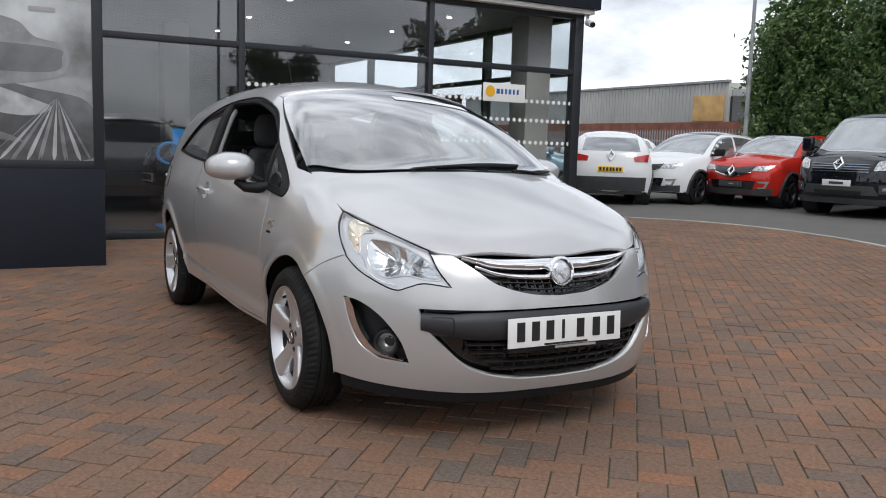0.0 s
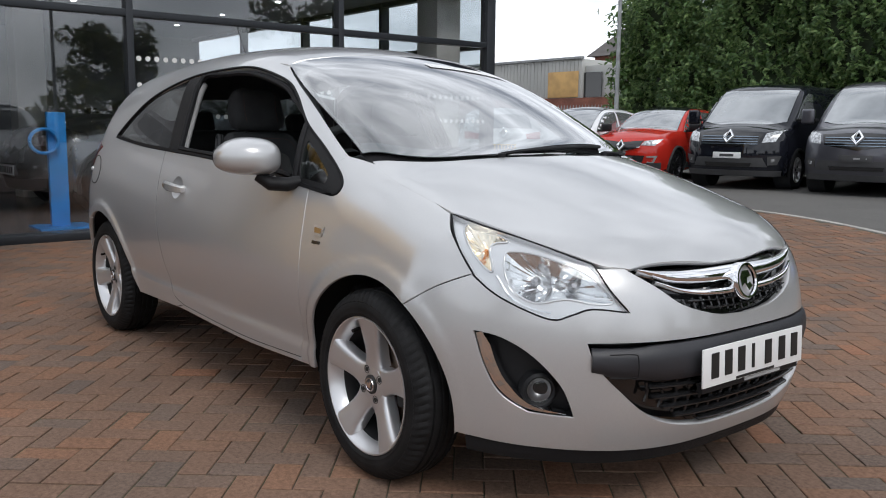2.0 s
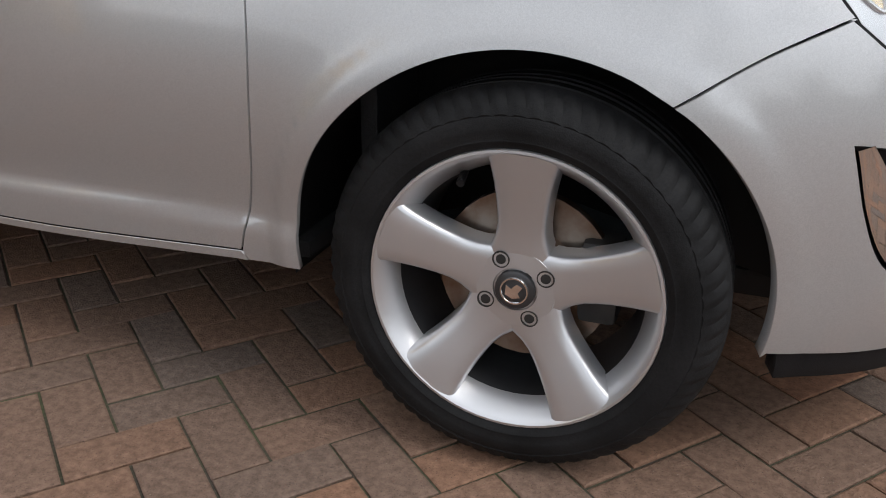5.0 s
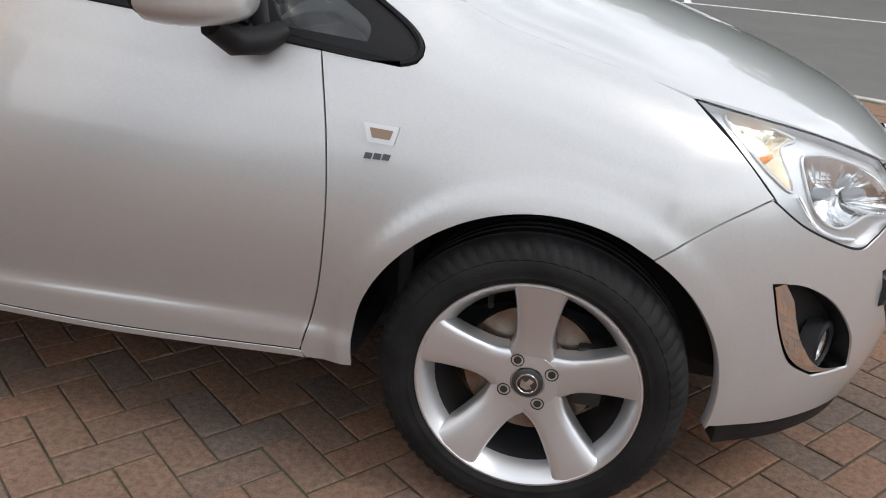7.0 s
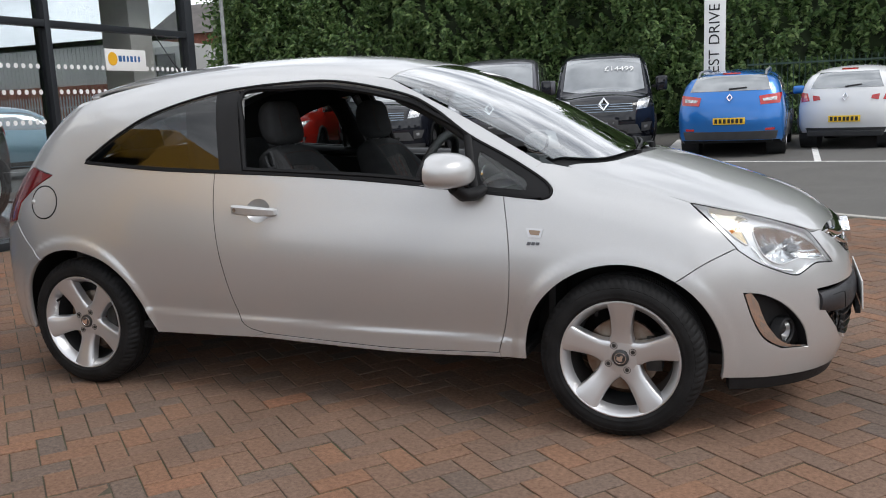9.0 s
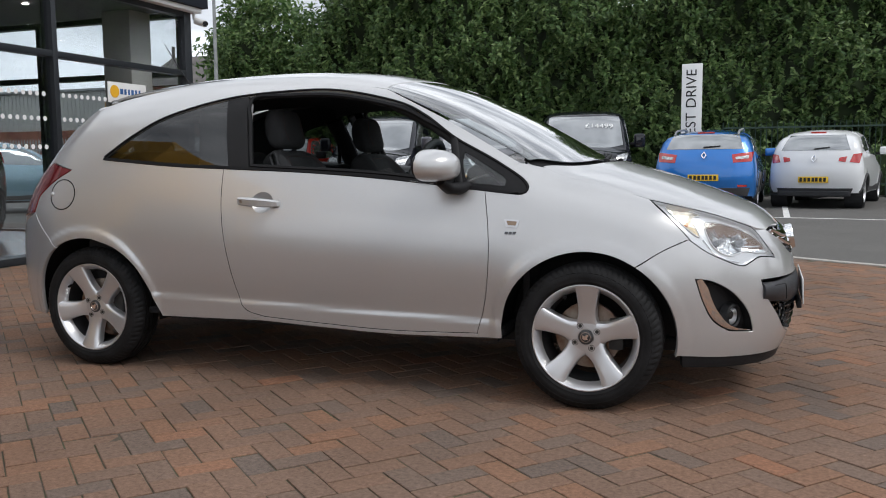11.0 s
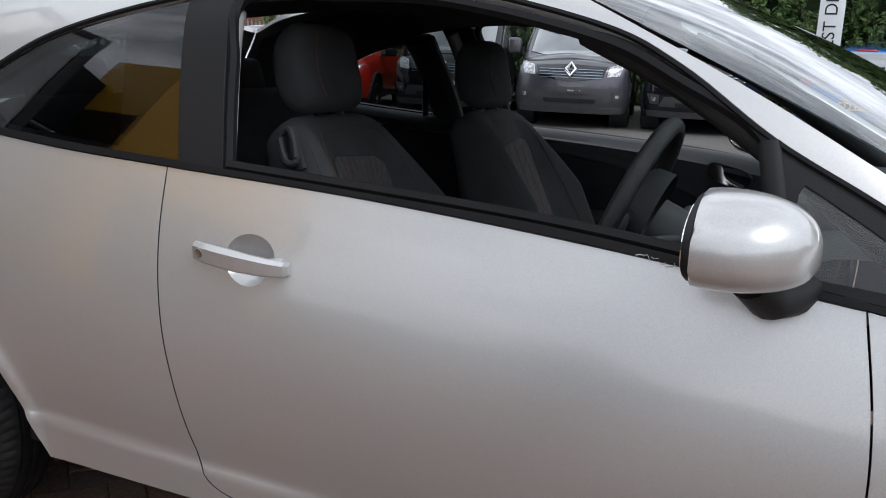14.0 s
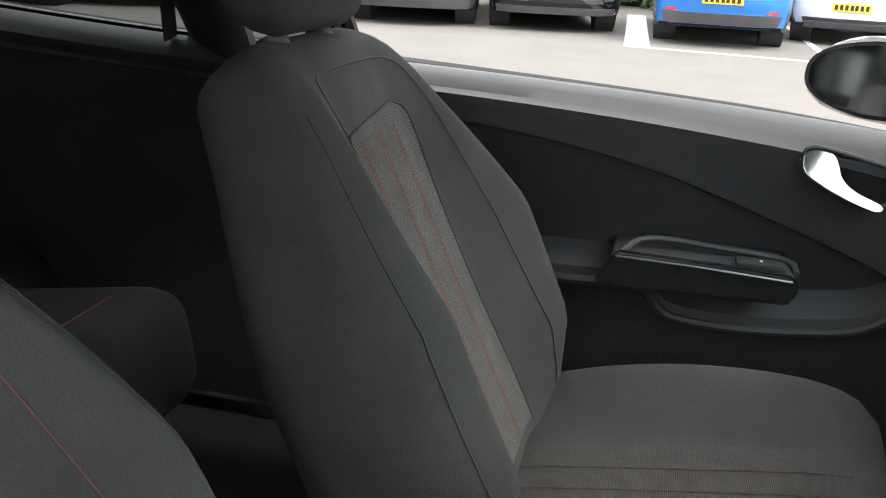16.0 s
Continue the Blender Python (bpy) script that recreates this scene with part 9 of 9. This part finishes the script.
# ---- block paving: herringbone of 200 x 100 mm bricks, laid at 49.6 degrees ----
def brick_mat(name, single):
    m, n, l, p = tree_of(name)
    p.inputs["Roughness"].default_value = 0.9
    p.inputs["Specular IOR Level"].default_value = 0.15
    if single:
        src = n.new("ShaderNodeObjectInfo").outputs["Random"]
    else:
        src = n.new("ShaderNodeNewGeometry").outputs["Random Per Island"]
    ramp = n.new("ShaderNodeValToRGB")
    e = ramp.color_ramp.elements
    e[0].position, e[0].color = 0.0, (0.143, 0.111, 0.093, 1)
    e[1].position, e[1].color = 1.0, (0.258, 0.131, 0.081, 1)
    for q, c in ((0.06, (0.160, 0.117, 0.093, 1)), (0.18, (0.178, 0.120, 0.090, 1)), (0.50, (0.194, 0.123, 0.088, 1)), (0.80, (0.212, 0.126, 0.085, 1)), (0.95, (0.226, 0.128, 0.083, 1))):
        e.new(q).color = c
    l.new(src, ramp.inputs[0])
    co = n.new("ShaderNodeTexCoord")
    geo = n.new("ShaderNodeNewGeometry")
    spot, big, spk = n.new("ShaderNodeTexNoise"), n.new("ShaderNodeTexNoise"), n.new("ShaderNodeTexVoronoi")
    spot.inputs["Scale"].default_value, spot.inputs["Detail"].default_value, spot.inputs["Roughness"].default_value = 60, 9, 0.72
    big.inputs["Scale"].default_value, big.inputs["Detail"].default_value = 1.1, 4
    spk.inputs["Scale"].default_value = 170
    for t in (spot, big, spk):
        l.new(geo.outputs["Position"], t.inputs["Vector"])
    hsv, hsv2 = n.new("ShaderNodeHueSaturation"), n.new("ShaderNodeHueSaturation")
    a, b = n.new("ShaderNodeMapRange"), n.new("ShaderNodeMapRange")
    for q, lo, hi in ((a, 0.62, 1.38), (b, 0.86, 1.14)):
        q.inputs["From Min"].default_value, q.inputs["From Max"].default_value, q.inputs["To Min"].default_value, q.inputs["To Max"].default_value = 0.3, 0.7, lo, hi
    l.new(spot.outputs["Fac"], a.inputs["Value"])
    l.new(big.outputs["Fac"], b.inputs["Value"])
    l.new(ramp.outputs[0], hsv.inputs["Color"])
    l.new(a.outputs[0], hsv.inputs["Value"])
    l.new(hsv.outputs[0], hsv2.inputs["Color"])
    l.new(b.outputs[0], hsv2.inputs["Value"])
    grit, mx = n.new("ShaderNodeMapRange"), n.new("ShaderNodeMix")
    mx.data_type = "RGBA"
    grit.inputs["From Min"].default_value, grit.inputs["From Max"].default_value, grit.inputs["To Min"].default_value, grit.inputs["To Max"].default_value = 0.10, 0.24, 0.75, 0.0
    l.new(spk.outputs["Distance"], grit.inputs["Value"])
    l.new(grit.outputs[0], mx.inputs[0])
    l.new(hsv2.outputs[0], mx.inputs[6])
    sel = n.new("ShaderNodeValToRGB")
    sel.color_ramp.interpolation = "CONSTANT"
    sel.color_ramp.elements[0].color, sel.color_ramp.elements[1].color = (0.17, 0.09, 0.065, 1), (0.30, 0.24, 0.19, 1)
    sel.color_ramp.elements[1].position = 0.86
    sel.color_ramp.elements.new(0.5).color = (0.075, 0.05, 0.042, 1)
    l.new(spk.outputs["Color"], sel.inputs[0])
    l.new(sel.outputs[0], mx.inputs[7])
    l.new(mx.outputs[2], p.inputs["Base Color"])
    bump, bn = n.new("ShaderNodeBump"), n.new("ShaderNodeTexNoise")
    bn.inputs["Scale"].default_value, bn.inputs["Detail"].default_value = 220, 5
    l.new(geo.outputs["Position"], bn.inputs["Vector"])
    bump.inputs["Strength"].default_value, bump.inputs["Distance"].default_value = 0.8, 0.004
    l.new(bn.outputs["Fac"], bump.inputs["Height"])
    l.new(bump.outputs[0], p.inputs["Normal"])
    return m


BRICK_ONE, BRICK_FIELD = brick_mat("paving_brick", True), brick_mat("paving_bricks", False)
UNIT, ANG = 0.0981, radians(49.6)
CA, SA = math.cos(ANG), math.sin(ANG)


def brick_verts(w, h, g=0.0025, c=0.0034, deep=0.012):
    """Outer edge, chamfer and top of a block of w x h cells."""
    x0, y0, x1, y1 = g, g, w * UNIT - g, h * UNIT - g
    out = []
    for d, z in ((0, -deep), (0, -c * 0.55), (c, 0)):
        out += [(x0 + d, y0 + d, z), (x1 - d, y0 + d, z), (x1 - d, y1 - d, z), (x0 + d, y1 - d, z)]
    return out


BRICK_FACES = [(8, 9, 10, 11)] + [(k * 4 + i, k * 4 + (i + 1) % 4, k * 4 + 4 + (i + 1) % 4, k * 4 + 4 + i) for k in range(2) for i in range(4)]
rng = np.random.default_rng(21)
lying, upright = brick_verts(2, 1), brick_verts(1, 2)
meshes = []
for shape in (lying, upright):
    me = bpy.data.meshes.new("brick")
    me.from_pydata(shape, [], BRICK_FACES)
    me.materials.append(BRICK_ONE)
    meshes.append(me)
A0, B0 = -1.5006, -0.3207
field_v, singles = [], []
edge_poly = np.array(apron_poly)
cells = []
R = 150
for i in range(-R, R):
    for j in range(-R, R):
        k = (i - j) % 4
        if k == 0 or k == 3:
            cells.append((i, j, k))
cells = np.array(cells)
a = A0 + cells[:, 0] * UNIT + np.where(cells[:, 2] == 0, UNIT, UNIT / 2)
b = B0 + cells[:, 1] * UNIT + np.where(cells[:, 2] == 0, UNIT / 2, UNIT)
cx, cy = a * CA - b * SA, a * SA + b * CA
ok = inside(np.stack([cx, cy], 1), inset(edge_poly, 0.05)) & (cx > -8.9) & (cx < 9.9) & (cy > -6.9)
near = ok & (cx > -0.9) & (cx < 2.3) & (cy > -1.95) & (cy < -0.80)
for (i, j, k), x, y, is_near in zip(cells[ok], cx[ok], cy[ok], near[ok]):
    if x < FX + 0.12 and y < EY + 0.12:
        continue
    dz, tx, ty = rng.normal(0, 0.0012), rng.normal(0, 0.004), rng.normal(0, 0.004)
    oa, ob_ = A0 + i * UNIT, B0 + j * UNIT
    if is_near and len(singles) < 300:
        o = new("brick", meshes[0 if k == 0 else 1])
        o.parent = bed
        o.matrix_local = pose(oa * CA - ob_ * SA, oa * SA + ob_ * CA, dz, math.degrees(tx), math.degrees(ty), 49.6)
        singles.append(o)
        continue
    z0 = rise(y)
    for px, py, pz in lying if k == 0 else upright:
        field_v.append(((oa + px) * CA - (ob_ + py) * SA, (oa + px) * SA + (ob_ + py) * CA, z0 + pz + dz + (px - 0.1) * tx + (py - 0.05) * ty))
n = len(field_v) // 12
field_f = (np.arange(n)[:, None, None] * 12 + np.array(BRICK_FACES)[None]).reshape(-1, 4)
tagged(from_arrays("bricks", field_v, field_f, BRICK_FIELD, bed, "reddish-brown paving bricks", False), kind="stuff")
